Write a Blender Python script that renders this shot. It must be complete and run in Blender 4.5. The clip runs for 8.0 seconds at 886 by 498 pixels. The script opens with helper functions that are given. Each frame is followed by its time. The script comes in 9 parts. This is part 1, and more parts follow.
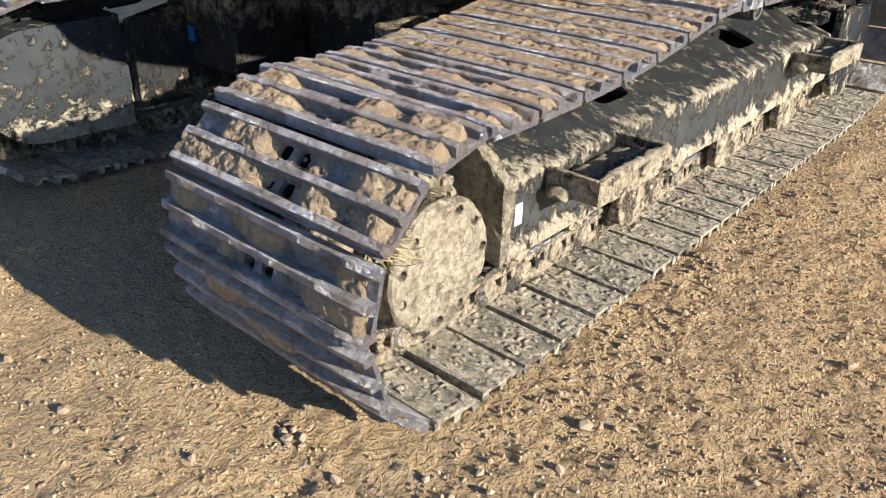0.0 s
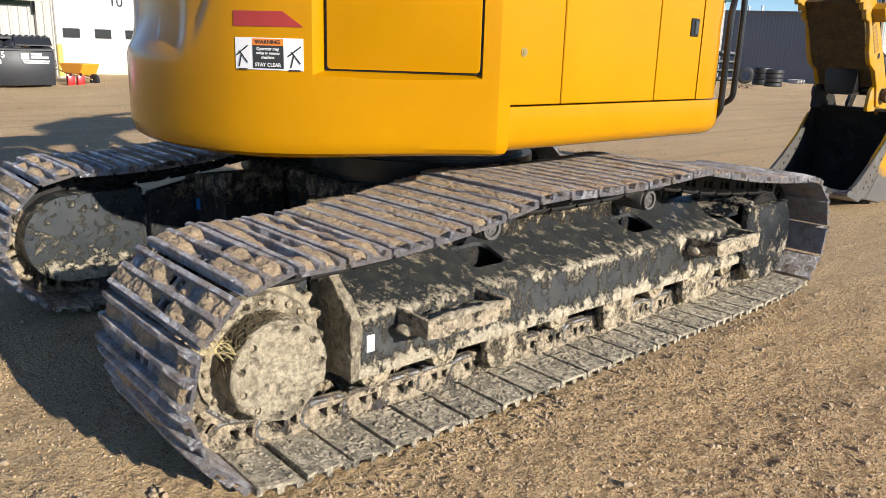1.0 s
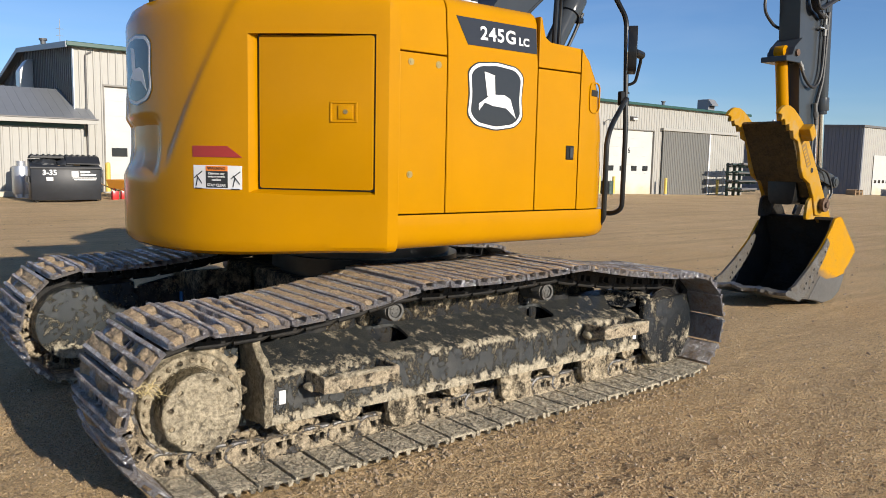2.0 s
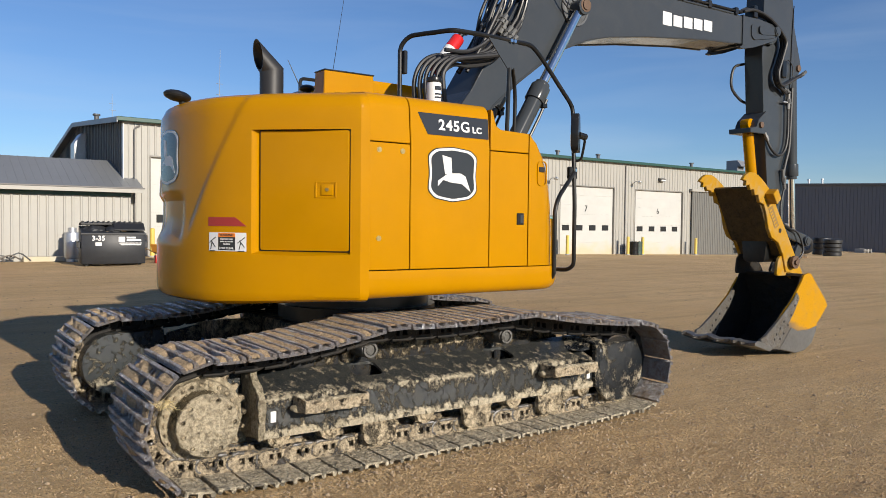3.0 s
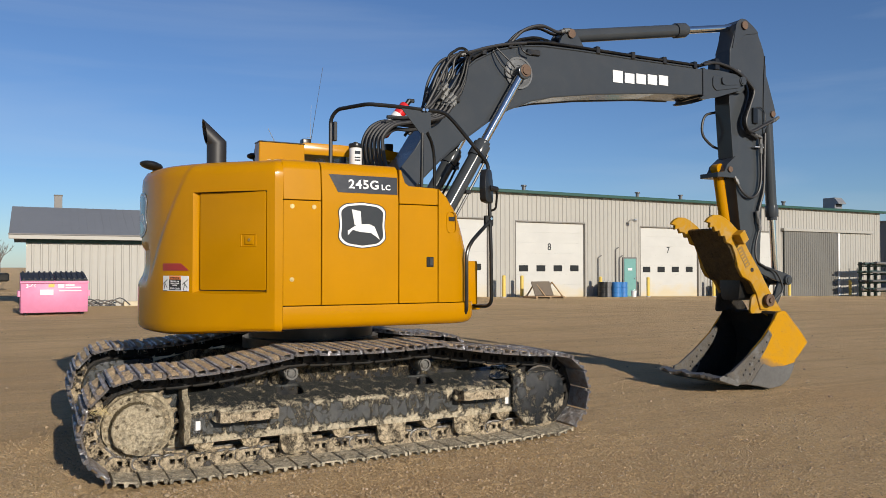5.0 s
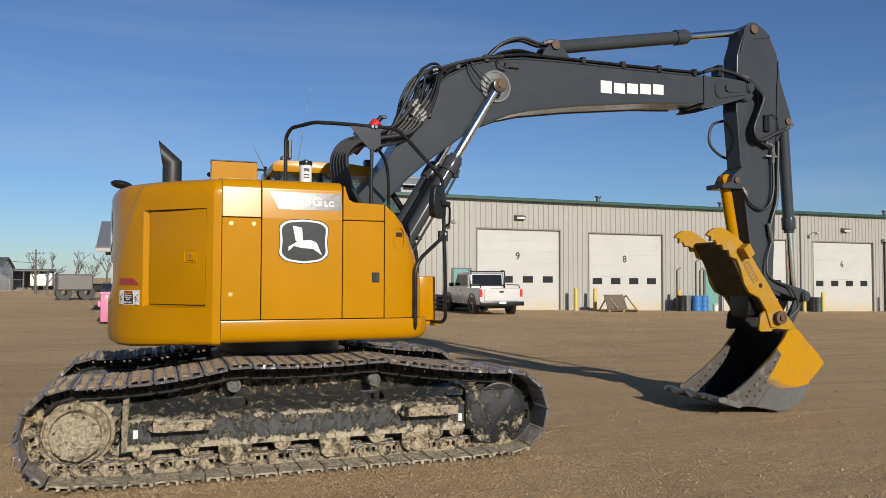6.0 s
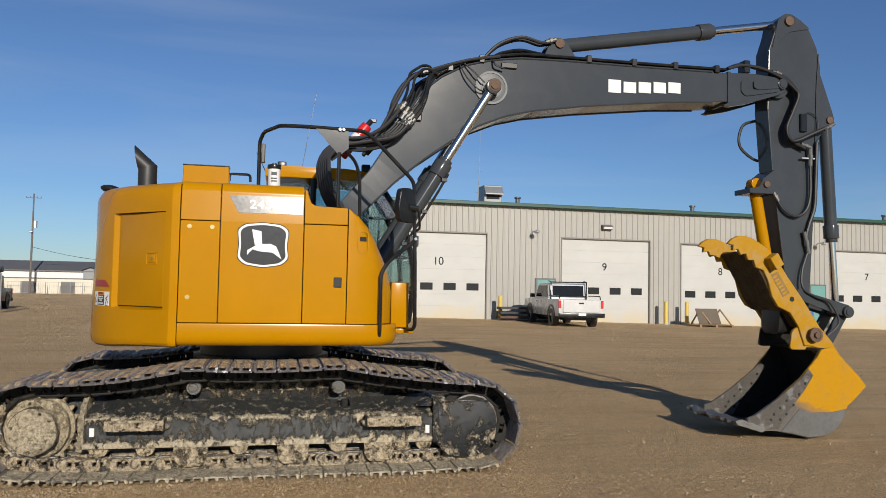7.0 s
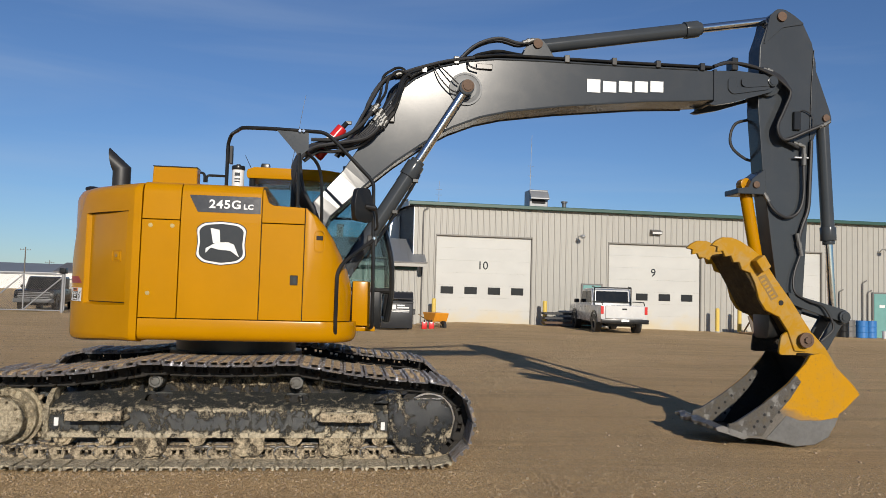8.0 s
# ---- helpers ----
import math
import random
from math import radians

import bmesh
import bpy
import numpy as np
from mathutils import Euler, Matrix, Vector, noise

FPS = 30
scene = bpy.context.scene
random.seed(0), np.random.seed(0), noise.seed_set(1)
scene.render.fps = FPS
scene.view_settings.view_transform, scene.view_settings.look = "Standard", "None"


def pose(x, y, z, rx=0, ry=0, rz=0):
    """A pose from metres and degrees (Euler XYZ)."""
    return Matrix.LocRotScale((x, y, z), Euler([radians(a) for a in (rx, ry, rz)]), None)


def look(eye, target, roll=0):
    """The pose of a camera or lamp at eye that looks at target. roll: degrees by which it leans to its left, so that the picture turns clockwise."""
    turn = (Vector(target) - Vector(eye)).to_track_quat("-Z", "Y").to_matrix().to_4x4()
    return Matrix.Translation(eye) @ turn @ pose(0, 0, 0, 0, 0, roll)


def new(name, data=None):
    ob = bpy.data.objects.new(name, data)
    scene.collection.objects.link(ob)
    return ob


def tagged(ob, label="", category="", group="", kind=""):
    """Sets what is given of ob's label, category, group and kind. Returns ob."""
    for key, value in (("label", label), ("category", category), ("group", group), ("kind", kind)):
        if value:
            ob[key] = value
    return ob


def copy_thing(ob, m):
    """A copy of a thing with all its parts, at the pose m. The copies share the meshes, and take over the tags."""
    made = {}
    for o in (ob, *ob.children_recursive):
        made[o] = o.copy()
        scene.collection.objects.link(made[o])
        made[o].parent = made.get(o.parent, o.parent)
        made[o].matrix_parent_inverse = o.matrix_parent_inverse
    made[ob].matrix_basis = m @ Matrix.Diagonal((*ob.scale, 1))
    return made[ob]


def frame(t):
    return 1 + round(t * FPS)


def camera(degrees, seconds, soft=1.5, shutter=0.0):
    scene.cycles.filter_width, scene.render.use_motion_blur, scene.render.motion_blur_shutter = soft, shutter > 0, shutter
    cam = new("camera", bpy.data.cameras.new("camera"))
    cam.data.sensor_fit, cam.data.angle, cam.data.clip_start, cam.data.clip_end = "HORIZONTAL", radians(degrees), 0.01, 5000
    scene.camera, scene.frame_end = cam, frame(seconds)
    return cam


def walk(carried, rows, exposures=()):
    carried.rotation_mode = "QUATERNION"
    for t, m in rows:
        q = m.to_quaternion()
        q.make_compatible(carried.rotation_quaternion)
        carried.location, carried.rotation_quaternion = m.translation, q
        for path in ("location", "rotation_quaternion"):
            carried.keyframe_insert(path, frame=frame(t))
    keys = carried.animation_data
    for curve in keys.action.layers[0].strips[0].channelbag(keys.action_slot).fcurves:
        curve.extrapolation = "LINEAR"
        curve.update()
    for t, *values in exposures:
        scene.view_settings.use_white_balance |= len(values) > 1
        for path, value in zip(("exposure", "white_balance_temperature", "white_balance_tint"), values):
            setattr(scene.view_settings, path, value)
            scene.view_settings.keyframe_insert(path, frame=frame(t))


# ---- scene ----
cam = camera(60.0, 8.0, 0.7)
PATH = [
    (0, (2.563, -3.06, 1.392), (1.404, -1.725, 0.458), 1.2),
    (0.5, (3.113, -3.109, 1.442), (1.766, -1.822, 0.716), 1.6),
    (1, (3.662, -2.975, 1.528), (2.21, -1.695, 1.024), 1.7),
    (1.5, (4.219, -2.987, 1.563), (2.711, -1.718, 1.219), 1.4),
    (2, (4.816, -3.021, 1.596), (3.258, -1.789, 1.371), 1.2),
    (2.2, (5.059, -3.081, 1.634), (3.485, -1.862, 1.449), 1.3),
    (3.3, (6.188, -3.271, 1.622), (4.541, -2.137, 1.589), 0.4),
    (3.5, (6.367, -3.296, 1.611), (4.708, -2.178, 1.595), 0.4),
    (4, (6.856, -3.253, 1.627), (5.165, -2.184, 1.641), 0.0),
    (4.5, (7.27, -2.911, 1.624), (5.54, -1.907, 1.656), -0.1),
    (5, (7.567, -2.376, 1.627), (5.794, -1.453, 1.674), -0.0),
    (5.2, (7.727, -2.153, 1.618), (5.935, -1.268, 1.676), -0.0),
    (6.3, (8.16, -0.724, 1.675), (6.257, -0.113, 1.761), 0.4),
    (6.5, (8.174, -0.447, 1.654), (6.254, 0.106, 1.749), 0.6),
    (7, (8.247, 0.166, 1.644), (6.295, 0.59, 1.745), 1.1),
    (7.5, (8.334, 0.695, 1.643), (6.362, 1.015, 1.748), 1.5),
    (8, (8.47, 1.14, 1.605), (6.49, 1.397, 1.717), 1.6),
]
walk(cam, [(t, look(eye, target, roll)) for t, eye, target, roll in PATH],
     [(0.0, 1.14, 6400, 10), (0.5, 1.12, 6420, 10), (1.0, 0.80, 6400, 10), (1.5, 0.52, 6500, 10), (2.2, 0.36, 6620, 10), (3.5, 0.16, 6720, 10), (5.0, 0.02, 6700, 10), (6.5, -0.14, 6600, 10), (8.0, -0.15, 6620, 10)])

# ---- light ----
SUN_EL, SUN_AZ = 19.0, 5.0      # degrees above the ground; degrees from +x towards +y
sun_way = Vector((math.cos(radians(SUN_EL)) * math.cos(radians(SUN_AZ)), math.cos(radians(SUN_EL)) * math.sin(radians(SUN_AZ)), math.sin(radians(SUN_EL))))
world = bpy.data.worlds.new("world")
scene.world = world
world.use_nodes = True
wn, wl = world.node_tree.nodes, world.node_tree.links
sky = wn.new("ShaderNodeTexSky")
sky.sky_type, sky.sun_disc = "NISHITA", False
sky.sun_elevation, sky.sun_rotation = radians(SUN_EL), radians(90 - SUN_AZ)
sky.air_density, sky.dust_density, sky.ozone_density, sky.altitude = 1.0, 0.3, 3.0, 700
wn["Background"].inputs["Strength"].default_value = 0.075
tint = wn.new("ShaderNodeMix")
tint.data_type, tint.blend_type = "RGBA", "MULTIPLY"
tint.inputs[0].default_value, tint.inputs[7].default_value = 1.0, (0.84, 1.03, 1.32, 1)
wl.new(sky.outputs[0], tint.inputs[6])
# thin streaks of cirrus
at, stretch = wn.new("ShaderNodeTexCoord"), wn.new("ShaderNodeMapping")
stretch.inputs["Scale"].default_value, stretch.inputs["Rotation"].default_value = (1.6, 1.0, 9.0), (0.0, 0.12, 0.3)
wisps, faint = wn.new("ShaderNodeTexNoise"), wn.new("ShaderNodeMapRange")
wisps.inputs["Scale"].default_value, wisps.inputs["Detail"].default_value, wisps.inputs["Distortion"].default_value = 1.7, 7.0, 0.5
for k, v in (("From Min", 0.45), ("From Max", 0.80), ("To Min", 0.0), ("To Max", 0.20)):
    faint.inputs[k].default_value = v
cloud = wn.new("ShaderNodeMix")
cloud.data_type, cloud.inputs[7].default_value = "RGBA", (7.0, 8.2, 9.8, 1)
wl.new(at.outputs["Generated"], stretch.inputs["Vector"])
wl.new(stretch.outputs[0], wisps.inputs["Vector"])
wl.new(wisps.outputs["Fac"], faint.inputs["Value"])
wl.new(faint.outputs[0], cloud.inputs[0])
wl.new(tint.outputs[2], cloud.inputs[6])
wl.new(cloud.outputs[2], wn["Background"].inputs["Color"])
sun = new("sun", bpy.data.lights.new("sun", "SUN"))
sun.data.energy, sun.data.angle, sun.data.color = 5.0, radians(0.6), (1.0, 0.92, 0.81)
sun.matrix_world = look(sun_way * 60, (0, 0, 0))

# ---- materials ----
def mat(name, rough=0.5, metal=0.0, coat=0.0, spec=0.5):
    """A new node material: the material, its nodes, its links and its shader."""
    m = bpy.data.materials.new(name)
    m.use_nodes = True
    n, l = m.node_tree.nodes, m.node_tree.links
    b = n["Principled BSDF"]
    b.inputs["Roughness"].default_value, b.inputs["Metallic"].default_value = rough, metal
    b.inputs["Coat Weight"].default_value, b.inputs["Specular IOR Level"].default_value = coat, spec
    return m, n, l, b


def world_coords(n, l, scale=(1, 1, 1)):
    c, mp = n.new("ShaderNodeNewGeometry"), n.new("ShaderNodeMapping")
    mp.inputs["Scale"].default_value = scale
    l.new(c.outputs["Position"], mp.inputs["Vector"])
    return mp.outputs["Vector"]


def noisy(n, l, vec, scale, detail=6.0, rough=0.6, warp=0.0):
    t = n.new("ShaderNodeTexNoise")
    t.inputs["Scale"].default_value, t.inputs["Detail"].default_value = scale, detail
    t.inputs["Roughness"].default_value, t.inputs["Distortion"].default_value = rough, warp
    l.new(vec, t.inputs["Vector"])
    return t.outputs["Fac"]


def ramp(n, l, fac, stops):
    r = n.new("ShaderNodeValToRGB")
    e = r.color_ramp.elements
    while len(e) < len(stops):
        e.new(0.5)
    for k, (p, c) in zip(e, stops):
        k.position = p
        k.color = (c, c, c, 1) if isinstance(c, (int, float)) else (*c, 1)
    l.new(fac, r.inputs["Fac"])
    return r.outputs["Color"]


def blend(n, l, fac, a, b, how="MIX"):
    x = n.new("ShaderNodeMix")
    x.data_type, x.blend_type = "RGBA", how
    for s, v in ((0, fac), (6, a), (7, b)):
        if isinstance(v, (int, float)):
            x.inputs[s].default_value = v
        elif isinstance(v, tuple):
            x.inputs[s].default_value = (*v, 1)
        else:
            l.new(v, x.inputs[s])
    return x.outputs[2]


def calc(n, l, how, a, b):
    x = n.new("ShaderNodeMath")
    x.operation = how
    for s, v in enumerate((a, b)):
        if isinstance(v, (int, float)):
            x.inputs[s].default_value = v
        else:
            l.new(v, x.inputs[s])
    return x.outputs[0]


def bumped(n, l, b, height, strength=0.4, dist=0.01):
    k = n.new("ShaderNodeBump")
    k.inputs["Strength"].default_value, k.inputs["Distance"].default_value = strength, dist
    l.new(height, k.inputs["Height"])
    l.new(k.outputs["Normal"], b.inputs["Normal"])


def paint(name, colour, rough=0.35, coat=0.3, dust=0.15, metal=0.0, dust_colour=(0.42, 0.33, 0.22), scale=1.0, spec=0.5):
    """Painted steel with faint unevenness, fine scratches and thin dust."""
    m, n, l, b = mat(name, rough, metal, coat, spec)
    v = world_coords(n, l, (scale, scale, scale))
    big = noisy(n, l, v, 1.7, 5)
    fine = noisy(n, l, v, 60, 4)
    tone = blend(n, l, ramp(n, l, big, [(0.3, 0.0), (0.7, 1.0)]), tuple(c * 0.93 for c in colour), tuple(min(1, c * 1.05) for c in colour))
    film = calc(n, l, "MULTIPLY", ramp(n, l, noisy(n, l, v, 4.5, 8, 0.7, 0.6), [(0.45, 0.0), (0.75, 1.0)]), dust)
    l.new(blend(n, l, film, tone, dust_colour), b.inputs["Base Color"])
    r = calc(n, l, "ADD", calc(n, l, "MULTIPLY", fine, 0.05), rough - 0.02)
    l.new(calc(n, l, "ADD", r, calc(n, l, "MULTIPLY", film, 0.6)), b.inputs["Roughness"])
    bumped(n, l, b, fine, 0.012, 0.002)
    b.inputs["Coat Roughness"].default_value = 0.12
    return m


def muddy(name, colour, cover=0.5, rough=0.45, metal=0.0, mud=(0.40, 0.33, 0.22), size=5.0, soft=0.05, streak=1.0, bands=(), spec=0.2, along=1.0, depth=1.0, film=1.0):
    """Painted or bare steel caked with dried mud in patches; cover: the share of it that is mud; bands: pairs of height and extra mud, where it gathers on ledges; depth: how strongly the mud's own tone varies; film: how dusty the bare part is."""
    m, n, l, b = mat(name, rough, metal, 0.0, spec)
    v = world_coords(n, l)
    vs = world_coords(n, l, (1.0, along, streak))
    a = noisy(n, l, vs, size, 10, 0.72, 0.15)
    c = noisy(n, l, v, size * 6, 6, 0.75)
    f = calc(n, l, "ADD", calc(n, l, "MULTIPLY", a, 0.68), calc(n, l, "MULTIPLY", c, 0.32))
    if bands:
        sep = n.new("ShaderNodeSeparateXYZ")
        l.new(v, sep.inputs[0])
        f = calc(n, l, "ADD", f, calc(n, l, "SUBTRACT", ramp(n, l, sep.outputs[2], [(z, 0.5 + e) for z, e in bands]), 0.5))
    edge = 0.5 + (0.5 - cover) * 0.36
    mask = ramp(n, l, f, [(edge - soft * 0.5, 0.0), (edge + soft * 0.5, 1.0)])
    fine = noisy(n, l, v, 160, 5, 0.75)
    clump = noisy(n, l, v, 34, 8, 0.75)
    broad = noisy(n, l, v, 7, 5, 0.6)
    mudc = blend(n, l, ramp(n, l, clump, [(0.40, 0.0), (0.58, 1.0)]), tuple(k * (1 - 0.58 * depth) for k in mud), tuple(min(1, k * (1 + 0.28 * depth)) for k in mud))
    mudc = blend(n, l, ramp(n, l, fine, [(0.52, 0.0), (0.62, 0.55 * depth)]), mudc, tuple(k * 0.42 for k in mud))
    mudc = blend(n, l, ramp(n, l, broad, [(0.40, 0.0), (0.65, 0.35)]), mudc, tuple(k * q for k, q in zip(mud, (0.72, 0.70, 0.68))))
    base = blend(n, l, ramp(n, l, noisy(n, l, v, 12, 8, 0.75), [(0.42, 0.0), (0.78, 0.8 * film)]), colour, tuple(0.70 * k + 0.30 * q * 0.5 for k, q in zip(colour, mud)))
    l.new(blend(n, l, mask, base, mudc), b.inputs["Base Color"])
    inv = calc(n, l, "SUBTRACT", 1.0, mask)
    l.new(calc(n, l, "MULTIPLY", inv, metal), b.inputs["Metallic"])
    l.new(calc(n, l, "ADD", rough, calc(n, l, "MULTIPLY", mask, 0.95 - rough)), b.inputs["Roughness"])
    h = calc(n, l, "ADD", calc(n, l, "MULTIPLY", mask, 0.7), calc(n, l, "MULTIPLY", calc(n, l, "MULTIPLY", clump, mask), 1.3))
    bumped(n, l, b, calc(n, l, "ADD", h, calc(n, l, "MULTIPLY", fine, 0.16)), 1.0, 0.022)
    return m


def plain(name, colour, rough=0.5, metal=0.0, grain=40.0, vary=0.12, bump=0.15, coat=0.0):
    m, n, l, b = mat(name, rough, metal, coat)
    v = world_coords(n, l)
    f = noisy(n, l, v, grain, 6)
    g = noisy(n, l, v, grain / 14, 4)
    mix = calc(n, l, "ADD", calc(n, l, "MULTIPLY", f, 0.5), calc(n, l, "MULTIPLY", g, 0.5))
    l.new(blend(n, l, ramp(n, l, mix, [(0.3, 0.0), (0.7, 1.0)]), tuple(c * (1 - vary) for c in colour), tuple(min(1, c * (1 + vary)) for c in colour)), b.inputs["Base Color"])
    l.new(calc(n, l, "ADD", rough - 0.06, calc(n, l, "MULTIPLY", f, 0.12)), b.inputs["Roughness"])
    if bump:
        bumped(n, l, b, f, bump, 0.003)
    return m


M = {}
M["yellow"] = paint("yellow_paint", (0.43, 0.194, 0.0004), 0.19, 0.03, 0.010, spec=0.15)
M["yellow_worn"] = paint("worn_yellow_paint", (0.40, 0.208, 0.010), 0.42, 0.0, 0.9, 0.0, (0.34, 0.255, 0.13), 1.6, 0.15)
M["grey"] = paint("dark_grey_paint", (0.044, 0.050, 0.056), 0.17, 0.03, 0.02, spec=0.25)
M["black"] = paint("black_paint", (0.009, 0.010, 0.011), 0.28, 0.04, 0.05, spec=0.35)
M["black_muddy"] = muddy("black_paint_with_mud", (0.024, 0.028, 0.030), 0.43, 0.32, 0.0, (0.58, 0.505, 0.365), 11.0, 0.07, 0.8, ((0.24, 0.11), (0.285, 0.08), (0.325, -0.01), (0.40, -0.035), (0.46, -0.005), (0.497, 0.06), (0.52, -0.015), (0.56, -0.05), (0.65, -0.05)), 0.4, 1.2, 0.6, 0.7)
M["black_dusty"] = muddy("black_paint_with_dust", (0.012, 0.014, 0.017), 0.36, 0.48, 0.0, (0.42, 0.35, 0.24), 13.0, 0.08, 0.8, ((0.15, 0.14), (0.30, 0.05), (0.45, -0.04), (0.62, 0.0), (0.70, 0.06)))
M["mud_steel"] = muddy("mud_caked_steel", (0.20, 0.165, 0.115), 0.84, 0.8, 0.0, (0.50, 0.43, 0.305), 9.0, 0.2, depth=0.8)
M["step_mud"] = muddy("mud_spattered_black_paint", (0.03, 0.028, 0.024), 0.66, 0.5, 0.0, (0.52, 0.43, 0.30), 12.0, 0.08)
M["grey_dusty"] = muddy("scuffed_dark_steel", (0.022, 0.028, 0.032), 0.36, 0.32, 0.0, (0.56, 0.50, 0.37), 19.0, 0.06, 1.0, ((0.16, 0.17), (0.24, 0.10), (0.33, 0.0), (0.60, -0.02)), 0.3, depth=0.5, film=0.4)
M["shoe"] = muddy("track_shoe_steel", (0.42, 0.42, 0.445), 0.42, 0.31, 0.85, (0.33, 0.25, 0.17), 8.0, 0.20, depth=0.8)
M["shoe_inside"] = muddy("dirty_shoe_steel", (0.27, 0.26, 0.235), 0.70, 0.6, 0.05, (0.56, 0.49, 0.36), 11.0, 0.12)
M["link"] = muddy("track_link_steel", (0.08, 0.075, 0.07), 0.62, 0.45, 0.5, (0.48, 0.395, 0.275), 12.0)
# upper links' shade put into the colour; also the idler's own dark face
M["link_dark"] = muddy("idler_and_shaded_link_steel", (0.02, 0.02, 0.02), 0.22, 0.5, 0.3, (0.24, 0.19, 0.13), 12.0)
M["roller"] = muddy("grey_roller_steel", (0.13, 0.13, 0.125), 0.25, 0.45, 0.4, (0.34, 0.28, 0.19), 16.0)
M["roller_mud"] = muddy("mud_caked_roller", (0.03, 0.028, 0.025), 0.70, 0.6, 0.1, (0.52, 0.43, 0.295), 13.0, 0.10)
M["guard_paint"] = muddy("scuffed_guard_paint", (0.011, 0.014, 0.017), 0.36, 0.26, 0.0, (0.52, 0.45, 0.33), 9.0, 0.05, 1.0, ((0.10, 0.08), (0.30, 0.02), (0.50, -0.04), (0.58, 0.02)), 0.35, film=0.3)
M["pin_plate"] = plain("scuffed_grey_steel", (0.10, 0.105, 0.11), 0.5, 0.3, 30, 0.3, 0.05)
M["rail"] = muddy("polished_link_rail", (0.24, 0.235, 0.23), 0.46, 0.42, 0.8, (0.44, 0.36, 0.25), 14.0)
M["dirt"] = muddy("crumbly_dirt", (0.42, 0.305, 0.195), 0.66, 0.95, 0.0, (0.66, 0.50, 0.315), 6.0, 0.3, depth=0.6)
M["crumb_mud"] = plain("dried_grey_mud", (0.34, 0.285, 0.20), 0.95, 0.0, 60, 0.3, 0.4)
M["steel"] = plain("polished_steel", (0.55, 0.55, 0.56), 0.22, 1.0, 60, 0.15, 0.05)
M["mirror"] = plain("mirror_glass", (0.80, 0.80, 0.80), 0.03, 1.0, 10, 0.02, 0.0)
M["chrome"] = plain("chrome_rod", (0.72, 0.72, 0.72), 0.10, 1.0, 40, 0.05, 0.0)
M["worn_steel"] = muddy("worn_bucket_steel", (0.19, 0.188, 0.18), 0.12, 0.40, 0.7, (0.30, 0.255, 0.19), 9.0, 0.2)
# near-black steel: the shade inside the bucket is in its colour
M["bucket_dark"] = muddy("shaded_bucket_steel", (0.035, 0.033, 0.03), 0.25, 0.6, 0.2, (0.09, 0.07, 0.05), 6.0, 0.2)
M["bare_steel"] = plain("bare_bucket_steel", (0.19, 0.19, 0.185), 0.40, 0.6, 22, 0.22, 0.1)
M["cutter_steel"] = muddy("scuffed_cutter_steel", (0.20, 0.195, 0.185), 0.22, 0.42, 0.5, (0.26, 0.20, 0.11), 10.0, 0.3)
M["fitting"] = plain("plated_fitting", (0.14, 0.14, 0.135), 0.48, 0.5, 40, 0.15, 0.0)
M["straw"] = plain("dry_straw", (0.62, 0.50, 0.25), 0.7, 0.0, 80, 0.25, 0.0)
M["gate_grey"] = plain("weathered_galvanised_tube", (0.26, 0.265, 0.27), 0.6, 0.3, 25, 0.15, 0.0)
M["red_gloss"] = plain("red_gloss_paint", (0.55, 0.02, 0.02), 0.25, 0.0, 30, 0.08, 0.0, 0.4)
M["decal_tan"] = plain("faded_brown_vinyl", (0.20, 0.12, 0.03), 0.6, 0.0, 60, 0.3, 0.1)
# thumb underside: dirt and shade together in one dark colour
M["thumb_under"] = muddy("dirty_shaded_thumb_steel", (0.16, 0.105, 0.035), 0.5, 0.6, 0.2, (0.075, 0.055, 0.035), 7.0, 0.3)
M["brass"] = plain("worn_brass", (0.40, 0.30, 0.14), 0.35, 0.8, 60, 0.2, 0.05)
M["board_brown"] = plain("weathered_brown_board", (0.12, 0.095, 0.07), 0.8, 0.0, 14, 0.3, 0.1)
M["zinc"] = plain("yellow_zinc_plating", (0.34, 0.26, 0.11), 0.40, 0.6, 60, 0.15, 0.0)
M["root"] = plain("dark_matted_root", (0.085, 0.066, 0.035), 0.9, 0.0, 80, 0.3, 0.0)
M["truck_glass"] = paint("tinted_truck_glass", (0.010, 0.012, 0.014), 0.04, 0.0, 0.02, spec=0.25)
# near-black for cavities: the shade in holes, slots and grilles is its colour
M["dark"] = plain("dark_cavity", (0.012, 0.012, 0.012), 0.8, 0.0, 30, 0.2, 0.1)
M["rubber"] = plain("black_rubber", (0.02, 0.02, 0.021), 0.5, 0.0, 90, 0.2, 0.1)
M["white"] = plain("white_vinyl", (0.68, 0.68, 0.67), 0.4, 0.0, 30, 0.03, 0.0)
M["red"] = plain("red_vinyl", (0.30, 0.03, 0.025), 0.4, 0.0, 30, 0.06, 0.0)
M["orange"] = plain("orange_vinyl", (0.75, 0.20, 0.02), 0.4, 0.0, 30, 0.06, 0.0)
M["decal_grey"] = plain("dark_grey_vinyl", (0.030, 0.032, 0.035), 0.20, 0.0, 30, 0.06, 0.0, 0.0)
M["rust"] = plain("rusty_steel", (0.12, 0.075, 0.05), 0.75, 0.2, 60, 0.35, 0.3)
M["siding"] = plain("tan_metal_siding", (0.345, 0.335, 0.302), 0.5, 0.0, 3.0, 0.05, 0.0)
# dark trim metal; also gives the shop's end walls their shade by colour
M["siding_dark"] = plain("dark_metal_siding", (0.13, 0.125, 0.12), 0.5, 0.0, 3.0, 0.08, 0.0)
M["door_trim"] = plain("tan_door_trim", (0.20, 0.19, 0.17), 0.5, 0.0, 3.0, 0.06, 0.0)
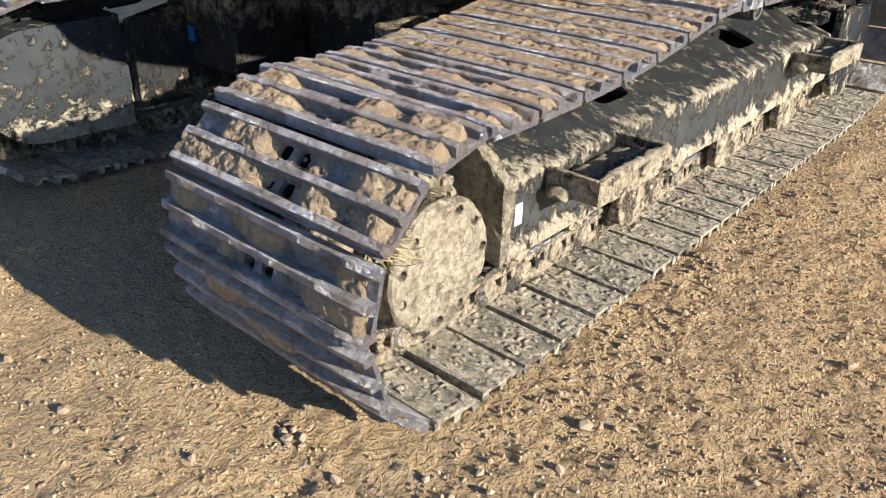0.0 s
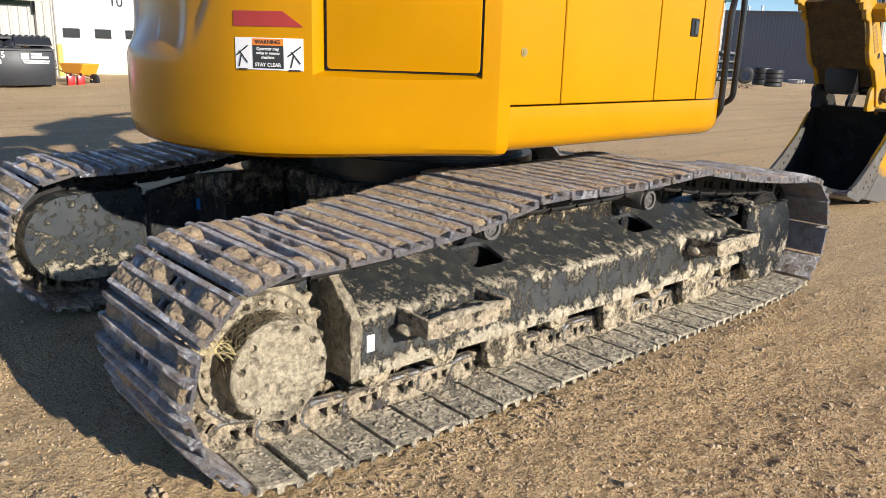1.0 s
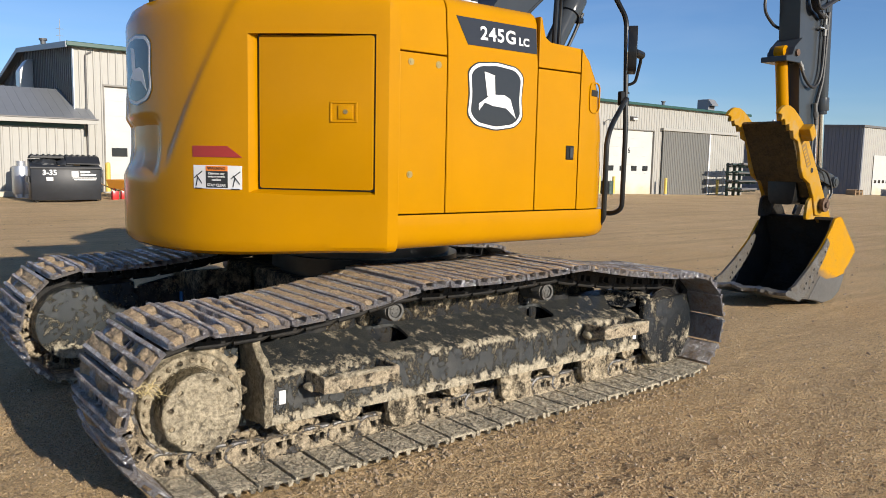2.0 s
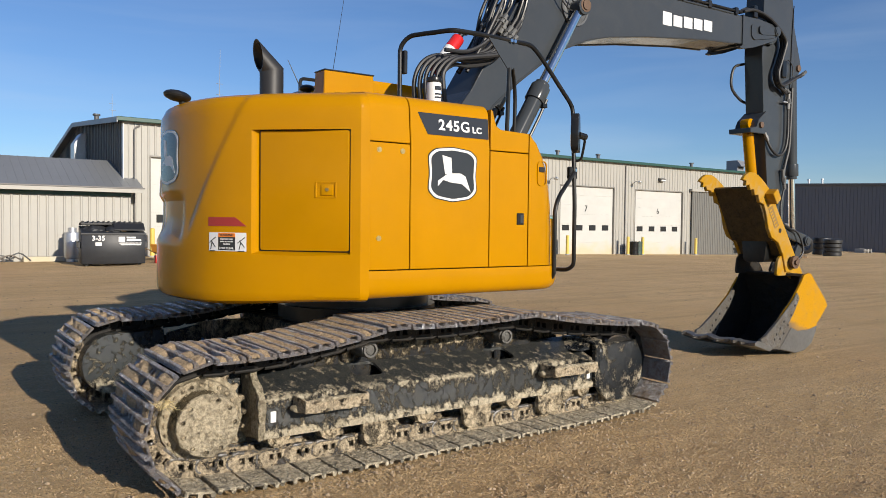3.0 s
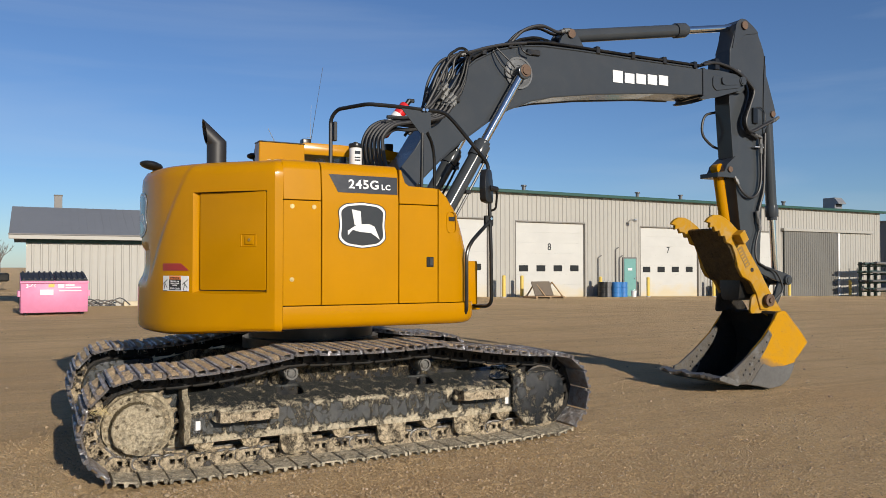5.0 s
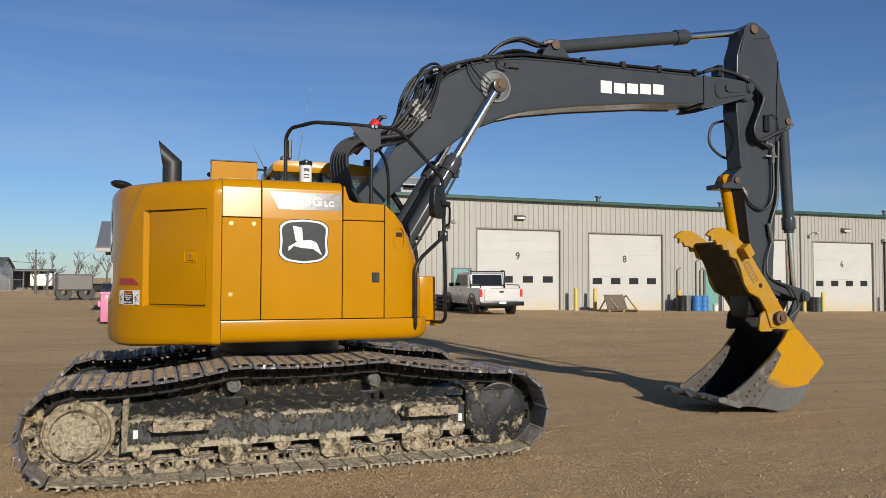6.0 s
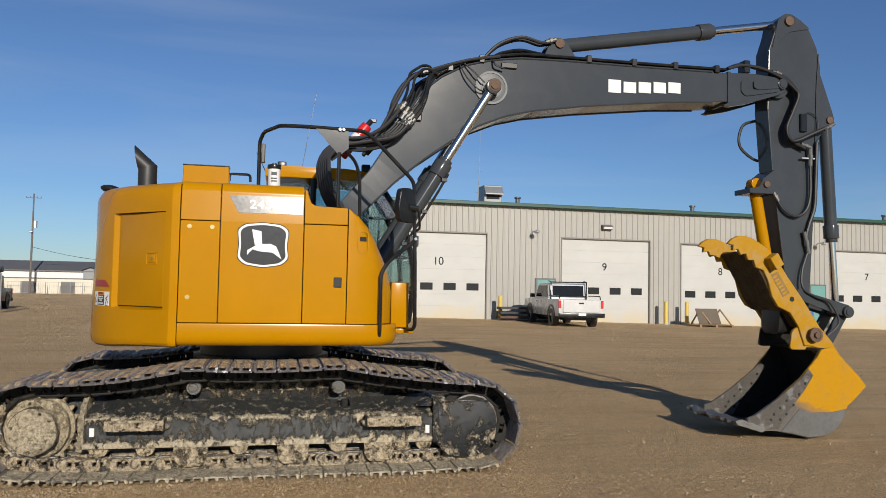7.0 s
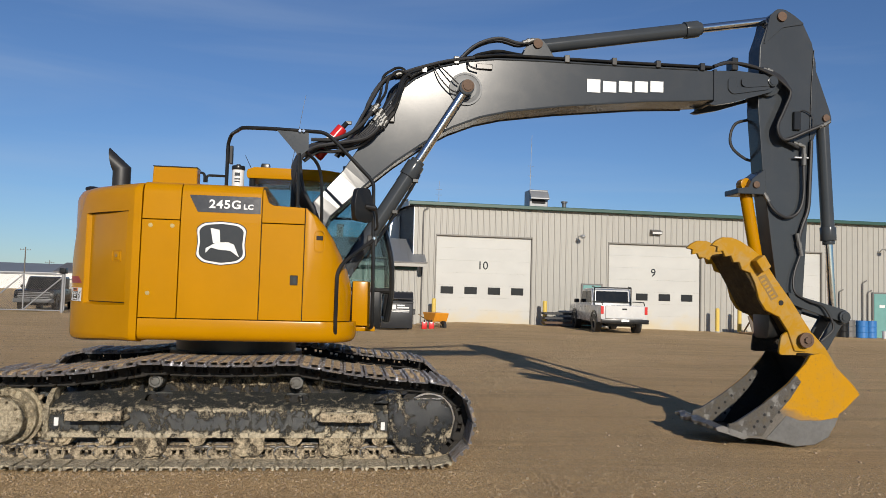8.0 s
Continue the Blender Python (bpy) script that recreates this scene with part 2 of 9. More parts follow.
M["green_trim"] = plain("dark_green_trim", (0.02, 0.07, 0.055), 0.45, 0.0, 5.0, 0.08, 0.0)
M["teal"] = plain("teal_door_paint", (0.13, 0.30, 0.28), 0.5, 0.0, 5.0, 0.08, 0.0)
M["roof_grey"] = plain("grey_metal_roof", (0.23, 0.24, 0.25), 0.45, 0.3, 4.0, 0.10, 0.0)
M["post_yellow"] = plain("yellow_bollard_paint", (0.62, 0.45, 0.10), 0.6, 0.0, 20, 0.15, 0.1)
M["pink"] = plain("pink_dumpster_paint", (0.62, 0.22, 0.36), 0.5, 0.0, 6, 0.10, 0.05)
M["blue"] = plain("blue_drum_plastic", (0.03, 0.16, 0.42), 0.45, 0.0, 12, 0.12, 0.05)
M["lamp_lens"] = plain("lamp_lens", (0.6, 0.6, 0.58), 0.2, 0.0, 30, 0.05, 0.0)
M["truck_white"] = paint("white_truck_paint", (0.58, 0.58, 0.57), 0.25, 0.5, 0.12)
M["wood"] = plain("weathered_wood", (0.33, 0.22, 0.12), 0.8, 0.0, 30, 0.3, 0.3)
M["door_brown"] = plain("brown_metal_siding", (0.145, 0.143, 0.13), 0.5, 0.0, 3.0, 0.08, 0.0)
# the far workshop's end wall: shade put into the siding's colour
M["shaded_siding"] = plain("shaded_end_siding", (0.145, 0.155, 0.175), 0.5, 0.0, 3.0, 0.06, 0.0)
M["bin_green"] = plain("dark_green_paint", (0.03, 0.06, 0.05), 0.5, 0.0, 8.0, 0.15, 0.0)
M["bin_black"] = plain("scuffed_black_paint", (0.022, 0.024, 0.028), 0.5, 0.0, 6.0, 0.3, 0.05)
M["orange_paint"] = plain("orange_paint", (0.70, 0.28, 0.02), 0.5, 0.0, 8.0, 0.1, 0.0)
M["truck_dark"] = paint("dark_truck_paint", (0.018, 0.021, 0.025), 0.2, 0.0, 0.10, spec=0.2)
M["old_wood"] = plain("grey_weathered_wood", (0.13, 0.115, 0.10), 0.85, 0.0, 6.0, 0.2, 0.0)
M["pale_wall"] = plain("pale_cream_siding", (0.62, 0.58, 0.48), 0.5, 0.0, 1.0, 0.08, 0.0)
M["stone"] = plain("mixed_stone", (0.30, 0.225, 0.145), 0.9, 0.0, 18.0, 0.45, 0.3)


def crumb_material():
    """Crumbs of the yard's own dirt, each a little different."""
    m, n, l, b = mat("dirt_crumbs", 0.95, 0.0, 0.0, 0.1)
    g = n.new("ShaderNodeNewGeometry")
    tone = ramp(n, l, g.outputs["Random Per Island"], [(0.0, (0.26, 0.18, 0.10)), (0.6, (0.42, 0.30, 0.175)), (0.97, (0.51, 0.385, 0.24)), (1.0, (0.52, 0.47, 0.40))])
    l.new(tone, b.inputs["Base Color"])
    return m


M["crumbs"] = crumb_material()
M["galv"] = plain("galvanised_steel", (0.55, 0.56, 0.57), 0.4, 0.8, 25, 0.12, 0.0)
M["concrete"] = plain("concrete", (0.36, 0.35, 0.33), 0.85, 0.0, 20, 0.15, 0.2)


def glass(name, tint=(0.75, 0.85, 0.85), rough=0.02):
    m, n, l, b = mat(name, rough)
    b.inputs["Base Color"].default_value = (*tint, 1)
    b.inputs["Transmission Weight"].default_value = 1.0
    b.inputs["IOR"].default_value = 1.45
    return m


M["glass"] = glass("cab_glass", (0.45, 0.58, 0.58))
M["pane_dark"] = plain("dark_window_glass", (0.02, 0.022, 0.025), 0.12, 0.0, 3, 0.1, 0.0)


def ground_material():
    m, n, l, b = mat("packed_gravel_dirt", 0.95, 0.0, 0.0, 0.2)
    v = world_coords(n, l)
    big = noisy(n, l, v, 0.22, 6, 0.6, 0.4)
    mid = noisy(n, l, world_coords(n, l, (1.0, 0.45, 1.0)), 2.2, 8, 0.65)
    clod = noisy(n, l, v, 24, 8, 0.7)
    grain = noisy(n, l, world_coords(n, l, (1.0, 1.25, 1.0)), 62, 6, 0.7, 0.4)
    chips = ramp(n, l, noisy(n, l, world_coords(n, l, (1.15, 0.9, 1.0)), 36, 3, 0.6, 0.8), [(0.41, 0.0), (0.52, 1.0)])
    grit = noisy(n, l, v, 170, 4, 0.7)
    vor = n.new("ShaderNodeTexVoronoi")
    vor.inputs["Scale"].default_value = 55
    l.new(v, vor.inputs["Vector"])
    tone = blend(n, l, ramp(n, l, big, [(0.35, 0.0), (0.68, 1.0)]), (0.67, 0.442, 0.210), (0.87, 0.615, 0.318))
    tone = blend(n, l, ramp(n, l, mid, [(0.35, 0.0), (0.75, 0.6)]), tone, (0.56, 0.40, 0.23))
    # wheel streaks along the yard, pale pebbles, and dark dots for pebbles' shadows
    streak = noisy(n, l, world_coords(n, l, (1.0, 0.07, 1.0)), 1.9, 5, 0.65, 0.6)
    tone = blend(n, l, ramp(n, l, streak, [(0.40, 0.42), (0.50, 0.0)]), tone, (0.44, 0.29, 0.15))
    for size, low, colour in ((13.0, 0.13, (0.72, 0.58, 0.39)), (17.0, 0.12, (0.23, 0.155, 0.09))):
        dots = n.new("ShaderNodeTexVoronoi")
        dots.inputs["Scale"].default_value = size
        l.new(world_coords(n, l, (1.0, 1.2, 0.4)), dots.inputs["Vector"])
        here = calc(n, l, "MULTIPLY", ramp(n, l, dots.outputs["Distance"], [(low, 0.9), (low * 1.6, 0.0)]), ramp(n, l, noisy(n, l, v, 1.1, 3), [(0.46, 0.0), (0.58, 1.0)]))
        tone = blend(n, l, here, tone, colour)
    tone = blend(n, l, ramp(n, l, clod, [(0.50, 0.0), (0.64, 0.6)]), tone, (0.68, 0.52, 0.33))
    tone = blend(n, l, ramp(n, l, grain, [(0.52, 0.0), (0.62, 0.6)]), tone, (0.74, 0.58, 0.38))
    tone = blend(n, l, ramp(n, l, grain, [(0.36, 0.5), (0.48, 0.0)]), tone, (0.30, 0.19, 0.10))
    tone = blend(n, l, calc(n, l, "MULTIPLY", calc(n, l, "SUBTRACT", 1.0, chips), 0.30), tone, (0.30, 0.19, 0.10))
    tone = blend(n, l, ramp(n, l, grit, [(0.34, 0.5), (0.48, 0.0)]), tone, (0.26, 0.175, 0.105))
    l.new(tone, b.inputs["Base Color"])
    h = calc(n, l, "ADD", calc(n, l, "ADD", calc(n, l, "MULTIPLY", clod, 0.40), calc(n, l, "MULTIPLY", grain, 1.1)), calc(n, l, "MULTIPLY", grit, 0.25))
    h = calc(n, l, "ADD", h, calc(n, l, "MULTIPLY", vor.outputs["Distance"], -0.35))
    h = calc(n, l, "ADD", h, calc(n, l, "MULTIPLY", chips, 0.55))
    bumped(n, l, b, h, 1.0, 0.036)
    return m


M["ground"] = ground_material()


def door_material():
    """White door steel with a tan splash of dirt along its foot."""
    m, n, l, b = mat("white_door_panel", 0.5, 0.0, 0.0, 0.3)
    v = world_coords(n, l)
    sep = n.new("ShaderNodeSeparateXYZ")
    l.new(v, sep.inputs[0])
    a = noisy(n, l, world_coords(n, l, (1.0, 0.6, 1.0)), 1.3, 6, 0.6)
    up = calc(n, l, "ADD", sep.outputs[2], calc(n, l, "MULTIPLY", calc(n, l, "ADD", sep.outputs[1], -16.0), 0.012))
    up = calc(n, l, "ADD", up, calc(n, l, "MULTIPLY", calc(n, l, "SUBTRACT", a, 0.5), -2.4))
    base = blend(n, l, ramp(n, l, a, [(0.35, 0.0), (0.65, 1.0)]), (0.465, 0.465, 0.440), (0.50, 0.50, 0.472))
    l.new(blend(n, l, ramp(n, l, up, [(0.0, 0.75), (0.75, 0.0)]), base, (0.50, 0.42, 0.26)), b.inputs["Base Color"])
    return m


M["door_white"] = door_material()


def bucket_material():
    """Yellow paint worn through to bare steel along the lower edges."""
    m, n, l, b = mat("worn_bucket_paint", 0.5, 0.0, 0.0, 0.15)
    v = world_coords(n, l)
    sep = n.new("ShaderNodeSeparateXYZ")
    l.new(v, sep.inputs[0])
    a = noisy(n, l, v, 4.0, 9, 0.7, 0.4)
    f = noisy(n, l, v, 45, 6, 0.7)
    edge = calc(n, l, "ADD", sep.outputs[2], calc(n, l, "MULTIPLY", calc(n, l, "SUBTRACT", sep.outputs[1], 6.35), 0.45))
    edge = calc(n, l, "ADD", edge, calc(n, l, "MULTIPLY", calc(n, l, "SUBTRACT", a, 0.5), 0.40))
    mask = ramp(n, l, edge, [(0.17, 0.0), (0.33, 1.0)])
    steel = blend(n, l, ramp(n, l, f, [(0.3, 0.0), (0.7, 1.0)]), (0.115, 0.105, 0.092), (0.19, 0.175, 0.155))
    yellow = blend(n, l, ramp(n, l, a, [(0.50, 0.0), (0.72, 0.6)]), (0.45, 0.222, 0.004), (0.34, 0.20, 0.045))
    yellow = blend(n, l, ramp(n, l, f, [(0.58, 0.0), (0.66, 0.85)]), yellow, (0.13, 0.095, 0.06))
    l.new(blend(n, l, mask, steel, yellow), b.inputs["Base Color"])
    l.new(calc(n, l, "MULTIPLY", calc(n, l, "SUBTRACT", 1.0, mask), 0.6), b.inputs["Metallic"])
    l.new(calc(n, l, "ADD", 0.36, calc(n, l, "MULTIPLY", f, 0.25)), b.inputs["Roughness"])
    bumped(n, l, b, f, 0.15, 0.004)
    return m


M["bucket_paint"] = bucket_material()

# ---- mesh tools ----
def link_mesh(name, bm, material, parent=None, label="", smooth=False):
    me = bpy.data.meshes.new(name)
    bmesh.ops.recalc_face_normals(bm, faces=bm.faces)
    bm.to_mesh(me)
    bm.free()
    if smooth:
        me.shade_smooth()
        try_angle(me)
    me.materials.append(M[material] if isinstance(material, str) else material)
    ob = new(name, me)
    ob.parent = parent
    if label:
        ob["label"] = label
    return ob


def try_angle(me):
    """Sharp edges over 24 degrees on a smooth mesh."""
    me.set_sharp_from_angle(angle=radians(24))


def part(name, bm, material, parent, label="", smooth=True):
    return link_mesh(name, bm, material, parent, label, smooth)


def thing(name, label, category, at=(0, 0, 0), turn=0, group=""):
    """An Empty at a thing's base."""
    e = new(name)
    e.empty_display_size = 0.2
    e.matrix_world = pose(*at, 0, 0, turn)
    return tagged(e, label, category, group)


def child(name, data, parent, label="", m=None):
    """One more object on shared mesh data."""
    ob = new(name, data)
    ob.parent = parent
    if m is not None:
        ob.matrix_local = m
    if label:
        ob["label"] = label
    return ob


def bevelled(bm, geom_edges, w, seg=2):
    if w > 0:
        bmesh.ops.bevel(bm, geom=geom_edges, offset=w, segments=seg, profile=0.6, affect="EDGES", clamp_overlap=True)


def box(bm, lo, hi, bevel=0.0, seg=1, m=None):
    """A box from corner to corner, with bevelled edges."""
    b = bmesh.new()
    bmesh.ops.create_cube(b, size=1)
    c = [(p + q) / 2 for p, q in zip(lo, hi)]
    s = [abs(q - p) for p, q in zip(lo, hi)]
    for v in b.verts:
        v.co = Vector([c[k] + v.co[k] * s[k] for k in range(3)])
    bevelled(b, b.edges[:], bevel, seg)
    merge(bm, b, m)


def merge(bm, other, m=None):
    """Adds the other mesh, turned by m, and frees it."""
    made = {}
    for v in other.verts:
        made[v] = bm.verts.new(m @ v.co if m else v.co)
    for f in other.faces:
        try:
            bm.faces.new([made[v] for v in f.verts])
        except ValueError:
            pass
    other.free()


def prism(bm, outline, lo, hi, axis="x", bevel=0.0, seg=1, m=None):
    """An outline in the other two axes, drawn out from lo to hi along the axis."""
    b = bmesh.new()
    put = {"x": lambda p, k: (k, p[0], p[1]), "y": lambda p, k: (p[0], k, p[1]), "z": lambda p, k: (p[0], p[1], k)}[axis]
    a = [b.verts.new(put(p, lo)) for p in outline]
    c = [b.verts.new(put(p, hi)) for p in outline]
    b.faces.new(a)
    b.faces.new(c[::-1])
    for k in range(len(a)):
        b.faces.new((a[k], a[k - 1], c[k - 1], c[k]))
    bmesh.ops.recalc_face_normals(b, faces=b.faces)
    bevelled(b, b.edges[:], bevel, seg)
    merge(bm, b, m)


def rounded(points, r, seg=4):
    """An outline with its corners rounded; r: one radius, or one for each corner."""
    out = []
    n = len(points)
    for k in range(n):
        p, a, b = Vector(points[k]), Vector(points[k - 1]), Vector(points[(k + 1) % n])
        rr = r[k] if isinstance(r, (list, tuple)) else r
        u, w = a - p, b - p
        d = min(rr, u.length * 0.48, w.length * 0.48)
        if d < 1e-5:
            out.append(tuple(p))
            continue
        s, e = p + u.normalized() * d, p + w.normalized() * d
        for i in range(seg + 1):
            t = i / seg
            out.append(tuple(s * (1 - t) ** 2 + p * 2 * t * (1 - t) + e * t * t))
    return out


def cyl(bm, p, q, r, seg=20, r2=None, bevel=0.0):
    """A cylinder or cone from p to q."""
    p, q = Vector(p), Vector(q)
    b = bmesh.new()
    bmesh.ops.create_cone(b, cap_ends=True, segments=seg, radius1=r, radius2=r if r2 is None else r2, depth=(q - p).length)
    if bevel:
        bevelled(b, [e for e in b.edges if len(e.link_faces) == 2 and any(len(f.verts) > 4 for f in e.link_faces)], bevel, 2)
    merge(bm, b, Matrix.Translation((p + q) / 2) @ (q - p).to_track_quat("Z", "Y").to_matrix().to_4x4())


def ring(bm, p, q, r, inner, seg=24):
    """A tube with an open bore from p to q."""
    p, q = Vector(p), Vector(q)
    t = Matrix.Translation(p) @ (q - p).to_track_quat("Z", "Y").to_matrix().to_4x4()
    d = (q - p).length
    loops = []
    for rad, z in ((r, 0), (r, d), (inner, d), (inner, 0)):
        loops.append([bm.verts.new(t @ Vector((rad * math.cos(2 * math.pi * k / seg), rad * math.sin(2 * math.pi * k / seg), z))) for k in range(seg)])
    for a in range(4):
        u, w = loops[a], loops[(a + 1) % 4]
        for k in range(seg):
            bm.faces.new((u[k], u[(k + 1) % seg], w[(k + 1) % seg], w[k]))


def smooth_path(points, steps=6):
    """A curve through the points."""
    p = [Vector(v) for v in points]
    if len(p) < 3:
        return p
    p = [p[0] * 2 - p[1]] + p + [p[-1] * 2 - p[-2]]
    out = []
    for k in range(1, len(p) - 2):
        for i in range(steps):
            t = i / steps
            a, b, c, d = p[k - 1 : k + 3]
            out.append(0.5 * (2 * b + (c - a) * t + (2 * a - 5 * b + 4 * c - d) * t * t + (3 * b - a - 3 * c + d) * t ** 3))
    return out + [p[-2]]


def bent(points, r=0.08, seg=5):
    """A polyline in space with rounded corners."""
    p = [Vector(v) for v in points]
    out = [p[0]]
    for k in range(1, len(p) - 1):
        u, w = p[k - 1] - p[k], p[k + 1] - p[k]
        d = min(r, u.length * 0.48, w.length * 0.48)
        s, e = p[k] + u.normalized() * d, p[k] + w.normalized() * d
        out += [s * (1 - t) ** 2 + p[k] * 2 * t * (1 - t) + e * t * t for t in [i / seg for i in range(seg + 1)]]
    return out + [p[-1]]


def tube(bm, path, r, seg=8):
    """A round rod swept along a path."""
    path = [Vector(v) for v in path]
    rows = []
    side = None
    for k, p in enumerate(path):
        d = (path[min(k + 1, len(path) - 1)] - path[max(k - 1, 0)]).normalized()
        if side is None:
            side = d.orthogonal().normalized()
        side = (side - d * side.dot(d)).normalized()
        up = d.cross(side)
        rows.append([bm.verts.new(p + (side * math.cos(2 * math.pi * i / seg) + up * math.sin(2 * math.pi * i / seg)) * r) for i in range(seg)])
    for a, b in zip(rows, rows[1:]):
        for i in range(seg):
            bm.faces.new((a[i], a[(i + 1) % seg], b[(i + 1) % seg], b[i]))
    bm.faces.new(rows[0][::-1])
    bm.faces.new(rows[-1])


def lathe(bm, c, prof, seg=40):
    """A body turned round the x axis at (y, z) = c; prof: pairs of x and radius, closed at its last ring."""
    rows = [[bm.verts.new((x, c[0] + r * math.cos(2 * math.pi * k / seg), c[1] + r * math.sin(2 * math.pi * k / seg))) for k in range(seg)] for x, r in prof]
    for a, b in zip(rows, rows[1:]):
        for k in range(seg):
            bm.faces.new((a[k], a[(k + 1) % seg], b[(k + 1) % seg], b[k]))
    bm.faces.new(rows[-1])


def lumpy(bm, amp, scale, cuts=0):
    """Uneven, caked surface: subdivides and pushes the points about."""
    if cuts:
        bmesh.ops.triangulate(bm, faces=[f for f in bm.faces if len(f.verts) > 4])
        bmesh.ops.subdivide_edges(bm, edges=bm.edges[:], cuts=cuts, use_grid_fill=True)
    bm.normal_update()
    for v in bm.verts:
        q = noise.noise(v.co * scale) * 0.7 + noise.noise(v.co * scale * 2.7) * 0.4
        v.co += v.normal * q * amp


def cut(ob, cutter):
    """Takes the cutter mesh out of an object, for good."""
    me = bpy.data.meshes.new("cutter")
    bmesh.ops.recalc_face_normals(cutter, faces=cutter.faces)
    cutter.to_mesh(me)
    cutter.free()
    tool = new("cutter", me)
    mod = ob.modifiers.new("cut", "BOOLEAN")
    mod.object, mod.operation, mod.solver = tool, "DIFFERENCE", "EXACT"
    done = bpy.data.meshes.new_from_object(ob.evaluated_get(bpy.context.evaluated_depsgraph_get()))
    ob.modifiers.clear()
    done.name = ob.data.name
    ob.data = done
    bpy.data.objects.remove(tool)
    bpy.data.meshes.remove(me)
    return ob


def lettering(text, size, material, m, parent, depth=0.002, name="lettering", bold=0.0, width=0.0):
    """Words as a mesh, in the plane of m; width: metres from first to last letter, where it is set."""
    c = bpy.data.curves.new(name, "FONT")
    c.body, c.size, c.extrude, c.offset = text, size, depth, bold
    c.space_character = 1.12 if width else 1.0
    c.align_x, c.align_y = "CENTER", "CENTER"
    tmp = new(name, c)
    bpy.context.view_layer.update()
    me = bpy.data.meshes.new_from_object(tmp.evaluated_get(bpy.context.evaluated_depsgraph_get()))
    bpy.data.objects.remove(tmp)
    me.materials.clear()
    me.materials.append(M[material])
    if width:
        xs = [v.co.x for v in me.vertices]
        me.transform(Matrix.Diagonal((width / (max(xs) - min(xs)), 1, 1, 1)))
    ob = new(name, me)
    ob.parent = parent
    ob.matrix_local = m
    return ob

# ---- ground ----
def ground_height(x, y):
    """Packed dirt: flat under the machine, shallow ruts and clods, falling slightly towards the far end of the shop."""
    far = min(1.0, max(0.0, (-7 - x) / 16))
    z = far * far * (3 - 2 * far) * (-0.016 * (max(y, 7.0) - 19) * min(1.0, max(0.0, (y - 3.2) / 3.8)))
    near = max(0.0, 1 - math.hypot(x - 2, y) / 16)
    if near > 0:
        z += near * (0.020 * noise.noise(Vector((x * 1.3, y * 0.7, 0.3))) + 0.012 * noise.noise(Vector((x * 5.1, y * 4.2, 1.7))) + 0.007 * noise.noise(Vector((x * 14, y * 13, 4.1))))
        close = max(0.0, 1 - math.hypot(x - 2.2, y + 1.9) / 3.6)
        if close > 0:
            z += min(1.0, close * 2.5) * (0.005 * noise.noise(Vector((x * 20, y * 24, 2.2))) + 0.008 * noise.noise(Vector((x * 44, y * 48, 7.7))))
        if 1.63 < x < 3.4 and -9 < y < 9:
            z += near * 0.010 * math.sin(y * 33) * max(0.0, noise.noise(Vector((x * 2.2, y * 0.5, 9)))) * 2
    under = min(1.0, max(0.0, 8 * (0.52 - abs(abs(x) - 1.157)))) * min(1.0, max(0.0, 5 * (2.35 - abs(y))))
    return z * (1 - under) + min(z, 0.004) * under


def graded(lo, hi, step, far, grow=1.22):
    v = list(np.arange(lo, hi, step))
    d, a = step, lo
    left = []
    while a > -far:
        d *= grow
        a -= d
        left.append(a)
    d, a = step, v[-1]
    right = []
    while a < far:
        d *= grow
        a += d
        right.append(a)
    return left[::-1] + v + right


def near_axis(a, b, c, d):
    """Grid lines: 14 mm apart from b to c, wider to a and d, and growing outwards."""
    wide = graded(a, d, 0.04, 2500)
    return [v for v in wide if v < b] + list(np.arange(b, c, 0.014)) + [v for v in wide if v > c]


def build_ground():
    xs, ys = near_axis(-1.2, 0.9, 4.2, 5.0), near_axis(-4.2, -3.4, 0.6, 7.5)
    verts = [(x, y, ground_height(x, y)) for x in xs for y in ys]
    w = len(ys)
    faces = [(i * w + j, (i + 1) * w + j, (i + 1) * w + j + 1, i * w + j + 1) for i in range(len(xs) - 1) for j in range(w - 1)]
    me = bpy.data.meshes.new("ground")
    me.from_pydata(verts, [], faces)
    me.shade_smooth()
    me.materials.append(M["ground"])
    return tagged(new("ground", me), "packed tan gravel and dirt yard with clods", "ground", kind="structure")


build_ground()

# ---- shop building ----
SHOP = pose(-28, 0, 0, 0, 0, 1.5)      # local y runs along its front, local x out of it
DOORS = ((5.55, 10.33, "10", 0.17), (14.25, 19.2, "9", 0.09), (20.98, 25.93, "8", 0.01), (30.25, 35.3, "7", -0.07), (37.4, 42.68, "6", -0.11))      # the sills fall with the yard
SHOP_S0, SHOP_S1, EAVE = 4.48, 55.0, 5.80
RIDGE_X, RIDGE_Z, BACK_X, BACK_Z = -8.4, 6.34, -17.0, 4.45      # the rear slope is the steeper one


def ribbed(bm, s0, s1, z0, z1, pitch=0.3, proud=0.035, x=0.0, thick=0.2):
    """A slab of wall with upright ribs on its outer face."""
    pts, s = [(x, s0)], s0
    n = max(1, round((s1 - s0) / pitch))
    p = (s1 - s0) / n
    for k in range(n):
        a = s0 + k * p
        pts += [(x, a + p * 0.62), (x + proud, a + p * 0.70), (x + proud, a + p * 0.88), (x, a + p * 0.96)]
    pts += [(x, s1), (x - thick, s1), (x - thick, s0)]
    prism(bm, pts, z0, z1, "z")


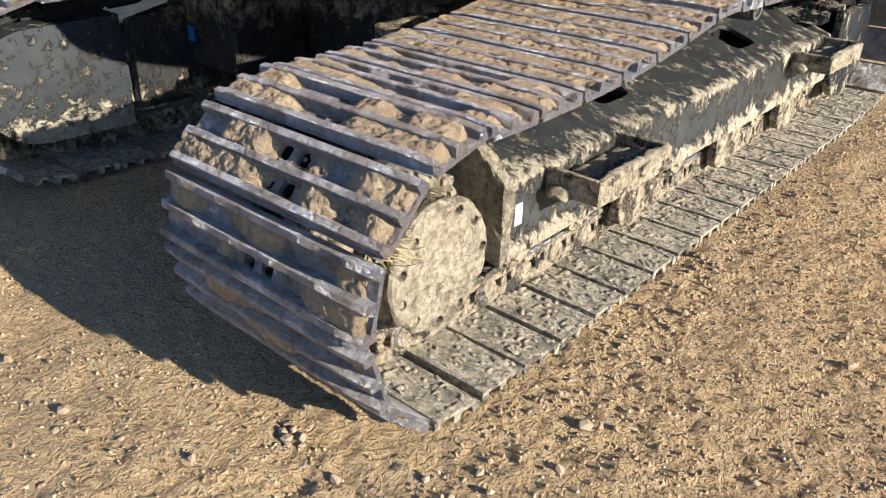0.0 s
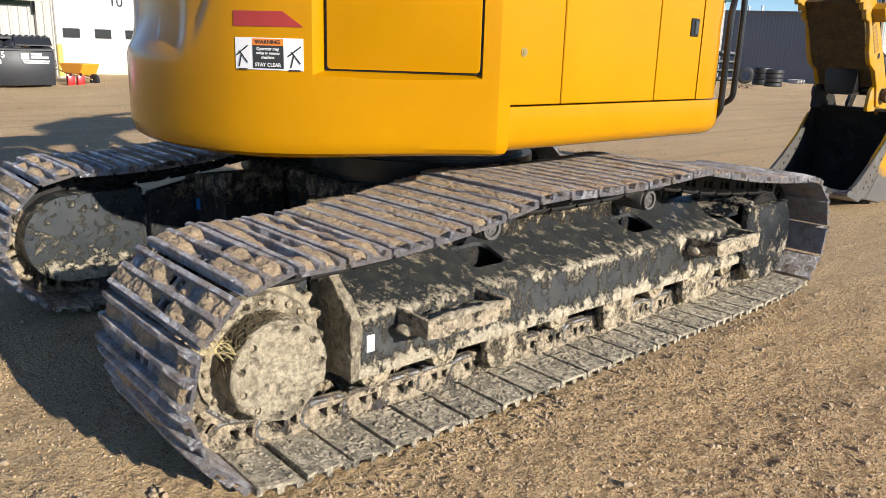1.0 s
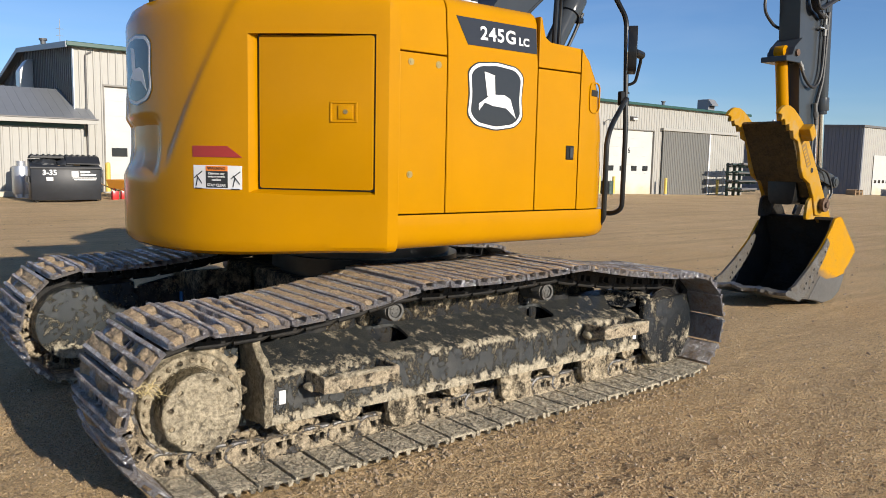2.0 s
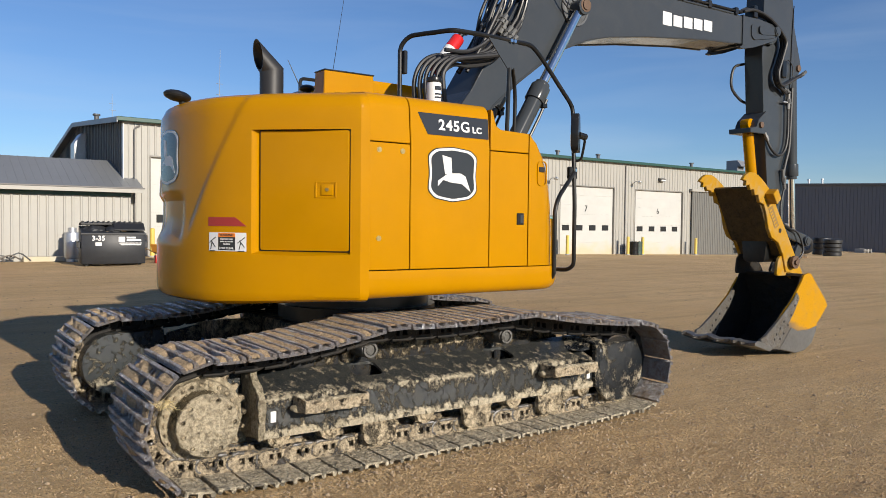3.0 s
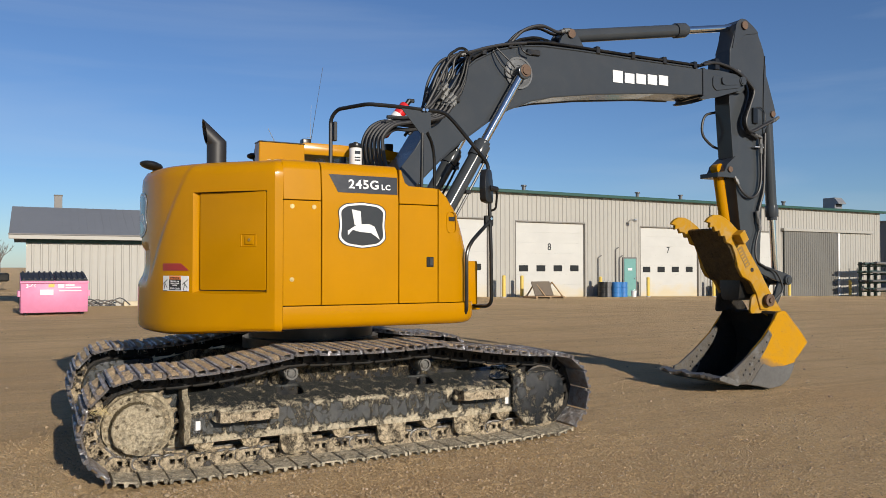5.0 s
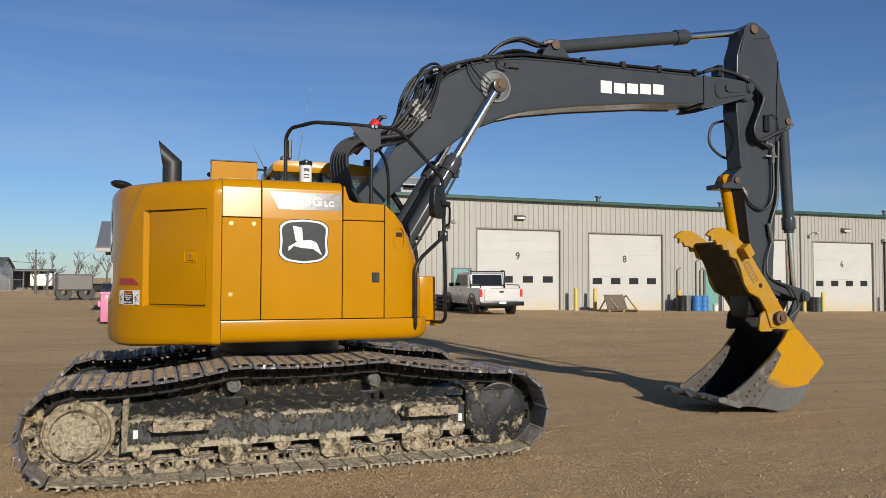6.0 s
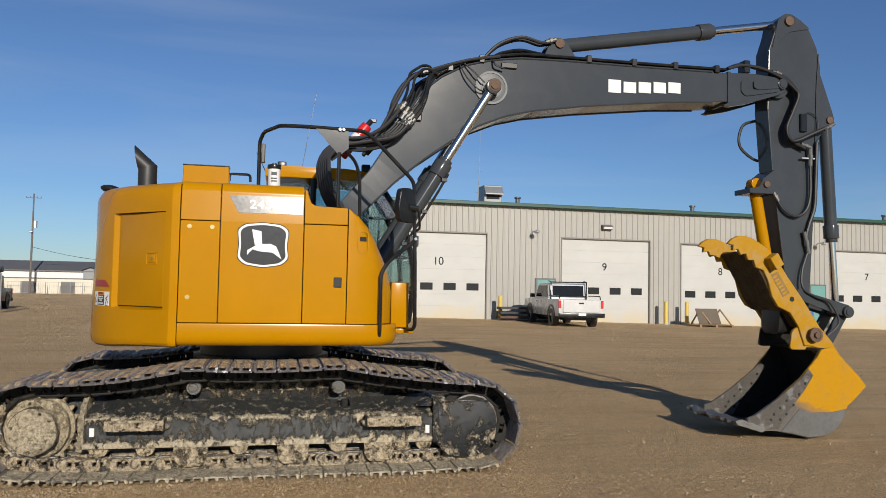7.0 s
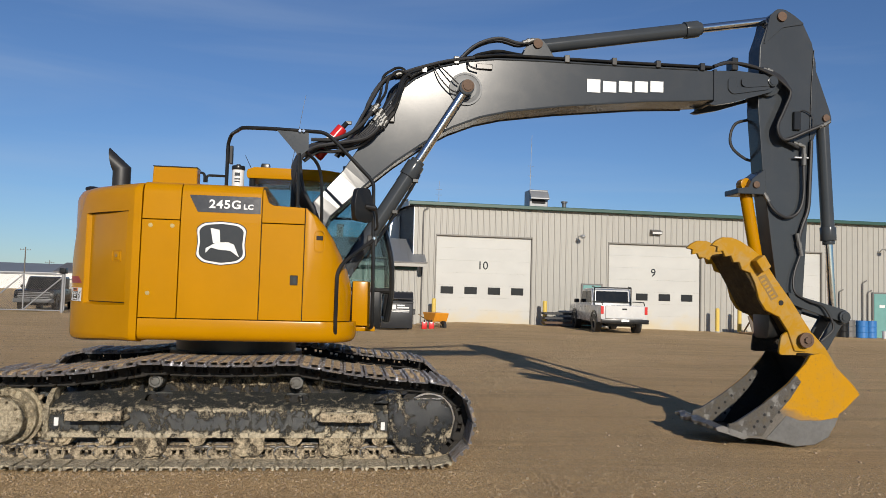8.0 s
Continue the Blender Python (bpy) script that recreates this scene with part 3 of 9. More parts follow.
def shop():
    t = thing("shop_building", "long tan ribbed-metal workshop with white overhead doors", "building")
    t.matrix_world = SHOP
    low = -1.6
    s = SHOP_S0
    for a, b, number, sill in (*DOORS, (SHOP_S1, SHOP_S1, "", 0.0)):
        if a - s > 0.05:
            bm = bmesh.new()
            ribbed(bm, s, a, low, EAVE)
            part("wall", bm, "siding", t, smooth=False)
        if b > a:
            bm = bmesh.new()
            ribbed(bm, a, b, sill + 4.22, EAVE)
            part("wall", bm, "siding", t, smooth=False)
            door(t, a, b, number, sill)
        s = b
    # end and back walls: darker siding, their shade put into the colour
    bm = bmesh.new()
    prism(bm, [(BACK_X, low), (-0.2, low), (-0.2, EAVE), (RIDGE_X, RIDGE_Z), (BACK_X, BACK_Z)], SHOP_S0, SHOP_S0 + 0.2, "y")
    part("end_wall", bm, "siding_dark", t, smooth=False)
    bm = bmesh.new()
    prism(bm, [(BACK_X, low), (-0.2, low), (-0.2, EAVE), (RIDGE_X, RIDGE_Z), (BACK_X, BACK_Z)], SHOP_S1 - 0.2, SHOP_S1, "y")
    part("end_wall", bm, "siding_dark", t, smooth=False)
    bm = bmesh.new()
    box(bm, (BACK_X, SHOP_S0 + 0.2, low), (BACK_X + 0.2, SHOP_S1 - 0.2, BACK_Z))
    part("back_wall", bm, "siding_dark", t, smooth=False)
    bm = bmesh.new()
    prism(bm, [(0.25, EAVE - 0.02), (RIDGE_X, RIDGE_Z + 0.02), (BACK_X - 0.3, BACK_Z - 0.05), (BACK_X - 0.3, BACK_Z + 0.07), (RIDGE_X, RIDGE_Z + 0.14), (0.25, EAVE + 0.1)], SHOP_S0 - 0.3, SHOP_S1 + 0.3, "y")
    roof = part("roof", bm, "roof_grey", t, smooth=False)
    bm = bmesh.new()
    box(bm, (0.07, SHOP_S0 - 0.32, EAVE - 0.05), (0.32, SHOP_S1 + 0.32, EAVE + 0.125), 0.02)
    part("gutter", bm, "green_trim", t, "dark green eave trim")
    # barge board up the gable, pale corner post, ribs on the end wall in its shade tone
    bm = bmesh.new()
    prism(bm, [(0.3, EAVE - 0.12), (RIDGE_X, RIDGE_Z - 0.06), (BACK_X - 0.3, BACK_Z - 0.14), (BACK_X - 0.3, BACK_Z + 0.08), (RIDGE_X, RIDGE_Z + 0.15), (0.3, EAVE + 0.11)], SHOP_S0 - 0.34, SHOP_S0 - 0.305, "y")
    part("barge_board", bm, "roof_grey", t, smooth=False)
    bm = bmesh.new()
    box(bm, (-0.16, SHOP_S0 - 0.04, low), (0.05, SHOP_S0 - 0.003, EAVE - 0.1))
    part("corner_post", bm, "white", t, smooth=False)
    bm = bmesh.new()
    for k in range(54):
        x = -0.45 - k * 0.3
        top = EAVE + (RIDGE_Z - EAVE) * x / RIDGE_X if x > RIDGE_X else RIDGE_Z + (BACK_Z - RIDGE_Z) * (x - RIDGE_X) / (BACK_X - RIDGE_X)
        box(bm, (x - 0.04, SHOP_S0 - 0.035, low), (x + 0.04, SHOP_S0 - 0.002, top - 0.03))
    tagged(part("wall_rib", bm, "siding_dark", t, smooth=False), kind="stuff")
    return t


def door(t, a, b, number, sill):
    """An overhead door of horizontal panels, with a row of small windows and a thin trim round its reveal."""
    d = None
    for k in range(7):
        bm = bmesh.new()
        z0 = -1.4 if k == 0 else k * 0.6
        box(bm, (-0.16, a + 0.03, sill + z0), (-0.10, b - 0.03, sill + (k + 1) * 0.6 - 0.002), 0.0015)
        p = part("door_panel" if d else "overhead_door", bm, "door_white", d or t, smooth=False)
        d = d or p
    for k in range(4):
        c = a + (b - a) * (k * 0.243 + 0.127)
        bm = bmesh.new()
        box(bm, (-0.11, c - 0.31, sill + 1.37), (-0.085, c + 0.31, sill + 1.72), 0.01)
        f = part("window_frame", bm, "black", d, smooth=False)
        bm = bmesh.new()
        box(bm, (-0.088, c - 0.275, sill + 1.405), (-0.080, c + 0.275, sill + 1.685))
        part("pane", bm, "pane_dark", d, smooth=False)
    bm = bmesh.new()
    for y0, y1, z0, z1 in ((a - 0.02, a + 0.035, -1, 4.2), (b - 0.035, b + 0.02, -1, 4.2), (a - 0.02, b + 0.02, 4.165, 4.235)):
        box(bm, (-0.2, y0, sill + z0), (0.045, y1, sill + z1), 0.01)
    part("door_frame", bm, "door_trim", t, smooth=False)
    lettering(number, 0.55, "decal_grey", Matrix.Translation((-0.095, (a + b) / 2 - 0.05, sill + 2.76)) @ pose(0, 0, 0, 90, 0, 90), d, 0.004, "door_number", 0.004)


shop()


# ---- shed ----
def shed():
    t = thing("storage_shed", "low tan metal shed with a grey roof", "building")
    bm = bmesh.new()
    ribbed(bm, -3.0, 4.6, -0.3, 2.9, 0.3, 0.03, -27.4, 0.15)
    part("wall", bm, "siding", t, smooth=False)
    for y0, y1 in ((-3.0, -2.85), (4.45, 4.6)):
        bm = bmesh.new()
        prism(bm, [(-33, -0.3), (-27.55, -0.3), (-27.55, 2.9), (-30.2, 4.05), (-33, 2.9)], y0, y1, "y")
        part("end_wall", bm, "siding", t, smooth=False)
    bm = bmesh.new()
    box(bm, (-33.1, -3, -0.3), (-33, 4.6, 2.9))
    part("back_wall", bm, "siding", t, smooth=False)
    bm = bmesh.new()
    prism(bm, [(-26.9, 2.78), (-30.2, 4.12), (-33.5, 2.78), (-33.5, 2.88), (-30.2, 4.24), (-26.9, 2.90)], -3.6, 5.0, "y")
    roof = part("roof", bm, "roof_grey", t, smooth=False)
    for k in range(28):
        y = -3.55 + k * 0.31
        bm = bmesh.new()
        prism(bm, [(-26.9, 2.89), (-30.2, 4.23), (-30.2, 4.25), (-26.9, 2.91)], y, y + 0.04, "y")
        part("roof_rib", bm, "roof_grey", roof, smooth=False)
    bm = bmesh.new()
    box(bm, (-26.89, -3.6, 2.74), (-26.84, 5.0, 2.90), 0.01)
    part("gutter", bm, "siding", t)
    bm = bmesh.new()
    box(bm, (-27.39, -3.0, 2.60), (-27.30, 4.6, 2.74), 0.01)
    part("eave_trim", bm, "green_trim", t, "dark green trim under the eave")
    bm = bmesh.new()
    box(bm, (-26.90, -3.62, 2.90), (-26.82, 5.02, 2.96), 0.008)
    part("roof_edge", bm, "siding_dark", t)
    return t


shed()

# ---- excavator: crawler tracks ----
SPROCKET, IDLER = Vector((-1.748, 0.428)), Vector((1.985, 0.415))
HUB = (-1.730, 0.407)
TRACK_MID, SHOE_W, PITCH = 1.157, 0.80, 0.197


def loop_points():
    """The plates' line round sprocket, carrier rollers and idler, in (y, z), from the front bottom upwards."""
    pts = []

    def arc(c, r, a0, a1, n=24):
        for k in range(n + 1):
            a = radians(a0 + (a1 - a0) * k / n)
            pts.append((c.x + r * math.cos(a), c.y + r * math.sin(a)))

    def run(p, q, sag, n=8):
        for k in range(1, n):
            t = k / n
            pts.append((p[0] + (q[0] - p[0]) * t, p[1] + (q[1] - p[1]) * t - sag * math.sin(math.pi * t)))

    arc(IDLER, 0.358, -78, 84)
    run((2.02, 0.771), (0.74, 0.922), 0.022)
    pts.append((0.74, 0.922))
    run((0.74, 0.922), (-0.52, 0.910), 0.018)
    pts.append((-0.52, 0.910))
    run((-0.52, 0.910), (-1.68, 0.790), 0.034)
    arc(SPROCKET, 0.366, 96, 256)
    pts.extend([(-1.58, 0.060), (-1.42, 0.049), (-1.25, 0.046), (-0.6, 0.045), (0.0, 0.045), (0.8, 0.045), (1.5, 0.045), (1.76, 0.055)])
    return pts


def along(points, count, shift=0.0):
    """Evenly spaced places on a closed line: y, z and the line's direction."""
    p = np.array(points + points[:1])
    d = np.r_[0, np.cumsum(np.hypot(*(p[1:] - p[:-1]).T))]
    out = []
    for k in range(count):
        s = ((k + shift) / count * d[-1]) % d[-1]
        e = d[-1] / count * 0.42
        q = [np.array([np.interp(v % d[-1], d, p[:, 0]), np.interp(v % d[-1], d, p[:, 1])]) for v in (s - e, s, s + e)]
        t = q[2] - q[0]
        out.append((q[1][0], q[1][1], math.atan2(t[1], t[0])))
    return out, d[-1] / count


def shoe_mesh(pitch, material, seed):
    """A triple-grouser shoe: x across, y along the chain, -z outward, with two slots between the ribs and worn, uneven rib edges."""
    bm = bmesh.new()
    h, w = pitch / 2, SHOE_W / 2
    rng = random.Random(seed)
    n, rows = 10, []
    for k in range(n + 1):
        x = -w + 2 * w * k / n
        line = [(-h + 0.006, 0.0)]
        for y, tall, a, b in ((-h + 0.016, 0.028, 0.013, 0.017), (0.0, 0.034, 0.017, 0.017), (h - 0.020, 0.032, 0.017, 0.014)):
            t = tall * rng.uniform(0.95, 1.02) * (0.80 if k in (0, n) else 1)
            d = y + rng.uniform(-0.0006, 0.0006)
            line += [(d - a, -0.013), (d - 0.011, -0.012 - t * 0.88), (d - 0.008, -0.012 - t), (d + 0.008, -0.012 - t), (d + 0.011, -0.012 - t * 0.88), (d + b, -0.013)]
        line += [(h + 0.003, -0.016), (h + 0.002, -0.013), (h - 0.015, -0.012), (h - 0.016, 0.0)]
        rows.append([bm.verts.new((x, y, z)) for y, z in line])
    m = len(rows[0])
    for u, v in zip(rows, rows[1:]):
        for i in range(m):
            bm.faces.new((u[i], u[(i + 1) % m], v[(i + 1) % m], v[i]))
    bm.faces.new(rows[0])
    bm.faces.new(rows[-1][::-1])
    me = bpy.data.meshes.new("track_shoe")
    bmesh.ops.recalc_face_normals(bm, faces=bm.faces)
    bm.to_mesh(me)
    bm.free()
    me.materials.append(M[material])
    plate = new("track_shoe", me)
    slots = bmesh.new()
    for x in (-0.036, 0.036):
        for y in (-0.043, 0.042):
            prism(slots, rounded([(x - 0.022, y - 0.020), (x + 0.022, y - 0.020), (x + 0.022, y + 0.020), (x - 0.022, y + 0.020)], 0.012, 3), -0.05, 0.02, "z")
    cut(plate, slots)
    me = plate.data
    bpy.data.objects.remove(plate)
    return me


def link_side_mesh(pitch, material, hand):
    """One chain link with a polished rail, pin boss and windows; +z towards the rollers; hand: its side of the chain."""
    bm = bmesh.new()
    h = pitch / 2
    rails = []
    for x0, x1, out in (((-0.105, -0.06, -1), (0.06, 0.105, 1))[hand],):
        # foot on the shoe, arched back, posts between the windows
        prism(bm, rounded([(-h - 0.020, 0.0), (h + 0.008, 0.0), (h + 0.014, 0.026), (h - 0.01, 0.038), (-h + 0.01, 0.038), (-h - 0.024, 0.03)], 0.010, 3), x0, x1, "x")
        prism(bm, rounded([(-h - 0.012, 0.078), (h - 0.034, 0.082), (h - 0.030, 0.106), (-h + 0.012, 0.108), (-h - 0.018, 0.096)], 0.012, 3), x0, x1, "x")
        for y0, y1 in ((-h - 0.022, -h + 0.034), (-0.020, 0.008), (h - 0.062, h - 0.036)):
            box(bm, (x0, y0, 0.03), (x1, y1, 0.09), 0.004)
        cyl(bm, (x0 - 0.004, -h + 0.004, 0.052), (x1 + 0.004, -h + 0.004, 0.052), 0.040, 16)
        old = set(bm.faces)
        x = (x0 if out < 0 else x1) - out * 0.006
        tube(bm, bent([(x, h - 0.030, 0.110), (x, -h + 0.006, 0.112), (x, -h - 0.036, 0.088), (x, -h - 0.036, 0.034), (x, -h - 0.006, 0.016)], 0.045, 6), 0.0115, 8)
        box(bm, (x0 + 0.004, -h + 0.006, 0.104), (x1 - 0.004, h - 0.034, 0.1185), 0.003)
        rails += [f for f in bm.faces if f not in old]
    bmesh.ops.recalc_face_normals(bm, faces=bm.faces)
    for f in rails:
        f.material_index = 1
    me = bpy.data.meshes.new("track_link")
    bm.to_mesh(me)
    bm.free()
    me.shade_smooth()
    me.set_sharp_from_angle(angle=radians(40))
    me.materials.append(M[material])
    me.materials.append(M["rail" if material == "link" else material])
    return me


def frame_section():
    return [(0.90, 0.27), (0.90, 0.60), (0.935, 0.633), (1.31, 0.508), (1.330, 0.496), (1.330, 0.305), (1.348, 0.292), (1.348, 0.250), (1.10, 0.250)]


def crawler(machine, side):
    """One crawler: side 1 faces the yard, -1 is its mirror image."""
    flip = Matrix.Diagonal((side, 1, 1, 1))
    mid = TRACK_MID
    # frame: a box beam with a sloping shoulder
    bm = bmesh.new()
    b = bmesh.new()
    prism(b, frame_section(), -1.36, 1.64, "y", 0.008, 2)
    merge(bm, b, flip)
    frame = part("crawler_track", bm, "black_muddy", machine, "black track frame caked with dried mud")
    # hollow beam behind the two hand holes in its shoulder
    for y in (-0.492, 0.752):
        hollow, hole = bmesh.new(), bmesh.new()
        b = bmesh.new()
        prism(b, [(0.92, 0.34), (0.92, 0.598), (0.94, 0.612), (1.295, 0.493), (1.312, 0.483), (1.312, 0.34)], y - 0.28, y + 0.28, "y")
        merge(hollow, b, flip)
        cut(frame, hollow)
        b = bmesh.new()
        prism(b, rounded([(1.005, y - 0.115), (1.19, y - 0.115), (1.19, y + 0.115), (1.005, y + 0.115)], 0.055, 5), 0.45, 0.75, "z")
        merge(hole, b, flip)
        cut(frame, hole)

    def sub(name, b, material, label=""):
        bm = bmesh.new()
        merge(bm, b, flip)
        return part(name, bm, material, frame, label)

    # inner side of the beam and carrier brackets
    for y in (-0.505, 0.752):
        b = bmesh.new()
        z = 0.728
        cyl(b, (0.93, y, z), (1.185, y, z), 0.062, 26, None, 0.006)
        ring(b, (1.183, y, z), (1.205, y, z), 0.056, 0.041, 26)
        cyl(b, (1.180, y, z), (1.198, y, z), 0.034, 22, None, 0.004)
        for k in range(4):
            a = k * math.pi / 2 + 0.5
            cyl(b, (1.196, y + 0.019 * math.cos(a), z + 0.019 * math.sin(a)), (1.204, y + 0.019 * math.cos(a), z + 0.019 * math.sin(a)), 0.006, 6)
        box(b, (0.93, y - 0.05, 0.57), (0.99, y + 0.05, z), 0.01)
        sub("carrier_roller", b, "roller", "grey steel carrier roller with a ringed cap")
    for y in (-1.24, -0.87, -0.10, 0.75, 1.53, -0.50, 0.36, 1.12, 1.32):
        guard = y in (-0.50, 0.36, 1.12)
        b = bmesh.new()
        if guard:
            prism(b, rounded([(y - 0.14, 0.28), (y + 0.14, 0.28), (y + 0.13, 0.13), (y + 0.08, 0.085), (y - 0.08, 0.085), (y - 0.13, 0.13)], 0.03), 1.29, 1.335, "x", 0.006)
            lumpy(b, 0.014, 16, 6)
            sub("track_guard", b, "roller_mud", "mud-caked steel track guard")
        else:
            cyl(b, (1.06, y, 0.245), (1.305, y, 0.245), 0.078, 22, None, 0.008)
            cyl(b, (1.30, y, 0.245), (1.318, y, 0.245), 0.052, 14, 0.044)
            box(b, (1.26, y - 0.06, 0.25), (1.318, y + 0.06, 0.29), 0.008)
            lumpy(b, 0.006, 22)
            sub("track_roller", b, "roller_mud", "mud-caked bottom roller")
    # steps
    for y0, y1 in ((-1.16, -0.70), (0.98, 1.46)):
        b = bmesh.new()
        for p, q in (((1.335, y0, 0.430), (1.52, y0 + 0.018, 0.512)), ((1.335, y1 - 0.018, 0.430), (1.52, y1, 0.512)), ((1.505, y0, 0.424), (1.532, y1, 0.508)), ((1.435, y0, 0.43), (1.448, y1, 0.485)), ((1.335, y0, 0.424), (1.52, y1, 0.436))):
            box(b, p, q, 0.005)
        for k in range(10):
            t = (y1 - y0) / 10
            bmesh.ops.bisect_plane(b, geom=b.verts[:] + b.edges[:] + b.faces[:], plane_co=(0, y0 + t * (k + 0.5), 0), plane_no=(0, 1, 0))
        lumpy(b, 0.008, 14)
        sub("step", b, "step_mud", "muddy welded steel step")
        for q in range(7):
            b = bmesh.new()
            c = bmesh.new()
            bmesh.ops.create_icosphere(c, subdivisions=3, radius=1)
            ya, rim = y0 + 0.05 + q * (y1 - y0 - 0.10) / 6, q % 2
            merge(b, c, Matrix.Translation((1.515 if rim else 1.385, ya, 0.500 if rim else 0.436)) @ Matrix.Diagonal((0.022 if rim else 0.06, 0.085, 0.014 if rim else 0.034, 1)))
            lumpy(b, 0.012, 26)
            sub("mud_cake", b, "mud_steel", "" if q else "dried mud lying in the step")
    # black plate added inside the beam, standing for the shade under the top run
    b = bmesh.new()
    prism(b, [(-1.34, 0.28), (1.60, 0.28), (1.60, 0.64), (1.25, 0.74), (-0.95, 0.74), (-1.34, 0.66)], 0.83, 0.895, "x", 0.006)
    sub("frame_web", b, "black_dusty")
    # rear end plate of the beam
    b = bmesh.new()
    prism(b, [(0.96, 0.245), (1.352, 0.245), (1.352, 0.52), (1.17, 0.672), (0.96, 0.672)], -1.395, -1.350, "y", 0.004)
    lumpy(b, 0.020, 12, 9)
    sub("end_plate", b, "mud_steel")
    if side == 1:
        for y, z in ((-1.29, 0.385), (1.555, 0.36)):
            b = bmesh.new()
            box(b, (1.328, y - 0.019, z - 0.036), (1.334, y + 0.019, z + 0.036), 0.002)
            sub("label", b, "white", "small scuffed white label")
    # idler with its guard plate
    b = bmesh.new()
    ring(b, (1.055, IDLER.x, IDLER.y), (1.26, IDLER.x, IDLER.y), 0.240, 0.10, 56)
    ring(b, (1.132, IDLER.x, IDLER.y), (1.182, IDLER.x, IDLER.y), 0.300, 0.2, 40)
    sub("idler", b, "link_dark", "dark steel front idler with a polished tread")
    b = bmesh.new()
    ring(b, (1.050, IDLER.x, IDLER.y), (1.265, IDLER.x, IDLER.y), 0.246, 0.228, 56)
    sub("tread", b, "steel", "polished idler tread")
    b = bmesh.new()
    out = [(1.64, 0.225), (1.64, 0.612), (2.115, 0.605), (2.185, 0.50), (2.198, 0.38), (2.18, 0.26), (2.08, 0.135), (1.92, 0.105), (1.75, 0.125)]
    prism(b, rounded(out, 0.03), 1.33, 1.37, "x", 0.006, 2)
    box(b, (1.33, 1.66, 0.604), (1.378, 2.12, 0.616), 0.003)
    box(b, (1.25, 1.60, 0.25), (1.374, 1.655, 0.628), 0.006)
    box(b, (0.95, 1.60, 0.28), (1.34, 1.72, 0.645), 0.01)
    prism(b, [(1.46, 0.56), (1.70, 0.66), (1.70, 0.56)], 1.00, 1.30, "x", 0.004)
    sub("idler_guard", b, "guard_paint", "dark steel idler guard with patches of mud")
    b = bmesh.new()
    out = [(1.63, 0.25), (1.63, 0.60), (2.12, 0.60), (2.19, 0.36), (2.04, 0.12), (1.80, 0.12)]
    prism(b, rounded(out, 0.05), 0.94, 0.97, "x", 0.005)
    sub("idler_guard", b, "black_dusty")
    # sprocket and final drive
    b = bmesh.new()
    teeth = []
    n = 21
    for k in range(n):
        for da, r in ((-0.32, 0.276), (-0.10, 0.322), (0.10, 0.322), (0.32, 0.276)):
            a = 2 * math.pi * (k + da) / n
            teeth.append((HUB[0] + r * math.cos(a), HUB[1] + r * math.sin(a)))
    prism(b, teeth, 1.132, 1.182, "x", 0.004)
    sub("sprocket", b, "link", "toothed drive sprocket packed with mud")
    b = bmesh.new()
    c0 = HUB
    def steps(r0, r1, x, n):
        return [(x, r0 + (r1 - r0) * k / n) for k in range(1, n + 1)]

    lathe(b, c0, [(1.10, 0.270), (1.186, 0.282), (1.198, 0.280)] + steps(0.280, 0.252, 1.202, 3) + [(1.22, 0.250), (1.24, 0.250), (1.258, 0.246)] + steps(0.246, 0.186, 1.264, 6) + [(1.285, 0.181), (1.31, 0.180), (1.335, 0.180), (1.36, 0.180), (1.38, 0.182)] + [(1.384, 0.190), (1.396, 0.191), (1.406, 0.186)] + steps(0.186, 0.015, 1.411, 16), 120)
    lumpy(b, 0.009, 15)
    b.normal_update()
    for v in b.verts:
        p = v.co
        pit = min(0.0, noise.noise(p * 60) + 0.20) * 0.016 + noise.noise(p * 26) * 0.004
        v.co += v.normal * pit
    drive = sub("final_drive", b, "mud_steel", "round final drive hub covered in dried mud")
    holes = bmesh.new()
    seen = (0, 1, 2, 4, 5, 6, 7, 8, 9)      # the other bolts lie under the mud
    for k in seen:
        a = 2 * math.pi * k / 11 + 0.05
        cyl(holes, (side * 1.392, c0[0] + 0.158 * math.cos(a), c0[1] + 0.158 * math.sin(a)), (side * 1.46, c0[0] + 0.158 * math.cos(a), c0[1] + 0.158 * math.sin(a)), 0.0145, 10)
    cut(drive, holes)

    def bolts(turns, x0, x1, radius, r):
        for a in turns:
            b = bmesh.new()
            y, z = c0[0] + radius * math.cos(a), c0[1] + radius * math.sin(a)
            cyl(b, (x0, y, z), (x1, y, z), r, 6)
            bm = bmesh.new()
            merge(bm, b, flip)
            part("bolt", bm, "roller_mud", drive)

    bolts([2 * math.pi * k / 11 + 0.05 for k in seen], 1.385, 1.403, 0.158, 0.010)
    bolts([2 * math.pi * k / 24 for k in range(24)], 1.255, 1.277, 0.222, 0.013)
    # drive motor cover on the inner side
    b = bmesh.new()
    out = [(SPROCKET.x - 0.02 + 0.25 * math.cos(radians(a)), SPROCKET.y + 0.25 * math.sin(radians(a))) for a in range(90, 271, 12)] + [(-1.36, 0.17), (-1.36, 0.69)]
    prism(b, out, 0.88, 1.05, "x", 0.012, 2)
    sub("motor_cover", b, "grey_dusty", "black drive motor cover, scuffed and muddy")
    # chain
    pts = loop_points()
    length = sum(math.hypot(p[0] - q[0], p[1] - q[1]) for p, q in zip(pts, pts[1:] + pts[:1]))
    n = round(length / PITCH)
    places, pitch = along(pts, n, 0.10)
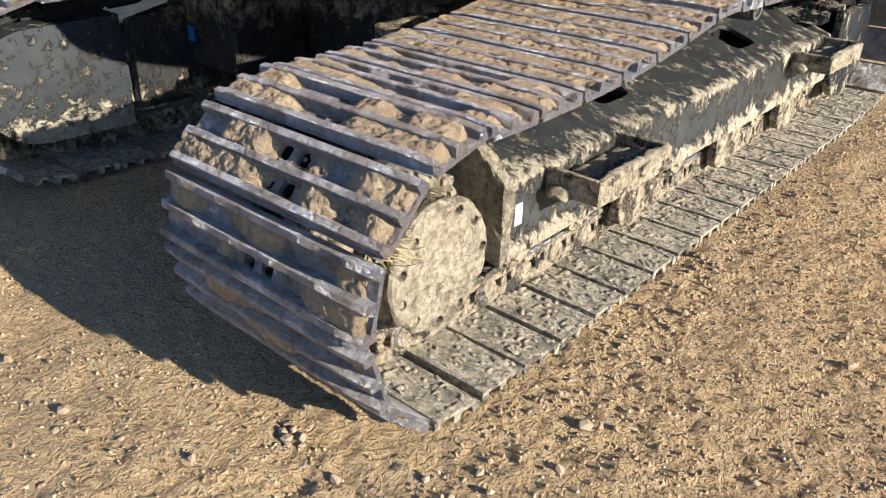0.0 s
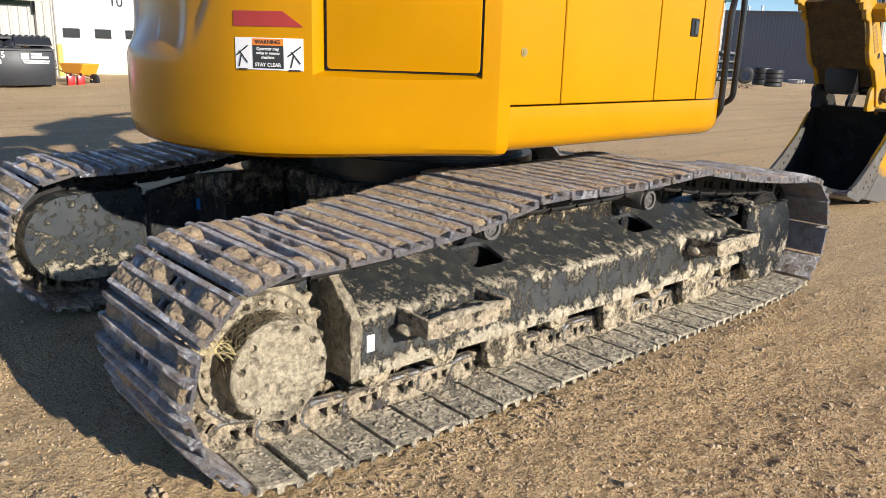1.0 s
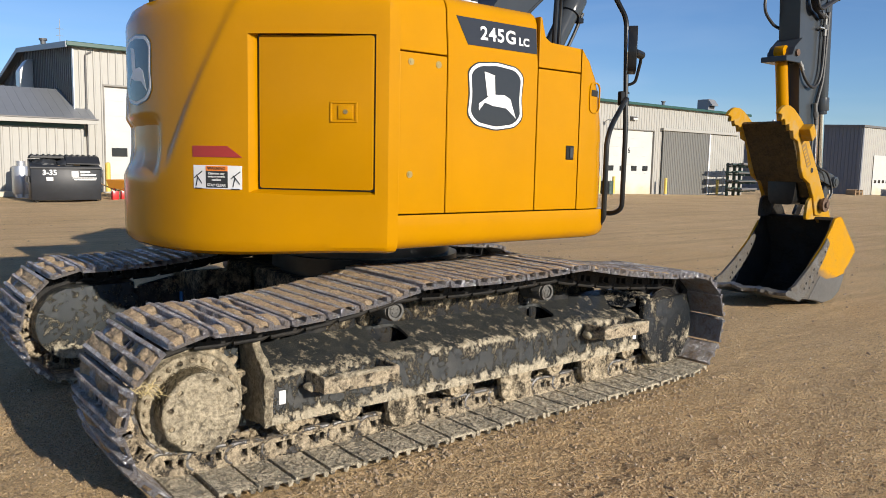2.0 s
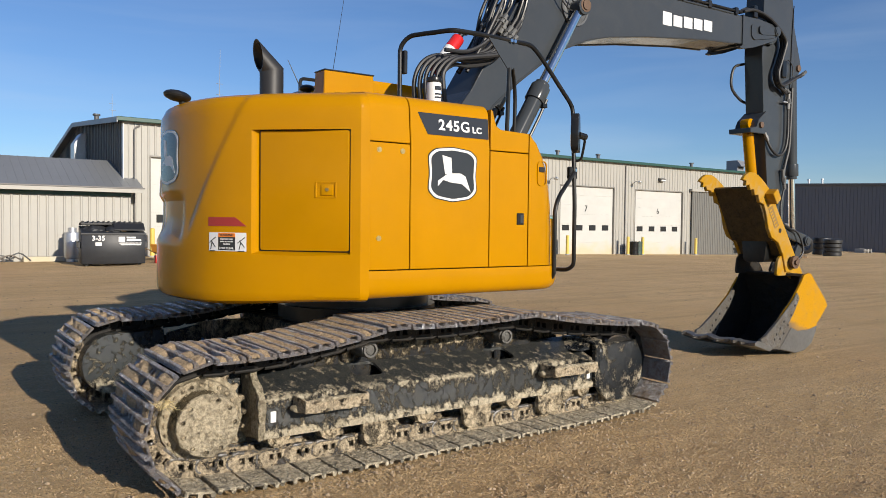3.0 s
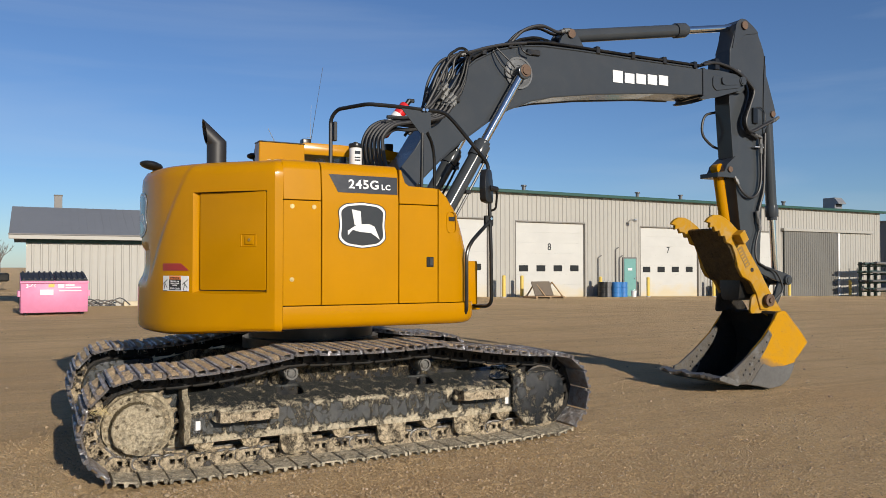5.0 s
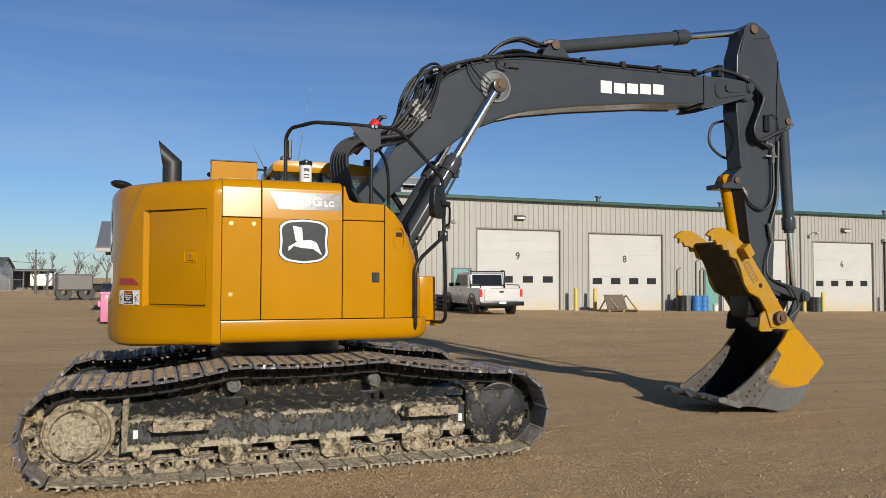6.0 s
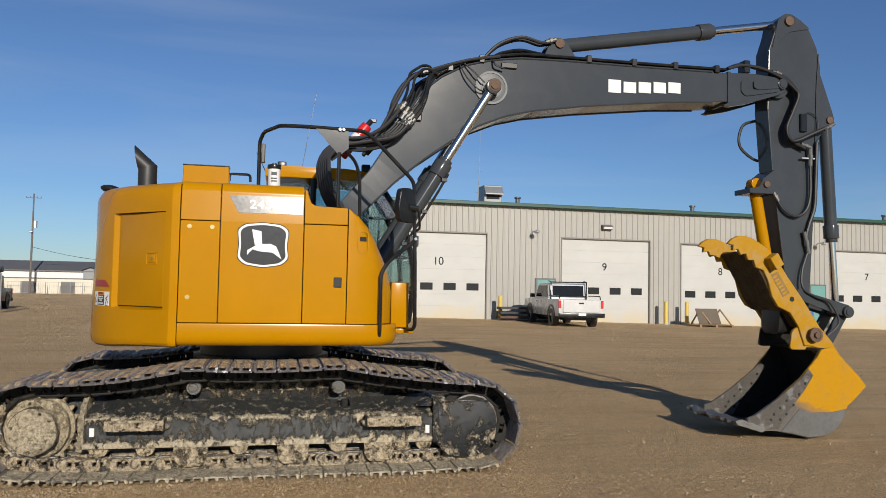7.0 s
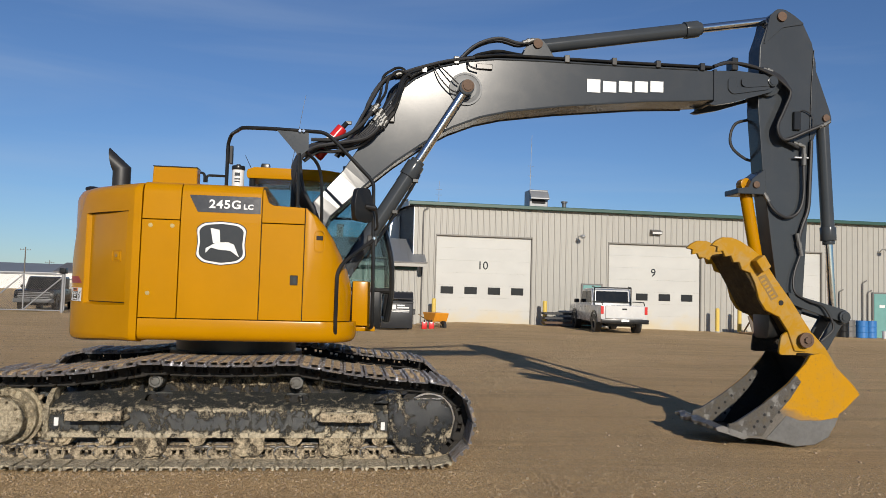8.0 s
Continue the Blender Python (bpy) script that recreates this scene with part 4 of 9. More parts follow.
    for k, (y, z, a) in enumerate(places):
        m = Matrix.Translation((side * mid, y, z)) @ Matrix.Rotation(a, 4, "X")
        inside = z < 0.10
        key = ("dirty" if inside else "shoe", k % 3)
        child("track_shoe", shared(key, lambda: shoe_mesh(pitch, "shoe_inside" if inside else "shoe", k % 3)), frame, "", m)
        # links up and at the front are darker: shade put into colour
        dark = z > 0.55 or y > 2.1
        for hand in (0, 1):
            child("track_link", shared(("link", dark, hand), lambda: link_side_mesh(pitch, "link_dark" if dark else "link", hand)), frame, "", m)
    chain_places[side] = (places, pitch)
    return frame


chain_places = {}
made_meshes = {}


def shared(key, make):
    """Mesh data made once for each key."""
    if key not in made_meshes:
        made_meshes[key] = make()
    return made_meshes[key]


excavator = thing("excavator", "yellow and dark grey crawler excavator with muddy tracks", "excavator")
for s in (1, -1):
    crawler(excavator, s)



# dried dirt packed between the ribs and on the links
def packed_dirt():
    verts, faces = [], []
    crumb_verts, crumb_faces = [], []

    def field(m, x0, x1, y0, y1, dx, dy, high, low=False):
        """A ragged crust over a patch of a plate, where high(u, v) is above nothing; outward is -z."""
        nx, ny = max(2, round((x1 - x0) / dx)), max(2, round((y1 - y0) / dy))
        h = [[high(x0 + (x1 - x0) * i / nx, y0 + (y1 - y0) * j / ny, j / ny) for j in range(ny + 1)] for i in range(nx + 1)]
        at = {}
        verts_, faces_ = (crumb_verts, crumb_faces) if low else (verts, faces)
        for i in range(nx):
            for j in range(ny):
                four = ((i, j), (i + 1, j), (i + 1, j + 1), (i, j + 1))
                if max(h[a][b] for a, b in four) <= 0:
                    continue
                for a, b in four:
                    if (a, b) not in at:
                        at[a, b] = len(verts_)
                        wob = noise.noise(Vector((a * 0.9, b * 0.8, m[2][3] * 50))) * 0.4
                        verts_.append(m @ Vector((x0 + (x1 - x0) * (a + wob * 0.6) / nx, y0 + (y1 - y0) * (b + wob) / ny, -0.004 - max(-0.006, h[a][b]))))
                faces_.append(tuple(at[k] for k in four))

    for side in (1, -1):
        places, pitch = chain_places[side]
        half = pitch / 2
        for n, (y, z, a) in enumerate(places):
            m = Matrix.Translation((side * TRACK_MID, y, z)) @ Matrix.Rotation(a, 4, "X")
            seed = n * 7.31 + side * 40
            if z < 0.10:
                if side == 1:
                    up = m @ Matrix.Rotation(math.pi, 4, "X")

                    def crumbs(u, v, t):
                        p = Vector((u, v, seed))
                        return 0.0085 * (0.8 * noise.noise(p * 26) + noise.noise(p * 80) - 0.46)
                    field(up, 0.115, 0.392, -half + 0.014, half - 0.026, 0.0058, 0.0058, crumbs, True)
                continue
            front = y > 1.95
            for strip in (0, 1):
                lo, hi = ((-half + 0.026, -0.010), (0.010, half - 0.030))[strip]
                bias = 1.05 if z > 0.80 and y > -1.70 else (0.16 if z > 0.68 and not front else (-0.24 if z > 0.2 else -0.4))
                if front:
                    bias -= 0.05

                def heap(u, v, t):
                    p = Vector((u, v, seed + strip * 3.3))
                    big = noise.noise(Vector((u * 6.5, seed + strip * 5.1, 0.4)))
                    rough = 0.42 * noise.noise(p * 22) + 0.38 * noise.noise(p * 70) + 0.42 * noise.noise(p * 140)
                    round_off = 1 - 0.12 * abs(2 * t - 1) ** 3
                    edge = max(0.0, abs(u) - 0.355) * 9
                    q = big * 1.05 + bias + 0.10 - edge
                    return min(0.026, 0.060 * q) * round_off + 0.013 * rough * (1 if q > -0.1 else 0) if q + 0.3 * rough > 0 else -0.006
                field(m @ Matrix.Translation((0, 0, -0.010)), -0.394, 0.394, lo, hi, *((0.0062, 0.0055) if side == 1 and y < 0.3 else (0.0095, 0.008)), heap)
    me = bpy.data.meshes.new("mud_crumbs")
    me.from_pydata(crumb_verts, [], crumb_faces)
    me.shade_smooth()
    me.materials.append(M["crumb_mud"])
    tagged(new("mud_crumbs", me), "grey-tan mud crumbs dried onto the lower track shoes", "mud", kind="stuff")
    me = bpy.data.meshes.new("dried_dirt")
    me.from_pydata(verts, [], faces)
    me.shade_smooth()
    me.materials.append(M["dirt"])
    return tagged(new("dried_dirt", me), "crumbly tan dirt packed between the track ribs", "dirt", kind="stuff")


packed_dirt()

# a wisp of straw caught between the shoes and the hub
rng = random.Random(21)
bm = bmesh.new()
for k in range(34):
    p = Vector((1.44 + rng.uniform(-0.03, 0.04), -1.985 + rng.uniform(-0.05, 0.03), 0.57 + rng.uniform(-0.025, 0.025)))
    q = p + Vector((rng.uniform(-0.02, 0.11), rng.uniform(-0.07, 0.06), rng.uniform(-0.035, 0.05)))
    tube(bm, smooth_path([p, (p + q) / 2 + Vector((0, 0, rng.uniform(-0.012, 0.02))), q], 3), 0.0013, 4)
tagged(part("straw_wisp", bm, "straw", excavator, "wisp of dry straw caught at the hub"), kind="stuff")
bm = bmesh.new()
for k in range(170):
    a, x = radians(rng.uniform(85, 165)), rng.uniform(1.27, 1.385)
    b, x1 = a + rng.uniform(-0.35, 0.35), min(1.40, x + rng.uniform(-0.05, 0.06))
    ends = [Vector((q, HUB[0] + r * math.cos(c), HUB[1] + r * math.sin(c))) for q, c, r in ((x, a, 0.186), ((x + x1) / 2, (a + b) / 2, 0.196), (x1, b, 0.188))]
    tube(bm, smooth_path(ends, 3), 0.0017, 4)
tagged(part("root_mat", bm, "root", excavator, "dark matted roots on the final drive"), kind="stuff")

# car body between the tracks, and the slewing ring
bm = bmesh.new()
box(bm, (-0.995, -0.62, 0.46), (0.995, 0.78, 0.80), 0.03, 2)
part("car_body", bm, "black_dusty", excavator, "black centre frame between the tracks")
for x in (-1, 1):
    for y in (-0.85, 1.0):
        bm = bmesh.new()
        prism(bm, [(x * 0.45, 0.42), (x * 0.997, 0.42), (x * 0.997, 0.72), (x * 0.45, 0.80)], y - 0.2, y + 0.2, "y", 0.01)
        part("frame_leg", bm, "black_dusty", excavator)
bm = bmesh.new()
box(bm, (-0.84, -1.054, 0.53), (-0.78, -1.048, 0.60))
part("label", bm, "blue", excavator, "small blue square label", smooth=False)
bm = bmesh.new()
cyl(bm, (0, 0.05, 0.78), (0, 0.05, 1.10), 0.62, 48)
cyl(bm, (0, 0.05, 0.84), (0, 0.05, 0.94), 0.68, 48)
part("slewing_ring", bm, "black", excavator)

# ---- excavator: upper structure ----
TAIL_R, TAIL_C = 1.655, Vector((0, 0.05))
SIDE_X, BASE_Z, TOP_Z = 1.40, 1.11, 2.52


def tail_outline():
    """The tail's plan as pairs of angle and radius: a drum that flattens towards the corner at the side panels."""
    p, c, k = Vector((0.503, -1.500)), Vector((0.873, -1.380)), Vector((1.408, -0.712))
    pts = [p * (1 - t) ** 2 + c * 2 * t * (1 - t) + k * t * t for t in [i / 40 for i in range(41)]]
    pts += [Vector((1.410, -0.69)), Vector((1.412, -0.645))]
    round_back = [(-125, 1.655), (-110, 1.652), (-100, 1.647), (-92, 1.641), (-84, 1.635), (-78, 1.632)]
    return round_back + [(math.degrees(math.atan2(q.y - TAIL_C.y, q.x - TAIL_C.x)), (q - TAIL_C).length) for q in pts]


TAIL_LINE = tail_outline()


def tail_point(deg, z, off=0.0):
    """A point on the tail, at an angle from +x; off: metres outward."""
    a = radians(deg)
    r = float(np.interp(deg, [q[0] for q in TAIL_LINE], [q[1] for q in TAIL_LINE], left=TAIL_R)) + off
    return Vector((TAIL_C.x + r * math.cos(a), TAIL_C.y + r * math.sin(a), z))


def tail_plane(deg, z, off=0.0):
    """A frame on the tail: x along it towards growing angle, y up, z outward."""
    p = tail_point(deg, z, off)
    u = (tail_point(deg + 1, z) - tail_point(deg - 1, z)).normalized()
    w = Vector((u.y, -u.x, 0))
    return Matrix(((u.x, 0, w.x, p.x), (u.y, 0, w.y, p.y), (0, 1, 0, p.z), (0, 0, 0, 1)))


def smooth_step(t):
    t = max(0.0, min(1.0, t))
    return t * t * (3 - 2 * t)


def tail_relief(deg, z):
    """How far the casting stands in behind its slanting crease and in the hand scoop."""
    crease = -76.3 + (z - 1.55) * 20.6
    d = 0.0
    if z > 1.50:
        d -= 0.0175 * smooth_step((crease - deg) / 1.5) * smooth_step((z - 1.50) / 0.16)
    if deg < -79:
        d -= 0.032 * smooth_step((-79 - deg) / 4.0) * smooth_step((z - 1.46) / 0.10) * smooth_step((1.83 - z) / 0.05)
    mirror = -180 - deg
    if z > 1.50 and mirror > -90:
        d -= 0.014 * smooth_step((crease - mirror) / 2.2) * smooth_step((z - 1.50) / 0.16)
    return d


def counterweight():
    """Cast yellow weight: a drum section rolled in at top and bottom, its door side flattened towards the side panels."""
    bm = bmesh.new()
    prof = [(0.16, 1.045), (0.08, 1.047), (0.045, 1.056), (0.018, 1.073), (0.004, 1.10), (0.0, 1.14)]
    prof += [(0.0, 1.18 + k * 0.0285) for k in range(42)]
    prof += [(0.0, 2.395), (0.006, 2.43), (0.022, 2.462), (0.05, 2.490), (0.09, 2.508), (0.14, 2.518), (0.35, 2.545)]
    angles = [-26.2 - 128.4 * k / 180 for k in range(181)]
    rows = []
    for d, z in prof:
        row = []
        for a in angles:
            lift = 0.045 * smooth_step((a + 72) / 42) * max(0.0, 1.18 - z) / 0.135      # the underside rises towards the side sill
            p = tail_point(a, z + lift, -d + tail_relief(a, z) * (1 if d < 0.03 else 0.5))
            p.x = max(-SIDE_X - 0.02 + d, p.x)
            row.append(bm.verts.new(p))
        rows.append(row)
    for (d, _), row in zip(prof, rows):
        row[0].co.x, row[0].co.y, row[-1].co.y = 1.412 - d, -0.645, -0.645
    for a, b in zip(rows, rows[1:]):
        for k in range(len(a) - 1):
            bm.faces.new((a[k], a[k + 1], b[k + 1], b[k]))
    bm.faces.new(rows[0])
    bm.faces.new(rows[-1][::-1])
    bm.faces.new([r[0] for r in rows] + [r[-1] for r in rows][::-1])
    w = part("counterweight", bm, "yellow", excavator, "rounded yellow counterweight")
    # pocket for the flat door
    a, b = Vector((1.342, -0.744, 0)), Vector((0.882, -1.202, 0))
    u = (b - a).normalized()
    n = Vector((-u.y, u.x, 0))
    if n.dot(a) < 0:
        n = -n
    c = bmesh.new()
    prism(c, [tuple((a)[:2]), tuple((b)[:2]), tuple((b + u * 0.004 + n * 0.012)[:2]), tuple((b + u * 0.20 + n * 0.20)[:2]), tuple((a + n * 0.22 - u * 0.012)[:2])], 1.428, 2.253, "z")
    for v in c.verts:
        out = max(0.0, (Vector((v.co.x, v.co.y, 0)) - a).dot(n) - 0.02)
        v.co.z -= out * 0.5 if v.co.z < 2 else 0.0
    cut(w, c)
    w.data.shade_smooth()
    w.data.set_sharp_from_angle(angle=radians(28))
    return w, a, b, u, n


weight, door_a, door_b, door_u, door_n = counterweight()
door_a, door_b = door_a + door_n * 0.014, door_b + door_n * 0.014
DOOR = Matrix(((-door_u.x, 0, door_n.x, 0), (-door_u.y, 0, door_n.y, 0), (0, 1, 0, 0), (0, 0, 0, 1)))
door_w = (door_b - door_a).length


def door_place(s, z, off=0.0):
    """On the tail door: s metres from its hinge end near the crease side, height z."""
    p = door_b - door_u * s + door_n * off
    m = DOOR.copy()
    m.translation = (p.x, p.y, z)
    return m


bm = bmesh.new()
b = bmesh.new()
prism(b, rounded([(0.012, -0.407), (door_w - 0.009, -0.407), (door_w - 0.009, 0.404), (0.012, 0.404)], 0.018, 4), -0.010, 0.012, "z", 0.005, 2)
merge(bm, b, door_place(0, 1.843))
tail_door = part("tail_door", bm, "yellow", weight, "flat yellow access door in the counterweight")
bm = bmesh.new()
b = bmesh.new()
prism(b, [(0.003, -0.414), (door_w - 0.003, -0.414), (door_w - 0.003, 0.414), (0.003, 0.414)], -0.013, -0.002, "z")
merge(bm, b, door_place(0, 1.843))
part("door_seal", bm, "rubber", tail_door, "black rubber door seal")
# paddle latch in the tail door
bm = bmesh.new()
b = bmesh.new()
for x0, x1, y0, y1 in ((-0.075, 0.075, 0.045, 0.055), (-0.075, 0.075, -0.055, -0.045), (-0.075, -0.062, -0.055, 0.055), (0.062, 0.075, -0.055, 0.055)):
    box(b, (x0, y0, 0.010), (x1, y1, 0.018), 0.003)
box(b, (-0.030, -0.036, 0.010), (0.052, 0.036, 0.021), 0.006, 2)
merge(bm, b, door_place(door_w * 0.735, 1.848))
latch = part("door_latch", bm, "yellow", tail_door, "recessed yellow paddle latch with a round lock")
bm = bmesh.new()
b = bmesh.new()
cyl(b, (0.012, 0.002, 0.015), (0.012, 0.002, 0.025), 0.012, 14)
merge(bm, b, door_place(door_w * 0.735, 1.848))
part("lock", bm, "brass", latch, "round brass lock")

def drum_patch(name, a0, a1, z0, z1, material, parent, off=0.003, slant=0.0, label=""):
    """A sticker that follows the drum."""
    bm = bmesh.new()
    n = 10
    rows = []
    for k in range(n + 1):
        a = a0 + (a1 - a0) * k / n
        at = a0 + (a1 - slant - a0) * k / n
        rows.append([bm.verts.new(tail_point(a, z0, off)), bm.verts.new(tail_point(at, z1, off)), bm.verts.new(tail_point(at, z1, off - 0.003)), bm.verts.new(tail_point(a, z0, off - 0.003))])
    for u, w in zip(rows, rows[1:]):
        for i in range(4):
            bm.faces.new((u[i], u[(i + 1) % 4], w[(i + 1) % 4], w[i]))
    bm.faces.new(rows[0])
    bm.faces.new(rows[-1][::-1])
    return part(name, bm, material, parent, label, smooth=False)


drum_patch("reflector_stripe", -68.5, -57.3, 1.597, 1.658, "red", weight, 0.003, 3.2, "red reflective stripe")
sign = drum_patch("warning_sign", -68.3, -57.4, 1.424, 1.552, "white", weight, 0.003, 0.0, "white and black safety sign with an orange heading")
drum_patch("sign_panel", -65.3, -60.4, 1.430, 1.522, "decal_grey", sign, 0.0045)
drum_patch("sign_heading", -65.3, -60.4, 1.522, 1.549, "orange", sign, 0.0045)
lettering("WARNING", 0.0235, "decal_grey", tail_plane(-62.85, 1.535, 0.005), sign, 0.0006, "sign_lettering", 0.0004)
for text, z, size in (("Operator may", 1.508, 0.0175), ("swing or reverse", 1.491, 0.0155), ("machine", 1.474, 0.0175), ("STAY CLEAR", 1.444, 0.021)):
    lettering(text, size, "white", tail_plane(-62.85, z, 0.005), sign, 0.0006, "sign_lettering", 0.0003)
for deg in (-67.1, -58.7):
    for k, (x, z, ang, w) in enumerate(((0.0, 1.50, 35, 0.07), (0.006, 1.475, -50, 0.06), (-0.01, 1.46, 75, 0.05), (0.0, 1.425, 0, 0.05))):
        bm = bmesh.new()
        b = bmesh.new()
        box(b, (-w / 2, -0.0028, 0.001), (w / 2, 0.0028, 0.0025))
        merge(bm, b, tail_plane(deg, z, 0.003) @ Matrix.Translation((x, 0, 0)) @ Matrix.Rotation(radians(ang), 4, "Z"))
        part("sign_bar", bm, "decal_grey", sign, smooth=False)


def badge(m, w, h, parent, drum=None):
    """A shield-shaped badge, dark with a white rim and a plain white mark; m: its plane, or drum: its angle, height and offset on the tail."""
    def shield(k):
        pts = [(-0.5, -0.30), (-0.36, -0.44), (0, -0.5), (0.36, -0.44), (0.5, -0.30), (0.47, 0.0), (0.5, 0.34), (0.36, 0.46), (0, 0.5), (-0.36, 0.46), (-0.5, 0.34), (-0.47, 0.0)]
        return rounded([(x * w * k, y * h * k) for x, y in pts], 0.03, 3)

    def layer(name, outline, z0, z1, material, up):
        bm = bmesh.new()
        b = bmesh.new()
        prism(b, outline, z0, z1, "z")
        if drum:
            for k in range(-9, 10):
                bmesh.ops.bisect_plane(b, geom=b.verts[:] + b.edges[:] + b.faces[:], plane_co=(k * 0.025, 0, 0), plane_no=(1, 0, 0))
            for v in b.verts:
                v.co = tail_point(drum[0] + math.degrees(v.co.x / TAIL_R), drum[1] + v.co.y, drum[2] + v.co.z)
        merge(bm, b, None if drum else m)
        return part(name, bm, material, up, smooth=False)

    base = layer("badge", shield(1.0), 0.0, 0.004, "decal_grey", parent)
    base["label"] = "dark shield badge with a white rim and mark"
    layer("badge_rim", shield(0.965), 0.004, 0.0050, "white", base)
    layer("badge_field", shield(0.88), 0.0050, 0.0060, "decal_grey", base)
    for pts in ([(-0.30, -0.12), (-0.10, 0.02), (0.14, 0.03), (0.25, -0.02), (0.36, -0.30), (0.18, -0.16), (-0.06, -0.14), (-0.20, -0.10), (-0.30, -0.22)],
                [(-0.16, 0.0), (-0.02, 0.02), (-0.04, 0.30), (-0.22, 0.34)]):
        layer("badge_mark", [(x * w, y * h) for x, y in pts], 0.006, 0.0068, "white", base)
    return base


badge(None, 0.445, 0.42, weight, (-90.2, 2.103, -0.0170))


def panel(name, outline, material="yellow", x=SIDE_X, thick=0.05, parent=None, bevel=0.006, label=""):
    """A side panel with rounded edges; the outline in (y, z)."""
    bm = bmesh.new()
    prism(bm, outline, x - thick, x, "x", bevel, 2)
    return part(name, bm, material, parent or excavator, label, smooth=False)


def rect(y0, y1, z0, z1):
    return [(y0, z0), (y1, z0), (y1, z1), (y0, z1)]


def top_panel(name, y0, y1, z0, label=""):
    """A side panel whose top rolls over onto the hood."""
    bm = bmesh.new()
    out = [(SIDE_X - 0.05, z0), *([(SIDE_X, z0), (SIDE_X, 2.18)] if z0 < 2.15 else [(SIDE_X, z0)]), *[(SIDE_X - 0.1205 + 0.10 * math.cos(radians(a)), TOP_Z - 0.095 + 0.10 * math.sin(radians(a))) for a in range(0, 85, 7)], (SIDE_X - 0.30, TOP_Z + 0.028), (SIDE_X - 0.30, TOP_Z - 0.01), (SIDE_X - 0.06, TOP_Z - 0.05)]
    prism(bm, out, y0, y1, "y", 0.004)
    return part(name, bm, "yellow", excavator, label)


G = 0.0038
NOSE = [(0.79, 2.335), (0.88, 2.275), (0.97, 2.175), (1.05, 2.055), (1.12, 1.92), (1.18, 1.79), (1.215, 1.68)]
panel("side_door", rect(-0.643 + G, -0.312 - G, 1.305 + G, 2.182 - G))
top_panel("side_panel", -0.643 + G, -0.312 - G, 2.182 + G)
main_door = top_panel("side_door", -0.312 + G, 0.398 - G, 1.305 + G, "large yellow engine side door")
latch_door = panel("side_door", rect(0.398 + G, 0.785 - G, 1.305 + G, 2.182 - G))
panel("side_panel", [(0.398 + G, 2.182 + G), (0.785 - G, 2.182 + G), (0.785 - G, 2.335), (0.50, 2.345), (0.455, 2.37), (0.43, 2.44), (0.42, TOP_Z - 0.04), (0.398 + G, TOP_Z - 0.03)], thick=0.30)
def nose_panel():
    """The front side panel, its leading edge rolled inwards."""
    out = [(0.785 + G, 1.305 + G), (1.0, 1.305 + G), (1.225, 1.305 + G), (1.228, 1.45), (1.228, 1.60)] + NOSE[::-1]
    bm = bmesh.new()
    rows = []
    for d in (0.0, 0.003, 0.010, 0.022, 0.04, 0.065, 0.10, 0.15, 0.21, 0.28, 0.35, 0.42):
        row = []
        for y, z in out:
            r = 0.06 + 0.29 * min(1.0, max(0.0, (2.22 - z) / 0.55))
            back = r * (1 - math.sqrt(max(0.0, 1 - ((r - min(d, r)) / r) ** 2)))
            n = Vector((1.0, max(0.0, (z - 1.70) * 1.5), 0)).normalized() if y > 1.1 or z > 1.4 and y > 0.80 else Vector((0, 0, 0))
            fade = min(1.0, max(0.0, (y - 0.785) / 0.18))
            row.append(bm.verts.new((SIDE_X - d, y - back * n.x * fade, z - back * n.y * fade)))
        rows.append(row)
    k = len(out)
    for a, b in zip(rows, rows[1:]):
        for i in range(k):
            bm.faces.new((a[i], a[(i + 1) % k], b[(i + 1) % k], b[i]))
    bm.faces.new(rows[0])
    bm.faces.new(rows[-1][::-1])
    return part("side_panel", bm, "yellow", excavator, "yellow front side panel with a rolled edge")


nose = nose_panel()
bm = bmesh.new()
rows = []
for d, z in ((0.13, 1.105), (0.07, 1.109), (0.038, 1.120), (0.016, 1.140), (0.004, 1.165), (0.0, 1.195), (0.0, 1.290), (0.003, 1.305 - G), (0.03, 1.305 - G)):
    r = 0.35 - d
    sill = [(SIDE_X - 0.50, -0.643 + G), (SIDE_X - d, -0.643 + G), *[(SIDE_X - 0.35 + r * math.cos(radians(a)), 0.935 + r * math.sin(radians(a))) for a in range(0, 91, 9)], (SIDE_X - 0.50, 1.285 - d)]
    rows.append([bm.verts.new((x, y, z)) for x, y in sill])
for a, b in zip(rows, rows[1:]):
    for i in range(len(a)):
        bm.faces.new((a[i], a[(i + 1) % len(a)], b[(i + 1) % len(a)], b[i]))
bm.faces.new(rows[0][::-1])
bm.faces.new(rows[-1])
part("side_sill", bm, "yellow", excavator)
# the mass behind the panels
bm = bmesh.new()
box(bm, (-1.36, -0.63, 1.14), (SIDE_X - 0.060, 0.40, 2.40))
box(bm, (-0.36, 0.39, 1.14), (SIDE_X - 0.054, 0.79, 2.28))
box(bm, (0.62, 0.78, 1.14), (1.06, 1.18, 1.64))
box(bm, (-1.38, 0.7, 1.12), (1.0, 1.25, 1.26), 0.01)
part("chassis", bm, "dark", excavator, "dark upper frame behind the panels")
bm = bmesh.new()
prism(bm, [(1.12, 2.40), (1.12, 2.535), (0.9, 2.575), (-0.9, 2.575), (-1.30, 2.51), (-1.38, 2.44), (-1.38, 2.40)], -0.64, 0.39, "y", 0.006)
part("engine_hood", bm, "yellow", excavator, "yellow engine hood")
bm = bmesh.new()
box(bm, (-1.40, -0.63, 1.12), (-1.362, 0.05, 2.46), 0.01)
